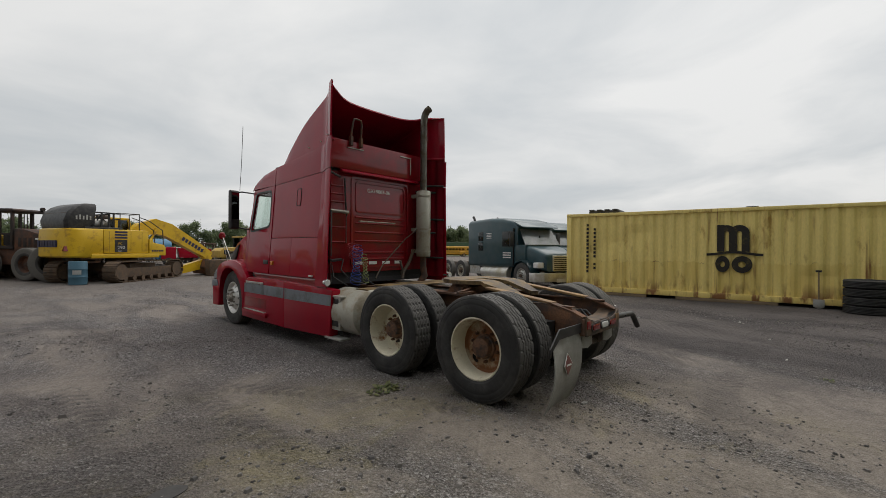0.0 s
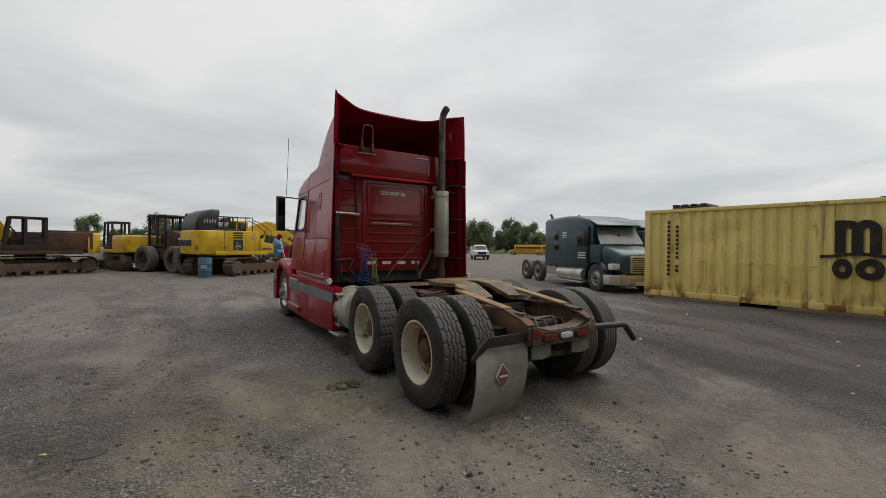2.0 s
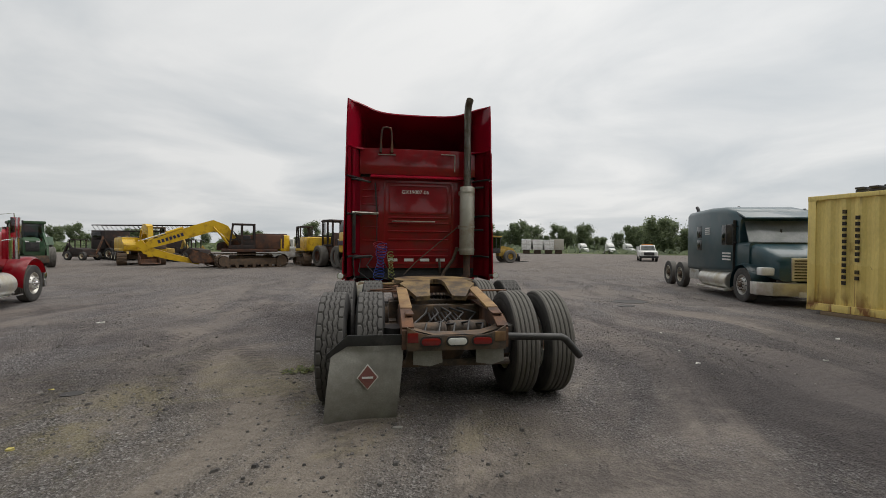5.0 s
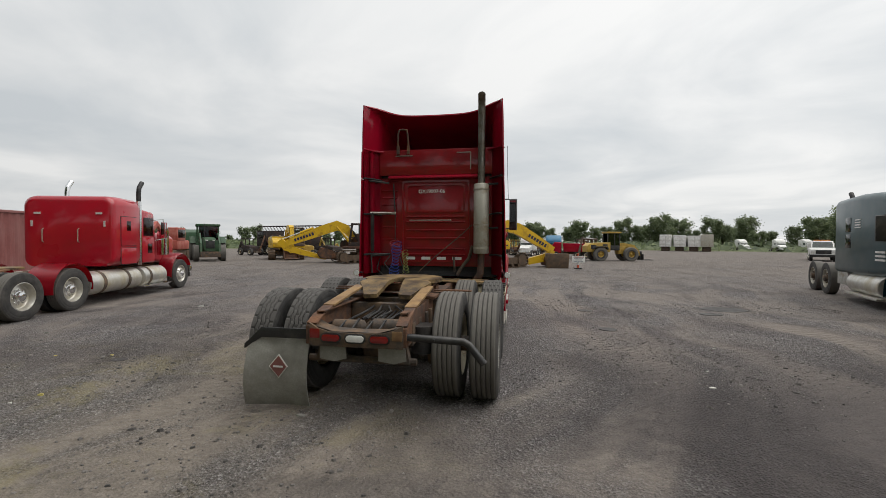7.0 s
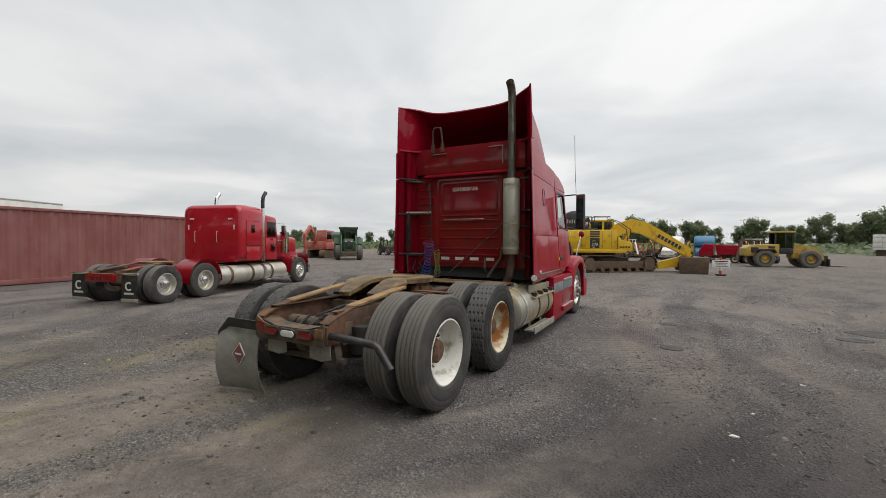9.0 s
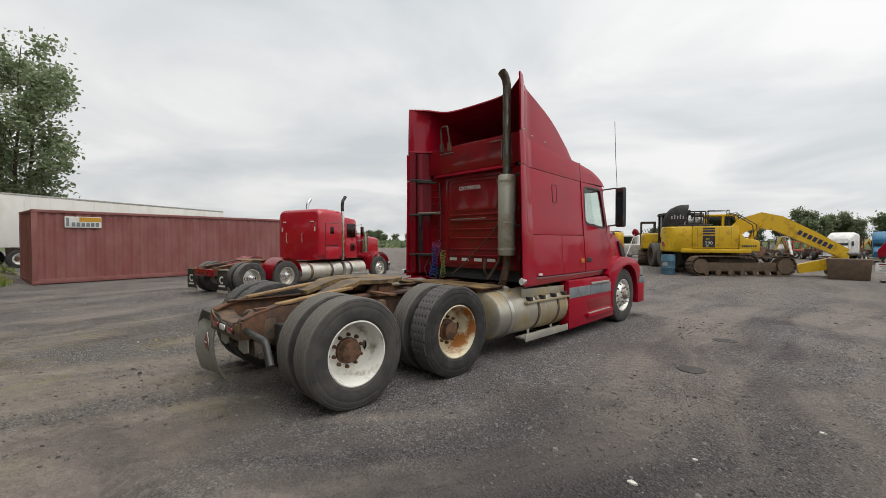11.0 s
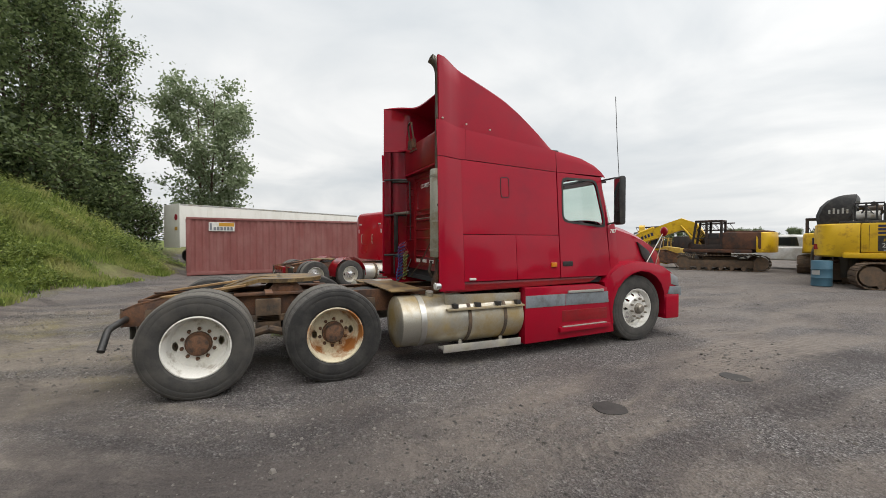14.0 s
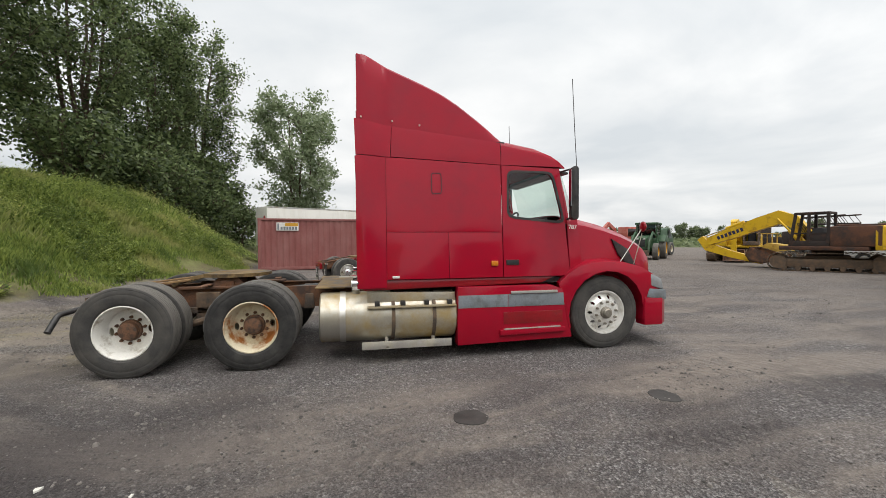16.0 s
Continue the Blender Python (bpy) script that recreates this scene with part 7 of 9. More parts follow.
for x in (-0.85, 0.72):
    part("marker_lamp", boxed(x, x + 0.16, 2.78, 2.805, 2.42, 2.47), WHITE_LENS, sl)
    part("marker_lamp", boxed(x - 0.08 if x < 0 else x + 0.2, x - 0.04 if x < 0 else x + 0.24, 2.78, 2.805, 2.08, 2.24), WHITE_LENS, sl)
cab2 = section_loft("cab", [(4.03, 0.98, 0.98, 2.62, 0.10), (4.4, 1.0, 0.98, 2.68, 0.12), (4.95, 1.0, 0.98, 2.62, 0.12), (5.05, 0.98, 0.98, 2.05, 0.10)], RED_BRIGHT, red2)
for side in (1, -1):
    part("door_window", boxed(min(side * 0.99, side * 1.012), max(side * 0.99, side * 1.012), 4.42, 4.92, 1.85, 2.42, 0.005), GLASS_DARK, cab2)
    part("door", boxed(min(side * 0.98, side * 1.008), max(side * 0.98, side * 1.008), 4.36, 4.97, 1.02, 1.80, 0.005), RED_BRIGHT, cab2)
    part("lower_window", boxed(min(side * 0.99, side * 1.014), max(side * 0.99, side * 1.014), 4.62, 4.86, 1.30, 1.6, 0.004), GLASS_DARK, cab2)
t = bmesh.new()
verts_add(t, [(-0.85, 5.0, 2.5), (0.85, 5.0, 2.5), (0.9, 5.08, 2.0), (-0.9, 5.08, 2.0)], [(0, 1, 2, 3)])
bmesh.ops.solidify(t, geom=t.faces[:], thickness=0.01)
part("windscreen", t, GLASS_DARK, cab2)
section_loft("hood", [(5.04, 0.80, 1.02, 2.02, 0.14), (5.7, 0.74, 0.95, 1.97, 0.14), (6.67, 0.64, 0.80, 1.87, 0.12), (6.85, 0.60, 0.80, 1.83, 0.10)], RED_BRIGHT, red2, "long square red hood")
part("grille", boxed(-0.55, 0.55, 6.84, 6.90, 0.8, 1.78, 0.02), CHROME, red2)
part("bumper", boxed(-1.18, 1.18, 6.92, 7.05, 0.35, 0.78, 0.03), CHROME, red2)
part("fifth_wheel_plate", prism(bmesh.new(), [(0.46 * math.cos(a * math.pi / 12), 0.75 + 0.46 * math.sin(a * math.pi / 12)) for a in range(24)], "z", 1.03, 1.08, 0.006), GREASE, red2)
part("pickup_ramp", prism(bmesh.new(), [(-0.6, 0.88), (0.5, 1.03), (0.5, 1.06), (-0.6, 0.91)], "x", -0.5, -0.3), RUST, red2)
part("pickup_ramp", prism(bmesh.new(), [(-0.6, 0.88), (0.5, 1.03), (0.5, 1.06), (-0.6, 0.91)], "x", 0.3, 0.5), RUST, red2)
part("rear_crossmember", boxed(-0.46, 0.46, -0.90, -0.80, 0.62, 0.84, 0.01), RED_DARK, red2)
for x in (-0.25, 0.0, 0.25):
    part("tail_lamp", boxed(x - 0.08, x + 0.08, -0.915, -0.90, 0.68, 0.76, 0.01), RED_LENS, red2)
part("tail_frame", boxed(-0.46, 0.46, -0.80, -0.55, 0.64, 0.72, 0.02), RUST, red2)
for y in (0, 1.34):
    part("drive_axle", cyl(bmesh.new(), (-0.9, y, 0.51), (0.9, y, 0.51), 0.1, 0.1, 12), CHASSIS, red2)


def teal_truck(m, label):
    k = thing("semi_truck", m, label, "truck", "parked teal tractors")
    k.scale = (0.91, 0.91, 0.91)
    for y in (0.0, 1.34):
        for side in (1, -1):
            wheel(k, side * 1.07, y, side, tread="plain", tyre_mat=TYRE_DUSTY, rim_mat=MUFFLER, hub_mat=CHASSIS, dish=0.06, seg=40)
        part("drive_axle", cyl(bmesh.new(), (-0.9, y, 0.51), (0.9, y, 0.51), 0.1, 0.1, 12), CHASSIS, k)
    for side in (1, -1):
        wheel(k, side * 1.03, 6.09, side, tread="plain", tyre_mat=TYRE_DUSTY, rim_mat=GALV, hub_mat=CHASSIS, dish=-0.03, seg=40)
        part("frame_rail", boxed(side * 0.42 - 0.04, side * 0.42 + 0.04, -0.7, 6.4, 0.62, 0.90, 0.006), CHASSIS, k)
        part("fuel_tank", drum(side * 0.88, 3.1, 5.1, 0.55, 0.30), ALU, k, "dull aluminium tank")
        part("running_board", boxed(min(side * 1.0, side * 1.22), max(side * 1.0, side * 1.22), 3.1, 5.2, 0.22, 0.28, 0.01), ALU, k)
        part("tool_box", boxed(min(side * 0.6, side * 1.1), max(side * 0.6, side * 1.1), 2.1, 2.95, 0.42, 0.80, 0.02), GALV, k)
        t = bmesh.new()
        tube(t, [(side * 0.75, 2.0, 0.9), (side * 0.75, 2.0, 2.95), (side * 0.75, 1.95, 3.12), (side * 0.75, 1.85, 3.22)], 0.06, 12)
        part("exhaust_tailpipe", t, BLACK, k)
        t = bmesh.new()
        rings = [[(side * x, 6.09 + 0.64 * math.cos(radians(a)), 0.50 + 0.66 * math.sin(radians(a)) - (0.05 if x > 1.15 else 0)) for x in (0.70, 1.10, 1.18)] for a in range(-4, 190, 12)]
        loft(t, rings, False)
        bmesh.ops.solidify(t, geom=t.faces[:], thickness=0.02)
        part("front_fender", t, TEAL, k)
        t = bmesh.new()
        box(t, side * 1.32 - 0.1, side * 1.32 + 0.1, 5.63, 5.70, 1.72, 2.34, 0.03)
        tube(t, [(side * 1.0, 5.55, 2.3), (side * 1.3, 5.66, 2.3)], 0.015, 6)
        tube(t, [(side * 1.05, 5.55, 1.8), (side * 1.3, 5.66, 1.8)], 0.015, 6)
        part("side_mirror", t, BLACK, k)
        part("headlight", boxed(side * 0.92 - 0.18, side * 0.92 + 0.18, 6.75, 7.02, 0.85, 1.08, 0.05), WHITE_LENS, k)
    b2 = section_loft("sleeper", [(2.03, 1.14, 0.80, 2.90, 0.10), (2.2, 1.17, 0.78, 2.98, 0.16), (3.8, 1.17, 0.78, 3.02, 0.18), (4.7, 1.13, 0.80, 2.98, 0.20), (5.4, 1.06, 0.82, 2.84, 0.22), (5.66, 1.0, 0.84, 2.62, 0.22)], TEAL, k, "teal sleeper cab with a rounded roof")
    for side in (1, -1):
        part("door_window", boxed(min(side * 1.09, side * 1.125), max(side * 1.09, side * 1.125), 4.55, 5.40, 1.72, 2.38, 0.006), GLASS_DARK, b2)
        part("side_window", boxed(min(side * 1.16, side * 1.178), max(side * 1.16, side * 1.178), 2.95, 3.35, 1.98, 2.40, 0.006), GLASS_DARK, b2)
        part("side_window", boxed(min(side * 1.16, side * 1.178), max(side * 1.16, side * 1.178), 2.95, 3.35, 1.52, 1.92, 0.006), GLASS_DARK, b2)
        for yy in (4.45, 5.50):
            part("door_seam", boxed(min(side * 1.04, side * 1.132), max(side * 1.04, side * 1.132), yy - 0.008, yy + 0.008, 0.9, 2.5), BLACK, b2)
        for n2 in range(3):
            part("lettering_bar", boxed(min(side * 1.11, side * 1.128), max(side * 1.11, side * 1.128), 4.8, 5.35, 1.42 - 0.10 * n2, 1.47 - 0.10 * n2), WHITE, b2)
        for n2 in range(4):
            part("lettering_bar", boxed(min(side * 1.165, side * 1.176), max(side * 1.165, side * 1.176), 3.62, 4.0, 2.30 - 0.07 * n2, 2.33 - 0.07 * n2), WHITE, b2)
    t = bmesh.new()
    verts_add(t, [(-0.88, 5.62, 2.52), (0.88, 5.62, 2.52), (0.98, 6.12, 1.80), (0.4, 6.22, 1.80), (-0.4, 6.22, 1.80), (-0.98, 6.12, 1.80)], [(0, 1, 2, 3, 4, 5)])
    bmesh.ops.solidify(t, geom=t.faces[:], thickness=0.012)
    part("windscreen", t, SKY_PALE_GLASS, b2, "windscreen coloured pale for the sky it reflects")
    part("windscreen_post", boxed(-0.02, 0.02, 5.9, 5.93, 1.85, 2.2), BLACK, b2)
    part("sun_visor", prism(bmesh.new(), [(5.40, 2.80), (5.55, 2.74), (5.98, 2.56), (5.99, 2.52), (5.55, 2.66)], "x", -1.0, 1.0, 0.01), TEAL, b2, "teal visor over the windscreen")
    section_loft("cowl", [(5.5, 1.06, 0.82, 1.80, 0.1), (6.15, 0.98, 0.82, 1.79, 0.1)], TEAL, k)
    section_loft("hood", [(6.05, 0.95, 0.85, 1.78, 0.20), (6.5, 0.90, 0.80, 1.68, 0.20), (6.95, 0.80, 0.72, 1.48, 0.18), (7.12, 0.70, 0.70, 1.34, 0.15)], TEAL, k, "sloping teal hood")
    t = boxed(-0.42, 0.42, 7.10, 7.17, 0.72, 1.36, 0.03)
    gr = part("grille", t, ALU, k, "bright grille with dark slots")
    for n2 in range(7):
        part("slot", boxed(-0.36, 0.36, 7.165, 7.175, 0.78 + 0.08 * n2, 0.815 + 0.08 * n2), BLACK, gr)
    part("bumper", prism(bmesh.new(), [(-1.18, 6.6), (-1.18, 6.95), (-0.9, 7.2), (0.9, 7.2), (1.18, 6.95), (1.18, 6.6), (0.9, 6.6), (0.9, 6.9), (-0.9, 6.9), (-0.9, 6.6)], "z", 0.30, 0.66, 0.02), ALU, k, "silver wraparound bumper")
    part("plate_panel", boxed(-0.25, 0.25, 7.2, 7.21, 0.28, 0.42), WHITE, k)
    return k


teal_a = teal_truck(pose(12.0, 10.9, 0, 0, 0, 161.5), "dark teal sleeper tractor without trailer parked in the yard")
teal_b = teal_truck(pose(15.0, 11.1, 0, 0, 0, 161.0), "second dark teal sleeper tractor parked beside the first")
# ---------------------------------------------------------------- machines
def track_loop(L, H, n):
    """Points and directions round a crawler track in the y-z plane."""
    r = H / 2
    straight = L - H
    total = 2 * straight + 2 * math.pi * r
    out = []
    for k in range(n):
        s = total * k / n
        if s < straight:
            out.append((-straight / 2 + s, 0.0, 0.0))
        elif s < straight + math.pi * r:
            a = (s - straight) / r
            out.append((straight / 2 + r * math.sin(a), r - r * math.cos(a), math.degrees(a)))
        elif s < 2 * straight + math.pi * r:
            q = s - straight - math.pi * r
            out.append((straight / 2 - q, H, 180.0))
        else:
            a = (s - 2 * straight - math.pi * r) / r
            out.append((-straight / 2 - r * math.sin(a), r + r * math.cos(a), 180 + math.degrees(a)))
    return out


def crawler(parent, x, L=4.95, H=0.95, width=0.6, mat=TRACK):
    t = bmesh.new()
    for y, z, a in track_loop(L, H, 52):
        m = Matrix.Translation((x, y, z)) @ pose(0, 0, 0, a, 0, 0)
        box(t, -width / 2, width / 2, -0.088, 0.088, 0.0, 0.03, 0, m)
        box(t, -width / 2, width / 2, -0.02, 0.02, -0.022 if True else 0, 0.0, 0, m)
    for v in t.verts:
        v.co.z += 0.025
    tr_ = part("track", t, mat, parent, "steel crawler track with ribbed shoes", False)
    part("track_frame", boxed(x - 0.16, x + 0.16, -L / 2 + 0.55, L / 2 - 0.55, 0.22, 0.66, 0.05), mat, parent)
    for k in range(7):
        y = -L / 2 + 0.75 + k * (L - 1.5) / 6
        part("roller", cyl(bmesh.new(), (x - 0.22, y, 0.17), (x + 0.22, y, 0.17), 0.12, 0.12, 14), mat, parent)
    for y, r in ((-L / 2 + H / 2, 0.36), (L / 2 - H / 2, 0.38)):
        part("sprocket", cyl(bmesh.new(), (x - 0.24, y, H / 2 + 0.02), (x + 0.24, y, H / 2 + 0.02), r, r, 20), mat, parent)
    return tr_


def beam(t, pts, depth, width):
    """A box girder through pts (y, z) with depth at each and the given width, in the y-z plane."""
    n = len(pts)
    top, bot = [], []
    for i, (y, z) in enumerate(pts):
        a, c = Vector(pts[max(0, i - 1)]), Vector(pts[min(n - 1, i + 1)])
        d = (c - a).normalized()
        nrm = Vector((-d.y, d.x))
        top.append((y + nrm.x * depth[i] / 2, z + nrm.y * depth[i] / 2)); bot.append((y - nrm.x * depth[i] / 2, z - nrm.y * depth[i] / 2))
    poly = top + bot[::-1]
    w = width / 2
    for i in range(n - 1):
        for q in ((top[i], top[i + 1], bot[i + 1], bot[i]),):
            verts_add(t, [(w, *p) for p in q] + [(-w, *p) for p in q], [(0, 1, 2, 3), (7, 6, 5, 4), (0, 4, 5, 1), (2, 6, 7, 3)] + ([(0, 3, 7, 4)] if i == 0 else []) + ([(1, 5, 6, 2)] if i == n - 2 else []))
    bmesh.ops.remove_doubles(t, verts=t.verts[:], dist=0.001)
    bmesh.ops.recalc_face_normals(t, faces=t.faces[:])
    return t


def excavator(m, label, turn, body, boom_mat, cab_mat, hood_mat, boom_pts, stick_pts, bucket_at, text_bars=True, cab_y=0.05, boom_x=0.0, weight_mat=None, glass=GLASS_DARK, deep=-1.52, top=2.22, panel=True, size=1.0, nose=1.15):
    """Boom points along +y before the turn; deep: where the counterweight begins."""
    e = thing("excavator", m, label, "excavator")
    e.scale = (size, size, size)
    crawler(e, 1.3); crawler(e, -1.3)
    part("centre_frame", boxed(-1.1, 1.1, -0.9, 0.9, 0.45, 0.85, 0.06), TRACK, e)
    part("slew_ring", cyl(bmesh.new(), (0, 0, 0.82), (0, 0, 1.16), 0.65, 0.65, 28), TRACK, e)
    R = pose(0, 0, 0, 0, 0, turn)

    def add(nm, t, mat, lab="", smooth=True):
        o = part(nm, t, mat, e, lab, smooth)
        o.matrix_local = R
        return o
    # counterweight: rounded in plan, with a softly rounded top edge
    t = bmesh.new()
    plan = [(-1.43, deep), (-1.46, -2.2), (-1.40, -2.5), (-1.22, -2.76), (-0.85, -2.9), (0, -2.95), (0.85, -2.9), (1.22, -2.76), (1.40, -2.5), (1.46, -2.2), (1.43, deep)]
    rings = []
    for z, q in ((1.16, 0.95), (1.22, 1.0), (2.02, 1.0), (top - 0.06, 0.985), (top, 0.94)):
        rings.append([(x * (q if k not in (0, 10) else 1), deep + (y - deep) * q, z) for k, (x, y) in enumerate(plan)])
    loft(t, rings)
    bmesh.ops.recalc_face_normals(t, faces=t.faces[:])
    w = add("counterweight", t, weight_mat or body, "rounded counterweight")
    if panel:
        for k in range(7):
            part("letter_bar", boxed(-0.80 + 0.23 * k, -0.63 + 0.23 * k, -2.972, -2.85, 1.62, 1.92), DECAL, w)
        part("warning_plate", boxed(-1.15, -0.9, -2.90, -2.78, 1.95, 2.03), WHITE, w)
        part("reflector", prism(bmesh.new(), [(1.02, 1.45), (1.24, 1.45), (1.20, 1.66)], "y", -2.87, -2.70), RED_LENS, w)
    add("side_body", boxed(0.35, 1.45, deep + 0.01, nose, 1.34, top, 0.07), body)
    add("side_body", boxed(-1.45, -0.35, deep + 0.01, cab_y, 1.34, top, 0.07), body)
    for y in (-1.28, -0.36, nose - 0.32):
        add("door_seam", boxed(1.448, 1.453, y - 0.006, y + 0.006, 1.40, top - 0.08), BLACK)
    add("side_skirt", boxed(-1.5, 1.5, -2.0, nose + 0.5, 1.12, 1.33, 0.05), body)
    add("tool_box", prism(bmesh.new(), [(nose + 0.01, 1.22), (nose + 0.82, 1.22), (nose + 0.82, 1.62), (nose + 0.74, 1.76), (nose + 0.25, 1.86), (nose + 0.12, 2.06), (nose + 0.01, 2.06)], "x", 0.6, 1.48, 0.04), body)
    if panel:
        for sx in (1.458, -1.458):
            p = add("model_panel", boxed(min(sx, sx * 0.985), max(sx, sx * 0.985), -1.05, -0.52, 1.40, 1.98), BLACK)
            for k in range(3):
                part("stripe", boxed(min(sx * 1.002, sx * 0.985), max(sx * 1.002, sx * 0.985), -1.05, -0.52, 2.04 + 0.13 * k, 2.125 + 0.13 * k), DECAL, p)
            if sx > 0:
                lettering("PC", 0.15, DIG, Matrix.Translation((1.463, -0.82, 1.80)) @ pose(0, 0, 0, 90, 0, 90), p, "yellow letters")
                lettering("290", 0.22, WHITE, Matrix.Translation((1.463, -0.785, 1.61)) @ pose(0, 0, 0, 90, 0, 90), p, "white model number")
                lettering("LC", 0.11, WHITE, Matrix.Translation((1.463, -0.84, 1.46)) @ pose(0, 0, 0, 90, 0, 90), p, "white letters")
        for k in range(7):
            add("letter_bar", boxed(1.478, 1.485, nose + 0.12 + 0.085 * k, nose + 0.18 + 0.085 * k, 1.42, 1.51), DECAL)
    add("engine_deck", boxed(-1.0, 1.25, max(deep - 0.6, -2.7), -0.6, top - 0.04, top + 0.10, 0.05), hood_mat)
    # cab of pillars and panes
    cx0, cx1 = (-1.45, -0.45)
    c = add("cab_base", boxed(cx0, cx1, cab_y, cab_y + 1.7, 1.30, 1.62, 0.04), cab_mat)
    for x in (cx0 + 0.04, cx1 - 0.04):
        for y0, y1, nm in ((0.05, 0.05, "cab_pillar"), (0.85, 0.85, "cab_pillar"), (1.64, 1.42, "cab_pillar")):
            t = bmesh.new()
            beam(t, [(cab_y + y0, 1.5), (cab_y + y1, 3.06)], [0.13, 0.12], 0.10)
            for v in t.verts:
                v.co.x += x
            part(nm, t, cab_mat, c, "", False)
        part("waist_rail", boxed(x - 0.03, x + 0.03, cab_y, cab_y + 1.6, 1.98, 2.05), cab_mat, c)
        if glass:
            part("cab_pane", prism(bmesh.new(), [(cab_y + 0.06, 1.6), (cab_y + 1.6, 1.6), (cab_y + 1.40, 3.0), (cab_y + 0.06, 3.0)], "x", x - 0.008, x + 0.008), glass, c)
        else:
            part("door_panel", boxed(x - 0.015, x + 0.015, cab_y + 0.05, cab_y + 0.80, 1.55, 2.0, 0.005), cab_mat, c)
    part("cab_roof", boxed(cx0 - 0.02, cx1 + 0.02, cab_y - 0.02, cab_y + 1.50, 3.02, 3.14, 0.05), cab_mat, c)
    part("operator_seat", boxed(cx0 + 0.25, cx1 - 0.25, cab_y + 0.3, cab_y + 0.8, 1.5, 2.3, 0.08), INSIDE, c)
    if not glass:
        for k in range(4):
            part("burnt_wire", tube(bmesh.new(), [(cx0 + 0.2 + 0.2 * k, cab_y + 0.9, 1.6), (cx0 + 0.3 + 0.15 * k, cab_y + 1.2, 2.1 + 0.1 * k), (cx0 + 0.1 + 0.2 * k, cab_y + 1.4, 2.6)], 0.02, 5), cab_mat, c)
    if boom_pts:
        t = bmesh.new()
        beam(t, boom_pts, [0.50, 0.70, 0.80, 0.76, 0.66, 0.48][:len(boom_pts)], 0.42)
        for v in t.verts:
            v.co.x += boom_x
        bo = add("boom", t, boom_mat, "curved box-section boom", False)
        if text_bars:
            a, b_ = Vector(boom_pts[-3]), Vector(boom_pts[-1])
            d = (b_ - a).normalized()
            ang = math.degrees(math.atan2(d.y, d.x))
            for sx in (0.215, -0.215):
                for k in range(7):
                    q = a.lerp(b_, 0.32 + 0.075 * k)
                    t = boxed(-0.004, 0.004, -0.075, 0.075, -0.11, 0.11)
                    for v in t.verts:
                        v.co = Matrix.Translation((boom_x + sx, q.x, q.y)) @ pose(0, 0, 0, ang, 0, 0) @ v.co
                    part("letter_bar", t, DECAL, bo, smooth=False)
        p0, p1 = Vector((0.9, 1.25)), Vector(boom_pts[2])
        for sx in (-0.32, 0.32):
            t = bmesh.new()
            cyl(t, (boom_x + sx, p0.x, p0.y), (boom_x + sx, p0.x * 0.45 + p1.x * 0.55, p0.y * 0.45 + p1.y * 0.55), 0.09, 0.09, 12)
            cyl(t, (boom_x + sx, p0.x * 0.45 + p1.x * 0.55, p0.y * 0.45 + p1.y * 0.55), (boom_x + sx, p1.x, p1.y - 0.1), 0.055, 0.055, 12)
            add("boom_cylinder", t, boom_mat)
        for sx in (-0.12, 0.12):
            add("hydraulic_hose", tube(bmesh.new(), [(boom_x + sx, y, z + 0.36) for y, z in boom_pts[1:-1]] + [(boom_x + sx, boom_pts[-1][0], boom_pts[-1][1] + 0.26)], 0.024, 5), BLACK)
        t = bmesh.new()
        beam(t, stick_pts, [0.40, 0.55, 0.42, 0.30][:len(stick_pts)], 0.34)
        for v in t.verts:
            v.co.x += boom_x
        add("stick", t, boom_mat, "", False)
        if bucket_at[2] < 0:
            a, b_ = Vector(boom_pts[3]) + Vector((0.9, 0.12)), Vector(stick_pts[0])
            t = cyl(bmesh.new(), (boom_x, a.x, a.y), (boom_x, (a.x * 0.6 + b_.x * 0.4), (a.y * 0.6 + b_.y * 0.4)), 0.10, 0.10, 12)
            add("stick_cylinder", t, boom_mat)
            t = cyl(bmesh.new(), (boom_x, (a.x * 0.6 + b_.x * 0.4), (a.y * 0.6 + b_.y * 0.4)), (boom_x, b_.x, b_.y), 0.055, 0.055, 12)
            add("piston_rod", t, CHROME)
        y, z, s = bucket_at
        t = bmesh.new()
        prof = [(y - 0.5 * s, z + 0.95), (y - 0.68 * s, z + 0.45), (y - 0.50 * s, z + 0.06), (y, z), (y + 0.55 * s, z + 0.10), (y + 0.50 * s, z + 0.16), (y, z + 0.06), (y - 0.43 * s, z + 0.14), (y - 0.6 * s, z + 0.46), (y - 0.44 * s, z + 0.92)]
        prism(t, prof, "x", boom_x - 0.65, boom_x + 0.65)
        for sx in (boom_x - 0.65, boom_x + 0.62):
            prism(t, [(y - 0.5 * s, z + 0.95), (y - 0.68 * s, z + 0.45), (y - 0.50 * s, z + 0.06), (y, z), (y + 0.55 * s, z + 0.10), (y + 0.25 * s, z + 0.6)], "x", sx, sx + 0.03)
        add("bucket", t, RUST, "rusty digging bucket", False)
    return e


# yellow excavator nearest the truck
pc = excavator(pose(-0.3, 20.6, 0, 0, 0, 43 - 90), "yellow tracked excavator with its boom lowered to the ground", -25, DIG, DIG, DIG, BLACK,
               [(0.25, 2.05), (0.85, 2.55), (1.55, 2.76), (2.25, 2.58), (3.5, 1.86), (4.75, 1.12)], [(4.75, 1.15), (4.3, 0.65), (3.0, 0.35)], (4.75, 0.02, 1), cab_y=-0.85, top=2.46, size=0.88, nose=0.46)
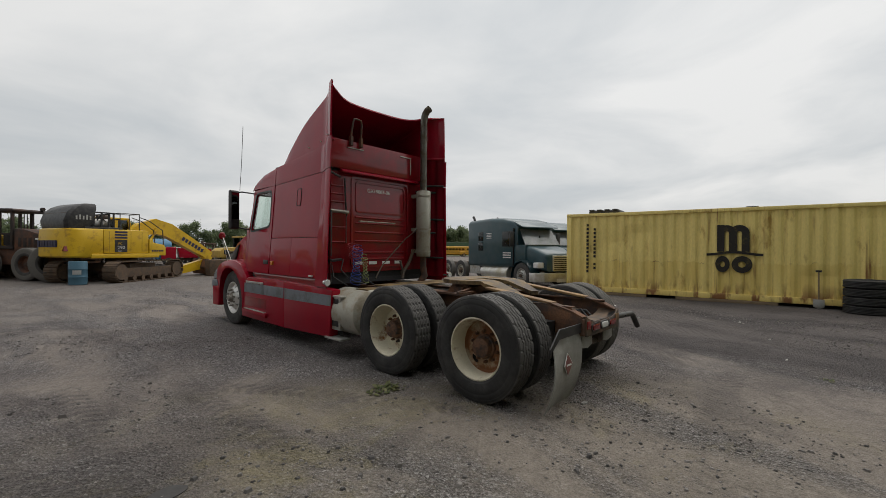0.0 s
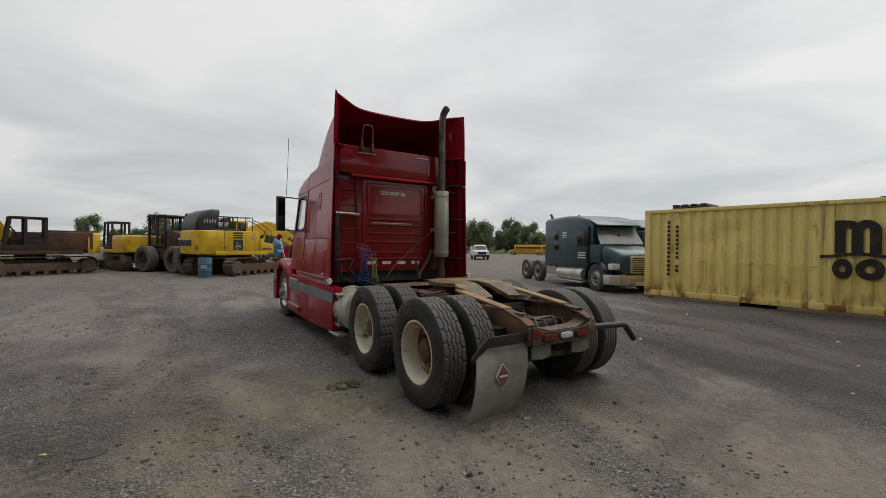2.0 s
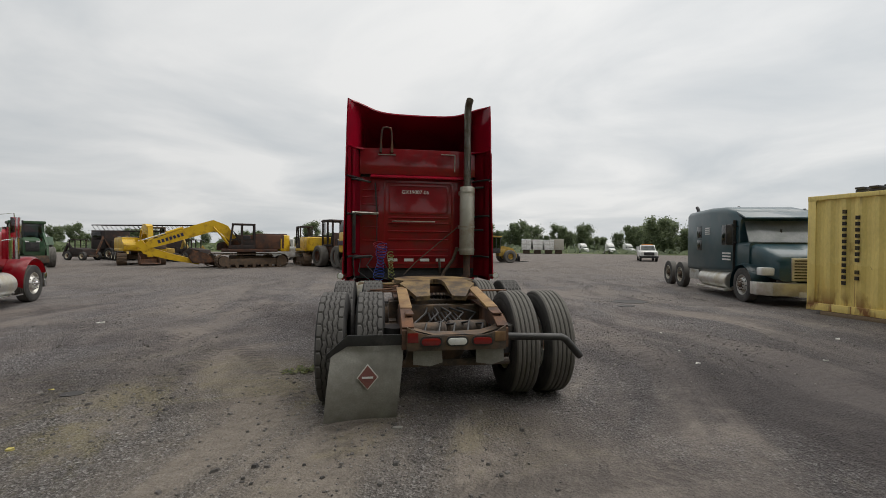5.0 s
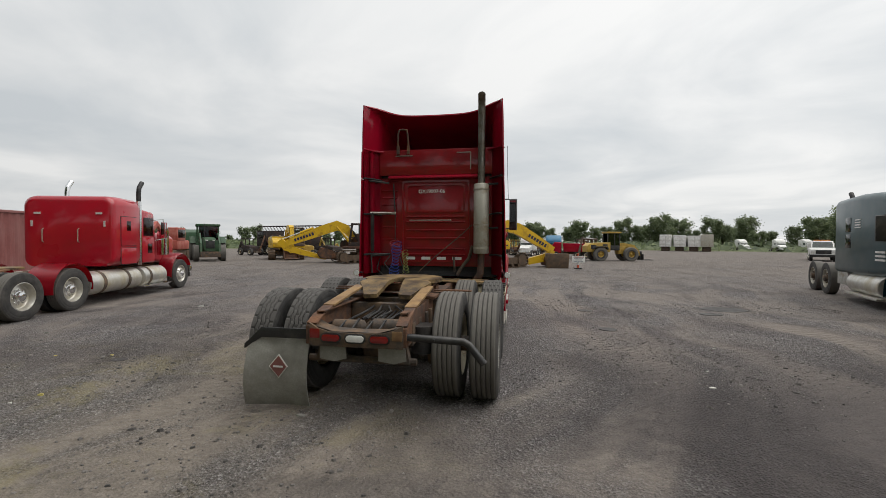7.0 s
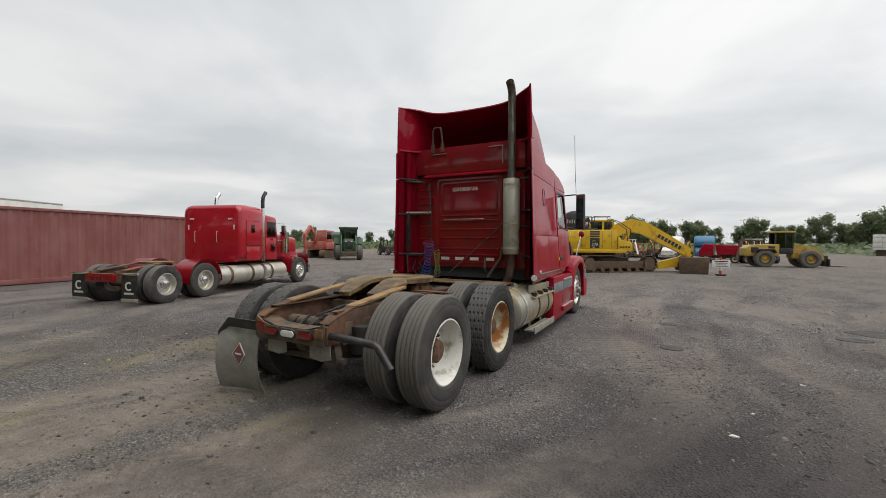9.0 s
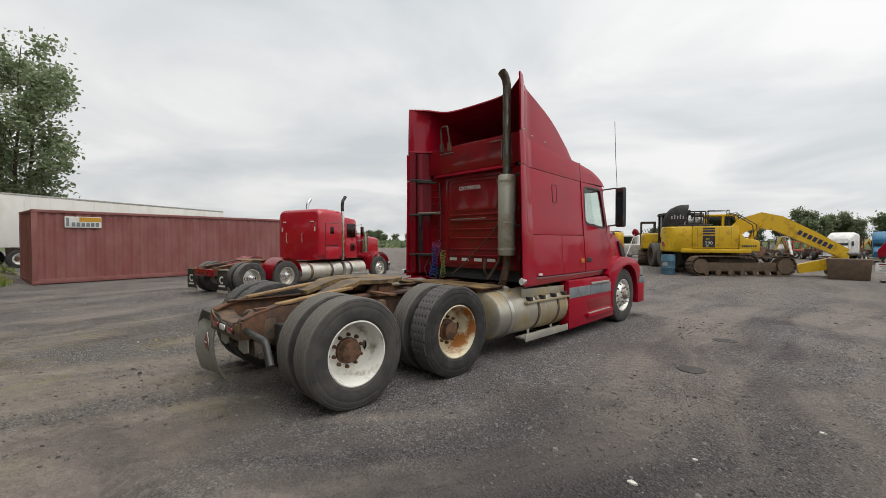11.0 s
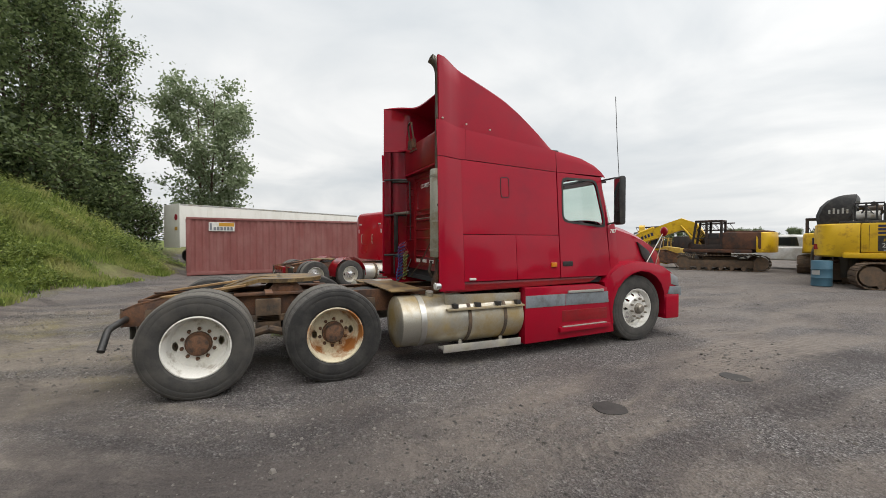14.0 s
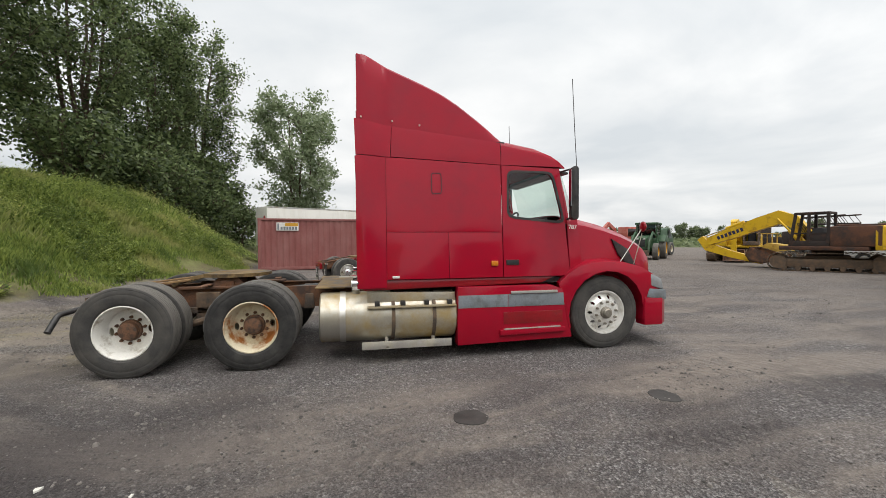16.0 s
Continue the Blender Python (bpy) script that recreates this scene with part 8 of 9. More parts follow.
PCR = pose(0, 0, 0, 0, 0, -25)


def pc_part(name, t, mat, label="", parent=None):
    o = part(name, t, mat, parent or pc, label)
    if parent is None:
        o.matrix_local = PCR
    return o


t = bmesh.new()
rings = []
for z, y0, y1, x0, x1 in ((2.46, -2.80, -1.92, -0.95, 1.15), (2.80, -2.84, -1.80, -1.0, 1.2), (3.15, -2.72, -1.72, -1.0, 1.2), (3.40, -2.50, -1.66, -0.96, 1.16), (3.54, -2.22, -1.64, -0.9, 1.1), (3.60, -2.02, -1.66, -0.85, 1.05)):
    c = 0.12 if z < 3.5 else 0.06
    rings.append([(x0 + c, y0, z), (x1 - c, y0, z), (x1, y0 + c, z), (x1, y1, z), (x0, y1, z), (x0, y0 + c, z)])
loft(t, rings)
bmesh.ops.recalc_face_normals(t, faces=t.faces[:])
cover = pc_part("engine_cover", t, BLACK, "black engine cover standing open")
for k in range(4):
    pc_part("cover_rib", boxed(-0.95, 1.05, -2.765 + 0.012 * k, -2.60, 2.62 + 0.16 * k, 2.66 + 0.16 * k), CHASSIS, "", cover)
for k in range(5):
    pc_part("cover_slot", boxed(1.17, 1.205, -2.45 + 0.13 * k, -2.39 + 0.13 * k, 2.86, 3.02 + 0.06 * (k % 2)), GALV, "", cover)
pc_part("muffler", cyl(bmesh.new(), (0.78, -1.74, 2.74), (0.78, -1.02, 2.74), 0.21, 0.21, 20), GALV, "bare silver muffler on the engine deck")
for y in (-1.72, -1.1):
    pc_part("engine_frame", boxed(-0.9, 1.1, y - 0.03, y + 0.03, 3.14, 3.2), BLACK)
for x in (-0.85, 1.05):
    pc_part("engine_frame", boxed(x - 0.03, x + 0.03, -1.72, -0.9, 3.2, 3.26), BLACK)
    pc_part("engine_frame", boxed(x - 0.03, x + 0.03, -1.42, -1.36, 2.40, 3.2), BLACK)
for x in (-0.85, 1.05):
    for y in (-1.70, -1.1, -0.9):
        pc_part("frame_post", boxed(x - 0.03, x + 0.03, y - 0.03, y + 0.03, 2.4, 3.2), BLACK)
pc_part("air_filter", cyl(bmesh.new(), (0.6, -1.35, 3.02), (0.6, -0.95, 3.02), 0.12, 0.14, 16), CHASSIS)
for k in range(4):
    pc_part("engine_hose", tube(bmesh.new(), [(0.3 + 0.2 * k, -1.7, 2.5), (0.35 + 0.2 * k, -1.4, 2.95 + 0.05 * k), (0.4 + 0.18 * k, -1.1, 2.7), (0.5 + 0.15 * k, -0.9, 2.95)], 0.035, 6), BLACK)
pc_part("engine_block", boxed(-0.6, 0.7, -1.6, -1.0, 2.45, 2.90, 0.08), CHASSIS)
for path in ([(0.55, -0.8, 2.4), (0.55, -0.8, 3.24), (0.55, 0.05, 3.24), (0.55, 0.05, 2.4)], [(1.38, -0.8, 2.4), (1.38, -0.8, 3.24), (1.38, 0.05, 3.24), (1.38, 0.05, 2.4)], [(0.55, -0.8, 3.24), (1.38, -0.8, 3.24)], [(0.55, 0.05, 3.24), (1.38, 0.05, 3.24)],
             [(0.55, -0.8, 2.95), (1.38, -0.8, 2.95)], [(1.38, 0.05, 3.1), (1.40, 0.5, 2.95), (1.40, 1.15, 2.5), (1.38, 1.22, 1.75)], [(0.75, 0.05, 3.1), (0.75, 0.5, 2.95), (0.75, 1.1, 2.5), (0.75, 1.18, 1.75)]):
    pc_part("guard_rail", tube(bmesh.new(), path, 0.024, 6), BLACK)
# plain steel bucket face on the ground at the end of its boom
tagged(obj("digging_bucket", prism(bmesh.new(), [(3.25, 0.0), (4.45, 0.0), (4.5, 0.82), (3.2, 0.82)], "y", 20.3, 21.0, 0.04), TRACK), "wide rusty steel bucket lying under the boom", "bucket")

# burnt excavator with a yellow boom
excavator(pose(-9.0, 24.0, 0, 0, 0, 36 - 90), "burnt excavator with a yellow boom reaching to the ground", 163, BURNT, DIG, CHAR, BURNT,
          [(0.9, 2.0), (1.45, 2.72), (2.15, 2.98), (3.1, 2.66), (4.7, 2.06), (6.05, 1.55)], [(6.55, 1.80), (6.1, 1.22), (4.8, 0.80), (3.0, 0.36)], (2.75, 0.30, -1.35), True, cab_y=-0.50, weight_mat=DIG, glass=None, deep=-2.45, top=2.36, panel=False, size=0.86)
# yellow excavator facing the yard with its arm hanging straight down
excavator(pose(-17.0, 27.6, 0, 0, 0, -150), "yellow tracked excavator facing the yard with its arm hanging down", 8, DIG, DIG, CHASSIS, BLACK, [(0.6, 1.8), (1.2, 2.6), (1.9, 2.95), (2.7, 2.9), (3.1, 2.8)], [(3.15, 3.0), (3.3, 1.9), (3.2, 0.7)], (3.0, 0.05, 1), False, panel=False, size=0.82)
# third machine: yellow body behind, boom hidden
excavator(pose(-5.0, 27.0, 0, 0, 0, 20), "yellow tracked excavator with charred cab parked behind the others", 2, DIG, DIG, CHAR, BLACK, None, None, None, False, glass=None, panel=False, size=0.88)

# burnt skidder with an open cage cab
dz = thing("log_skidder", pose(-3.0, 23.6, 0, 0, 0, 35), "burnt rusty skidder with an open cage cab and large lugged tyres", "tractor")
dz.scale = (0.92, 0.92, 0.92)
for side in (1, -1):
    for y in (-1.25, 1.35):
        wheel(dz, side * 1.0, y, side, R=0.76, width=0.55, rr=0.38, tread="block", tyre_mat=TYRE_DUSTY, rim_mat=BURNT, hub_mat=BURNT, dish=0.14, seg=48)
part("body", boxed(-0.65, 0.65, -1.7, 2.0, 0.7, 1.45, 0.08), BURNT, dz)
part("engine_hood", prism(bmesh.new(), [(-1.9, 1.30), (0.05, 1.30), (0.05, 2.42), (-0.5, 2.38), (-1.5, 2.12), (-1.85, 1.95)], "x", -0.72, 0.72, 0.10), BURNT, dz, "scorched sloping engine hood")
for k in range(5):
    for side in (1, -1):
        part("hood_louvre", boxed(side * 0.72 - 0.012, side * 0.72 + 0.012, -1.5 + 0.28 * k, -1.33 + 0.28 * k, 1.55, 1.98, 0.004), CHAR, dz)
part("front_blade", prism(bmesh.new(), [(-2.35, 0.50), (-2.15, 0.50), (-2.08, 0.90), (-2.16, 1.22), (-2.42, 1.30)], "x", -1.35, 1.35, 0.02), RUST, dz, "curved rusty front blade")
for x in (-0.45, 0.45):
    part("blade_arm", boxed(x - 0.07, x + 0.07, -2.2, -0.9, 0.62, 0.78, 0.02), RUST, dz)
cg = part("cab_floor", boxed(-0.74, 0.74, 0.06, 1.62, 1.45, 1.60, 0.02), CHAR, dz)
for x in (-0.70, 0.70):
    for y in (0.14, 0.85, 1.56):
        part("cage_post", boxed(x - 0.055, x + 0.055, y - 0.055, y + 0.055, 1.5, 3.22, 0.015), CHAR, cg)
    part("cage_rail", boxed(x - 0.04, x + 0.04, 0.14, 1.56, 2.12, 2.20, 0.01), CHAR, cg)
    for k in range(3):
        part("cage_bar", boxed(x - 0.015, x + 0.015, 0.95 + 0.18 * k, 0.98 + 0.18 * k, 2.2, 3.2), CHAR, cg)
part("cage_roof", prism(bmesh.new(), [(-0.02, 3.20), (1.68, 3.20), (1.68, 3.28), (1.45, 3.36), (0.10, 3.34), (-0.04, 3.27)], "x", -0.80, 0.80, 0.02), CHAR, cg)
part("seat", boxed(-0.28, 0.28, 0.75, 1.25, 1.6, 2.15, 0.08), INSIDE, cg)
part("roof_lamp", cyl(bmesh.new(), (0.5, -0.06, 3.40), (0.5, 0.06, 3.40), 0.09, 0.09, 12), CHAR, cg)
tagged(put("old_tyre", keep(("big_tyre", 0), lambda: tyre_mesh(0.78, 0.45, "block", 0.4, 64), TYRE_DUSTY), None, (-2.5, 20.6, 0.775)), "large lugged tyre standing beside the yellow excavator", "tyre").rotation_euler = (0, 0, radians(60))

# plastic drum
bl = thing("plastic_drum", pose(-2.0, 18.5, 0), "blue plastic drum with a white label", "drum")
t = bmesh.new()
rings = []
for z, r in ((0, 0.26), (0.02, 0.285), (0.28, 0.285), (0.30, 0.295), (0.32, 0.285), (0.58, 0.285), (0.60, 0.295), (0.62, 0.285), (0.86, 0.285), (0.89, 0.27)):
    rings.append([(r * math.cos(2 * math.pi * i / 28), r * math.sin(2 * math.pi * i / 28), z) for i in range(28)])
loft(t, rings)
part("drum_body", t, BARREL, bl)
t = bmesh.new()
loft(t, [[(0.2885 * math.cos(radians(a)), 0.2885 * math.sin(radians(a)), z) for a in range(-130, -75, 6)] for z in (0.40, 0.56)], False)
bmesh.ops.solidify(t, geom=t.faces[:], thickness=0.002)
part("drum_label", t, WHITE, bl)

# notice board on a striped post
nb = thing("notice_board", pose(4.9, 19.9, 0, 0, 0, 12), "white notice board with red heading on a striped post", "sign")
nb.scale = (0.66, 0.66, 0.66)
part("base", prism(bmesh.new(), rounded(-0.28, 0.28, -0.28, 0.28, 0.1), "z", 0.0, 0.12, 0.02), BLACK, nb)
for k in range(5):
    part("post_band", cyl(bmesh.new(), (0, 0, 0.12 + 0.24 * k), (0, 0, 0.36 + 0.24 * k), 0.10 - 0.008 * k, 0.095 - 0.008 * k, 16), ORANGE if k % 2 == 0 else WHITE, nb)
pn = part("panel", boxed(-0.55, 0.55, -0.13, -0.11, 0.55, 1.10, 0.004), WHITE, nb)
part("heading_bar", boxed(-0.42, 0.42, -0.136, -0.13, 0.98, 1.05), RED_LENS, pn)
for k in range(3):
    part("text_bar", boxed(-0.40 + 0.1 * (k % 2), 0.40 - 0.1 * (k % 2), -0.136, -0.13, 0.64 + 0.11 * k, 0.68 + 0.11 * k), STRIPE, pn)

# wheel loader
ld = thing("wheel_loader", pose(9.1, 30.8, 0, 0, 0, -80), "yellow wheel loader with black cab", "loader")
ld.scale = (0.70, 0.70, 0.70)
for y in (-1.7, 1.7):
    for side in (1, -1):
        wheel(ld, side * 1.0, y, side, R=0.78, width=0.55, rr=0.34, tread="block", tyre_mat=TYRE_DUSTY, rim_mat=CAT, hub_mat=CAT, dish=0.14, seg=48)
part("rear_body", prism(bmesh.new(), [(-3.1, 1.0), (-0.5, 1.0), (-0.5, 2.1), (-2.7, 2.0), (-3.1, 1.7)], "x", -0.85, 0.85, 0.06), CAT, ld)
part("rear_grille", boxed(0.84, 0.865, -2.7, -2.1, 1.35, 1.8), BLACK, ld)
part("emblem", boxed(0.85, 0.862, -1.35, -0.85, 1.7, 1.9), BLACK, ld)
for side in (1, -1):
    part("fender", prism(bmesh.new(), [(-2.6, 1.35), (-2.4, 1.65), (-1.0, 1.65), (-0.8, 1.3), (-0.9, 1.3), (-1.1, 1.55), (-2.3, 1.55), (-2.5, 1.3)], "x", side * 0.8, side * 1.3, 0.01), BLACK, ld)
cb = part("cab_base", boxed(-0.7, 0.7, -0.8, 0.6, 1.2, 1.75, 0.04), BLACK, ld)
for x in (-0.66, 0.66):
    for y in (-0.75, 0.0, 0.55):
        part("cab_pillar", boxed(x - 0.05, x + 0.05, y - 0.05, y + 0.05, 1.7, 3.15, 0.01), BLACK, cb)
    part("cab_pane", boxed(x - 0.006, x + 0.006, -0.7, 0.5, 1.75, 3.1), GLASS_DARK, cb)
part("cab_roof", boxed(-0.8, 0.8, -0.9, 0.75, 3.12, 3.28, 0.05), CAT, cb)
part("front_frame", boxed(-0.5, 0.5, 0.5, 2.2, 0.8, 1.6, 0.05), CAT, ld)
for side in (1, -1):
    t = bmesh.new()
    beam(t, [(0.9, 1.9), (2.2, 1.6), (3.0, 0.7)], [0.35, 0.45, 0.3], 0.12)
    for v in t.verts:
        v.co.x += side * 0.5
    part("lift_arm", t, CAT, ld, "", False)
part("quick_hitch", boxed(-0.6, 0.6, 2.9, 3.15, 0.15, 1.1, 0.03), BLACK, ld)
for k in range(2):
    part("fork", boxed(-0.45 + 0.8 * k, -0.33 + 0.8 * k, 3.1, 4.5, 0.10, 0.16, 0.01), BLACK, ld)
part("fork_frame", boxed(-0.9, 0.9, 3.1, 3.2, 0.2, 0.8, 0.02), BLACK, ld)


# ---------------------------------------------------------------- parked vehicles in the far rows
def pickup(m, mat, label, L=5.6):
    v = thing("pickup_truck", m, label, "pickup")
    for y in (-1.85, 1.85):
        for side in (1, -1):
            wheel(v, side * 0.85, y, side, R=0.40, width=0.26, rr=0.22, tread="plain", rim_mat=ALU, hub_mat=ALU, dish=-0.03, seg=32)
    section_loft("body", [(-2.8, 0.95, 0.55, 1.25, 0.1), (-0.9, 0.98, 0.5, 1.27, 0.1), (1.2, 0.98, 0.5, 1.25, 0.1), (2.6, 0.95, 0.5, 1.2, 0.14), (2.8, 0.88, 0.55, 1.12, 0.12)], mat, v)
    c = section_loft("cab", [(-0.95, 0.78, 1.2, 1.85, 0.12), (-0.5, 0.80, 1.2, 1.95, 0.14), (0.6, 0.80, 1.2, 1.95, 0.14), (1.45, 0.82, 1.2, 1.27, 0.03)], mat, v)
    for side in (1, -1):
        part("side_window", prism(bmesh.new(), [(-0.8, 1.32), (1.0, 1.32), (0.6, 1.80), (-0.7, 1.80)], "x", side * 0.775, side * 0.808), GLASS_DARK, c)
    t = bmesh.new()
    verts_add(t, [(-0.7, 0.72, 1.88), (0.7, 0.72, 1.88), (0.76, 1.42, 1.32), (-0.76, 1.42, 1.32)], [(0, 1, 2, 3)])
    bmesh.ops.solidify(t, geom=t.faces[:], thickness=0.02)
    part("windscreen", t, GLASS_DARK, c)
    part("grille", boxed(-0.55, 0.55, 2.76, 2.83, 0.72, 1.08, 0.02), BLACK, v)
    part("bumper", boxed(-0.98, 0.98, 2.75, 2.92, 0.42, 0.66, 0.04), BLACK, v)
    for side in (1, -1):
        part("headlight", boxed(side * 0.75 - 0.14, side * 0.75 + 0.14, 2.74, 2.82, 0.85, 1.05, 0.02), WHITE_LENS, v)
    return v


pk2 = pickup(pose(26.8, 35.5, 0, 0, 0, 150), WHITE, "white service pickup facing the yard")
pk2.scale = (0.85, 0.85, 0.85)
part("service_box", boxed(-1.0, 1.0, -2.8, -1.1, 1.0, 1.75, 0.04), WHITE, pk2)
part("beacon_bar", boxed(-0.6, 0.6, -0.1, 0.1, 1.95, 2.05, 0.02), AMBER, pk2)
pickup(pose(-8.0, 28.5, 0, 0, 0, 100), WHITE, "white pickup parked behind the excavators")


def far_tractor(m, mat, label):
    v = thing("semi_truck", m, label, "truck", "parked trucks in the far rows")
    v.scale = (0.64, 0.64, 0.64)
    for y in (0.0, 1.3, 5.4):
        for side in (1, -1):
            wheel(v, side * 1.0, y, side, tread="plain", rim_mat=ALU, hub_mat=ALU, seg=24)
    part("chassis", boxed(-0.45, 0.45, -0.6, 5.8, 0.6, 0.9, 0.02), CHASSIS, v)
    c = section_loft("cab", [(2.2, 1.15, 0.8, 3.1, 0.2), (3.2, 1.18, 0.8, 3.3, 0.3), (4.2, 1.1, 0.8, 2.95, 0.3), (4.7, 1.0, 0.8, 2.5, 0.2)], mat, v)
    section_loft("hood", [(4.6, 0.95, 0.8, 1.8, 0.15), (5.6, 0.85, 0.7, 1.6, 0.15), (6.2, 0.75, 0.6, 1.3, 0.12)], mat, v)
    t = bmesh.new()
    verts_add(t, [(-0.85, 4.3, 2.75), (0.85, 4.3, 2.75), (0.95, 4.85, 1.85), (-0.95, 4.85, 1.85)], [(0, 1, 2, 3)])
    bmesh.ops.solidify(t, geom=t.faces[:], thickness=0.03)
    part("windscreen", t, GLASS_DARK, c)
    for side in (1, -1):
        part("side_window", boxed(min(side * 1.05, side * 1.14), max(side * 1.05, side * 1.14), 3.75, 4.3, 1.75, 2.3, 0.01), GLASS_DARK, c)
    part("bumper", boxed(-1.1, 1.1, 6.1, 6.35, 0.35, 0.7, 0.04), CHROME, v)
    return v


far_tractor(pose(3.5, 42.5, 0, 0, 0, 165), WHITE, "white sleeper truck in the far row")
far_tractor(pose(5.4, 39.6, 0, 0, 0, 175), BLUE_P, "bright blue sleeper truck in the far row")
far_tractor(pose(-7.8, 36.0, 0, 0, 0, 60), WHITE, "white truck cab behind the burnt excavator")
far_tractor(pose(45.1, 75.2, 0, 0, 0, 170), WHITE, "white truck far off in the yard").scale = (0.62, 0.62, 0.62)
far_tractor(pose(50.6, 78.9, 0, 0, 0, 190), WHITE, "white truck far off in the yard").scale = (0.62, 0.62, 0.62)
far_tractor(pose(42.2, 82.0, 0, 0, 0, 185), WHITE, "white truck far off in the yard").scale = (0.62, 0.62, 0.62)
dt = thing("dump_truck", pose(7.2, 35.4, 0, 0, 0, 80), "red tipper truck with a tilted box", "truck")
dt.scale = (0.60, 0.60, 0.60)
for y in (-1.2, 0.1, 3.2):
    for side in (1, -1):
        wheel(dt, side * 1.0, y, side, tread="plain", rim_mat=CREAM, seg=24)
part("chassis", boxed(-0.5, 0.5, -1.8, 4.0, 0.6, 0.95, 0.02), CHASSIS, dt)
part("tipper_box", prism(bmesh.new(), [(-2.0, 1.0), (2.0, 1.0), (2.2, 2.3), (-1.6, 2.2)], "x", -1.15, 1.15, 0.04), RED, dt)
section_loft("cab", [(2.4, 1.1, 0.8, 2.4, 0.12), (3.4, 1.1, 0.8, 2.45, 0.12), (4.0, 1.05, 0.8, 1.6, 0.12)], RED, dt)
rs = random.Random(21)
for k in range(32):
    x, y = (rs.uniform(-9, 10), rs.uniform(34, 45)) if k < 22 else (rs.uniform(-30, -13), rs.uniform(29, 38))
    mat = rs.choice((RUST, BURNT, CAT, CHASSIS, TRACK, WHITE, ORANGE) if k < 22 else (GREEN_M, CAT, FADED_PAINT, RUST, CHAR, DIG))
    v = thing("scrap_machine", pose(x, y, 0, 0, 0, rs.uniform(0, 360)), "half-stripped machine body in the far row", "machine", "scrap machines in the far rows")
    v.scale = (0.78, 0.78, 0.78)
    h = rs.uniform(0.9, 1.6)
    part("body", prism(bmesh.new(), [(-1.1, 0.5), (1.2, 0.5), (1.25, h * 0.7), (0.5, h), (-1.0, h * rs.uniform(0.8, 1))], "x", -0.7, 0.7, 0.06), mat, v)
    part("frame", boxed(-0.4, 0.4, -1.8, 1.6, 0.35, 0.55, 0.03), CHASSIS, v)
    for px, py in ((-0.55, 0.2), (0.55, 0.2), (-0.55, 0.95), (0.55, 0.95)):
        part("roof_post", boxed(px - 0.04, px + 0.04, py - 0.04, py + 0.04, h * 0.8, h + 0.8), mat, v)
    part("roof_plate", boxed(-0.65, 0.65, 0.1, 1.05, h + 0.78, h + 0.86, 0.02), mat, v)
    t = bmesh.new()
    beam(t, [(1.1, 0.9), (1.9, 1.5 + rs.random()), (2.6, 0.4)], [0.2, 0.26, 0.16], 0.2)
    part("lift_arm", t, rs.choice((mat, CAT, RUST)), v, "", False)
    for py in (-1.1, 0.9):
        for side in (1, -1):
            wheel(v, side * 0.75, py, side, R=0.45, width=0.3, rr=0.25, tread="plain", tyre_mat=TYRE_DUSTY, rim_mat=CREAM, seg=20)

# green farm tractor, small red excavator, lattice-boom crane and other machines at the yard's end
gt = thing("farm_tractor", pose(-21.3, 24.0, 0, 0, 0, 222), "green farm tractor with a glazed cab", "tractor")
gt.scale = (1.0, 1.0, 1.0)
for side in (1, -1):
    wheel(gt, side * 0.95, -0.9, side, R=0.85, width=0.5, rr=0.45, tread="block", tyre_mat=TYRE_DUSTY, rim_mat=BUS, hub_mat=BUS, dish=0.14, seg=48)
    wheel(gt, side * 0.85, 1.5, side, R=0.6, width=0.38, rr=0.32, tread="block", tyre_mat=TYRE_DUSTY, rim_mat=BUS, hub_mat=BUS, dish=0.14, seg=48)
    part("mudguard", prism(bmesh.new(), [(-1.8, 1.2), (-1.5, 1.75), (-0.4, 1.8), (0.0, 1.3)], "x", side * 0.65, side * 1.2, 0.03), GREEN_M, gt)
section_loft("hood", [(0.3, 0.42, 0.8, 1.75, 0.1), (1.6, 0.40, 0.8, 1.7, 0.12), (2.3, 0.36, 0.75, 1.55, 0.12)], GREEN_M, gt)
part("rear_axle", boxed(-0.8, 0.8, -1.1, 0.3, 0.6, 1.3, 0.05), GREEN_M, gt)
for side in (1, -1):
    t = bmesh.new()
    beam(t, [(0.2, 1.75), (1.2, 1.95), (2.5, 1.25), (2.75, 0.55)], [0.12, 0.18, 0.18, 0.12], 0.10)
    for v in t.verts:
        v.co.x += side * 0.58
    part("loader_arm", t, GREEN_M, gt, "", False)
part("loader_hitch", boxed(-0.62, 0.62, 2.72, 2.82, 0.32, 0.72, 0.02), CHASSIS, gt)
part("front_grille", boxed(-0.28, 0.28, 2.28, 2.33, 0.95, 1.45, 0.01), BLACK, gt)
part("exhaust_pipe", cyl(bmesh.new(), (0.3, 1.3, 1.6), (0.3, 1.3, 2.7), 0.04, 0.04, 10), BLACK, gt)
for side in (1, -1):
    part("headlight", boxed(side * 0.22 - 0.08, side * 0.22 + 0.08, 2.30, 2.345, 1.46, 1.54, 0.01), WHITE_LENS, gt)
part("windscreen", boxed(-0.62, 0.62, 0.26, 0.275, 1.55, 2.52), GLASS_DARK, gt)
cb = part("cab_floor", boxed(-0.7, 0.7, -1.3, 0.3, 1.25, 1.5, 0.03), GREEN_M, gt)
for x in (-0.68, 0.68):
    for y in (-1.25, 0.25):
        part("cab_post", boxed(x - 0.04, x + 0.04, y - 0.04, y + 0.04, 1.4, 2.6), GREEN_M, cb)
    part("cab_pane", boxed(x - 0.006, x + 0.006, -1.2, 0.2, 1.5, 2.55), GLASS_DARK, cb)
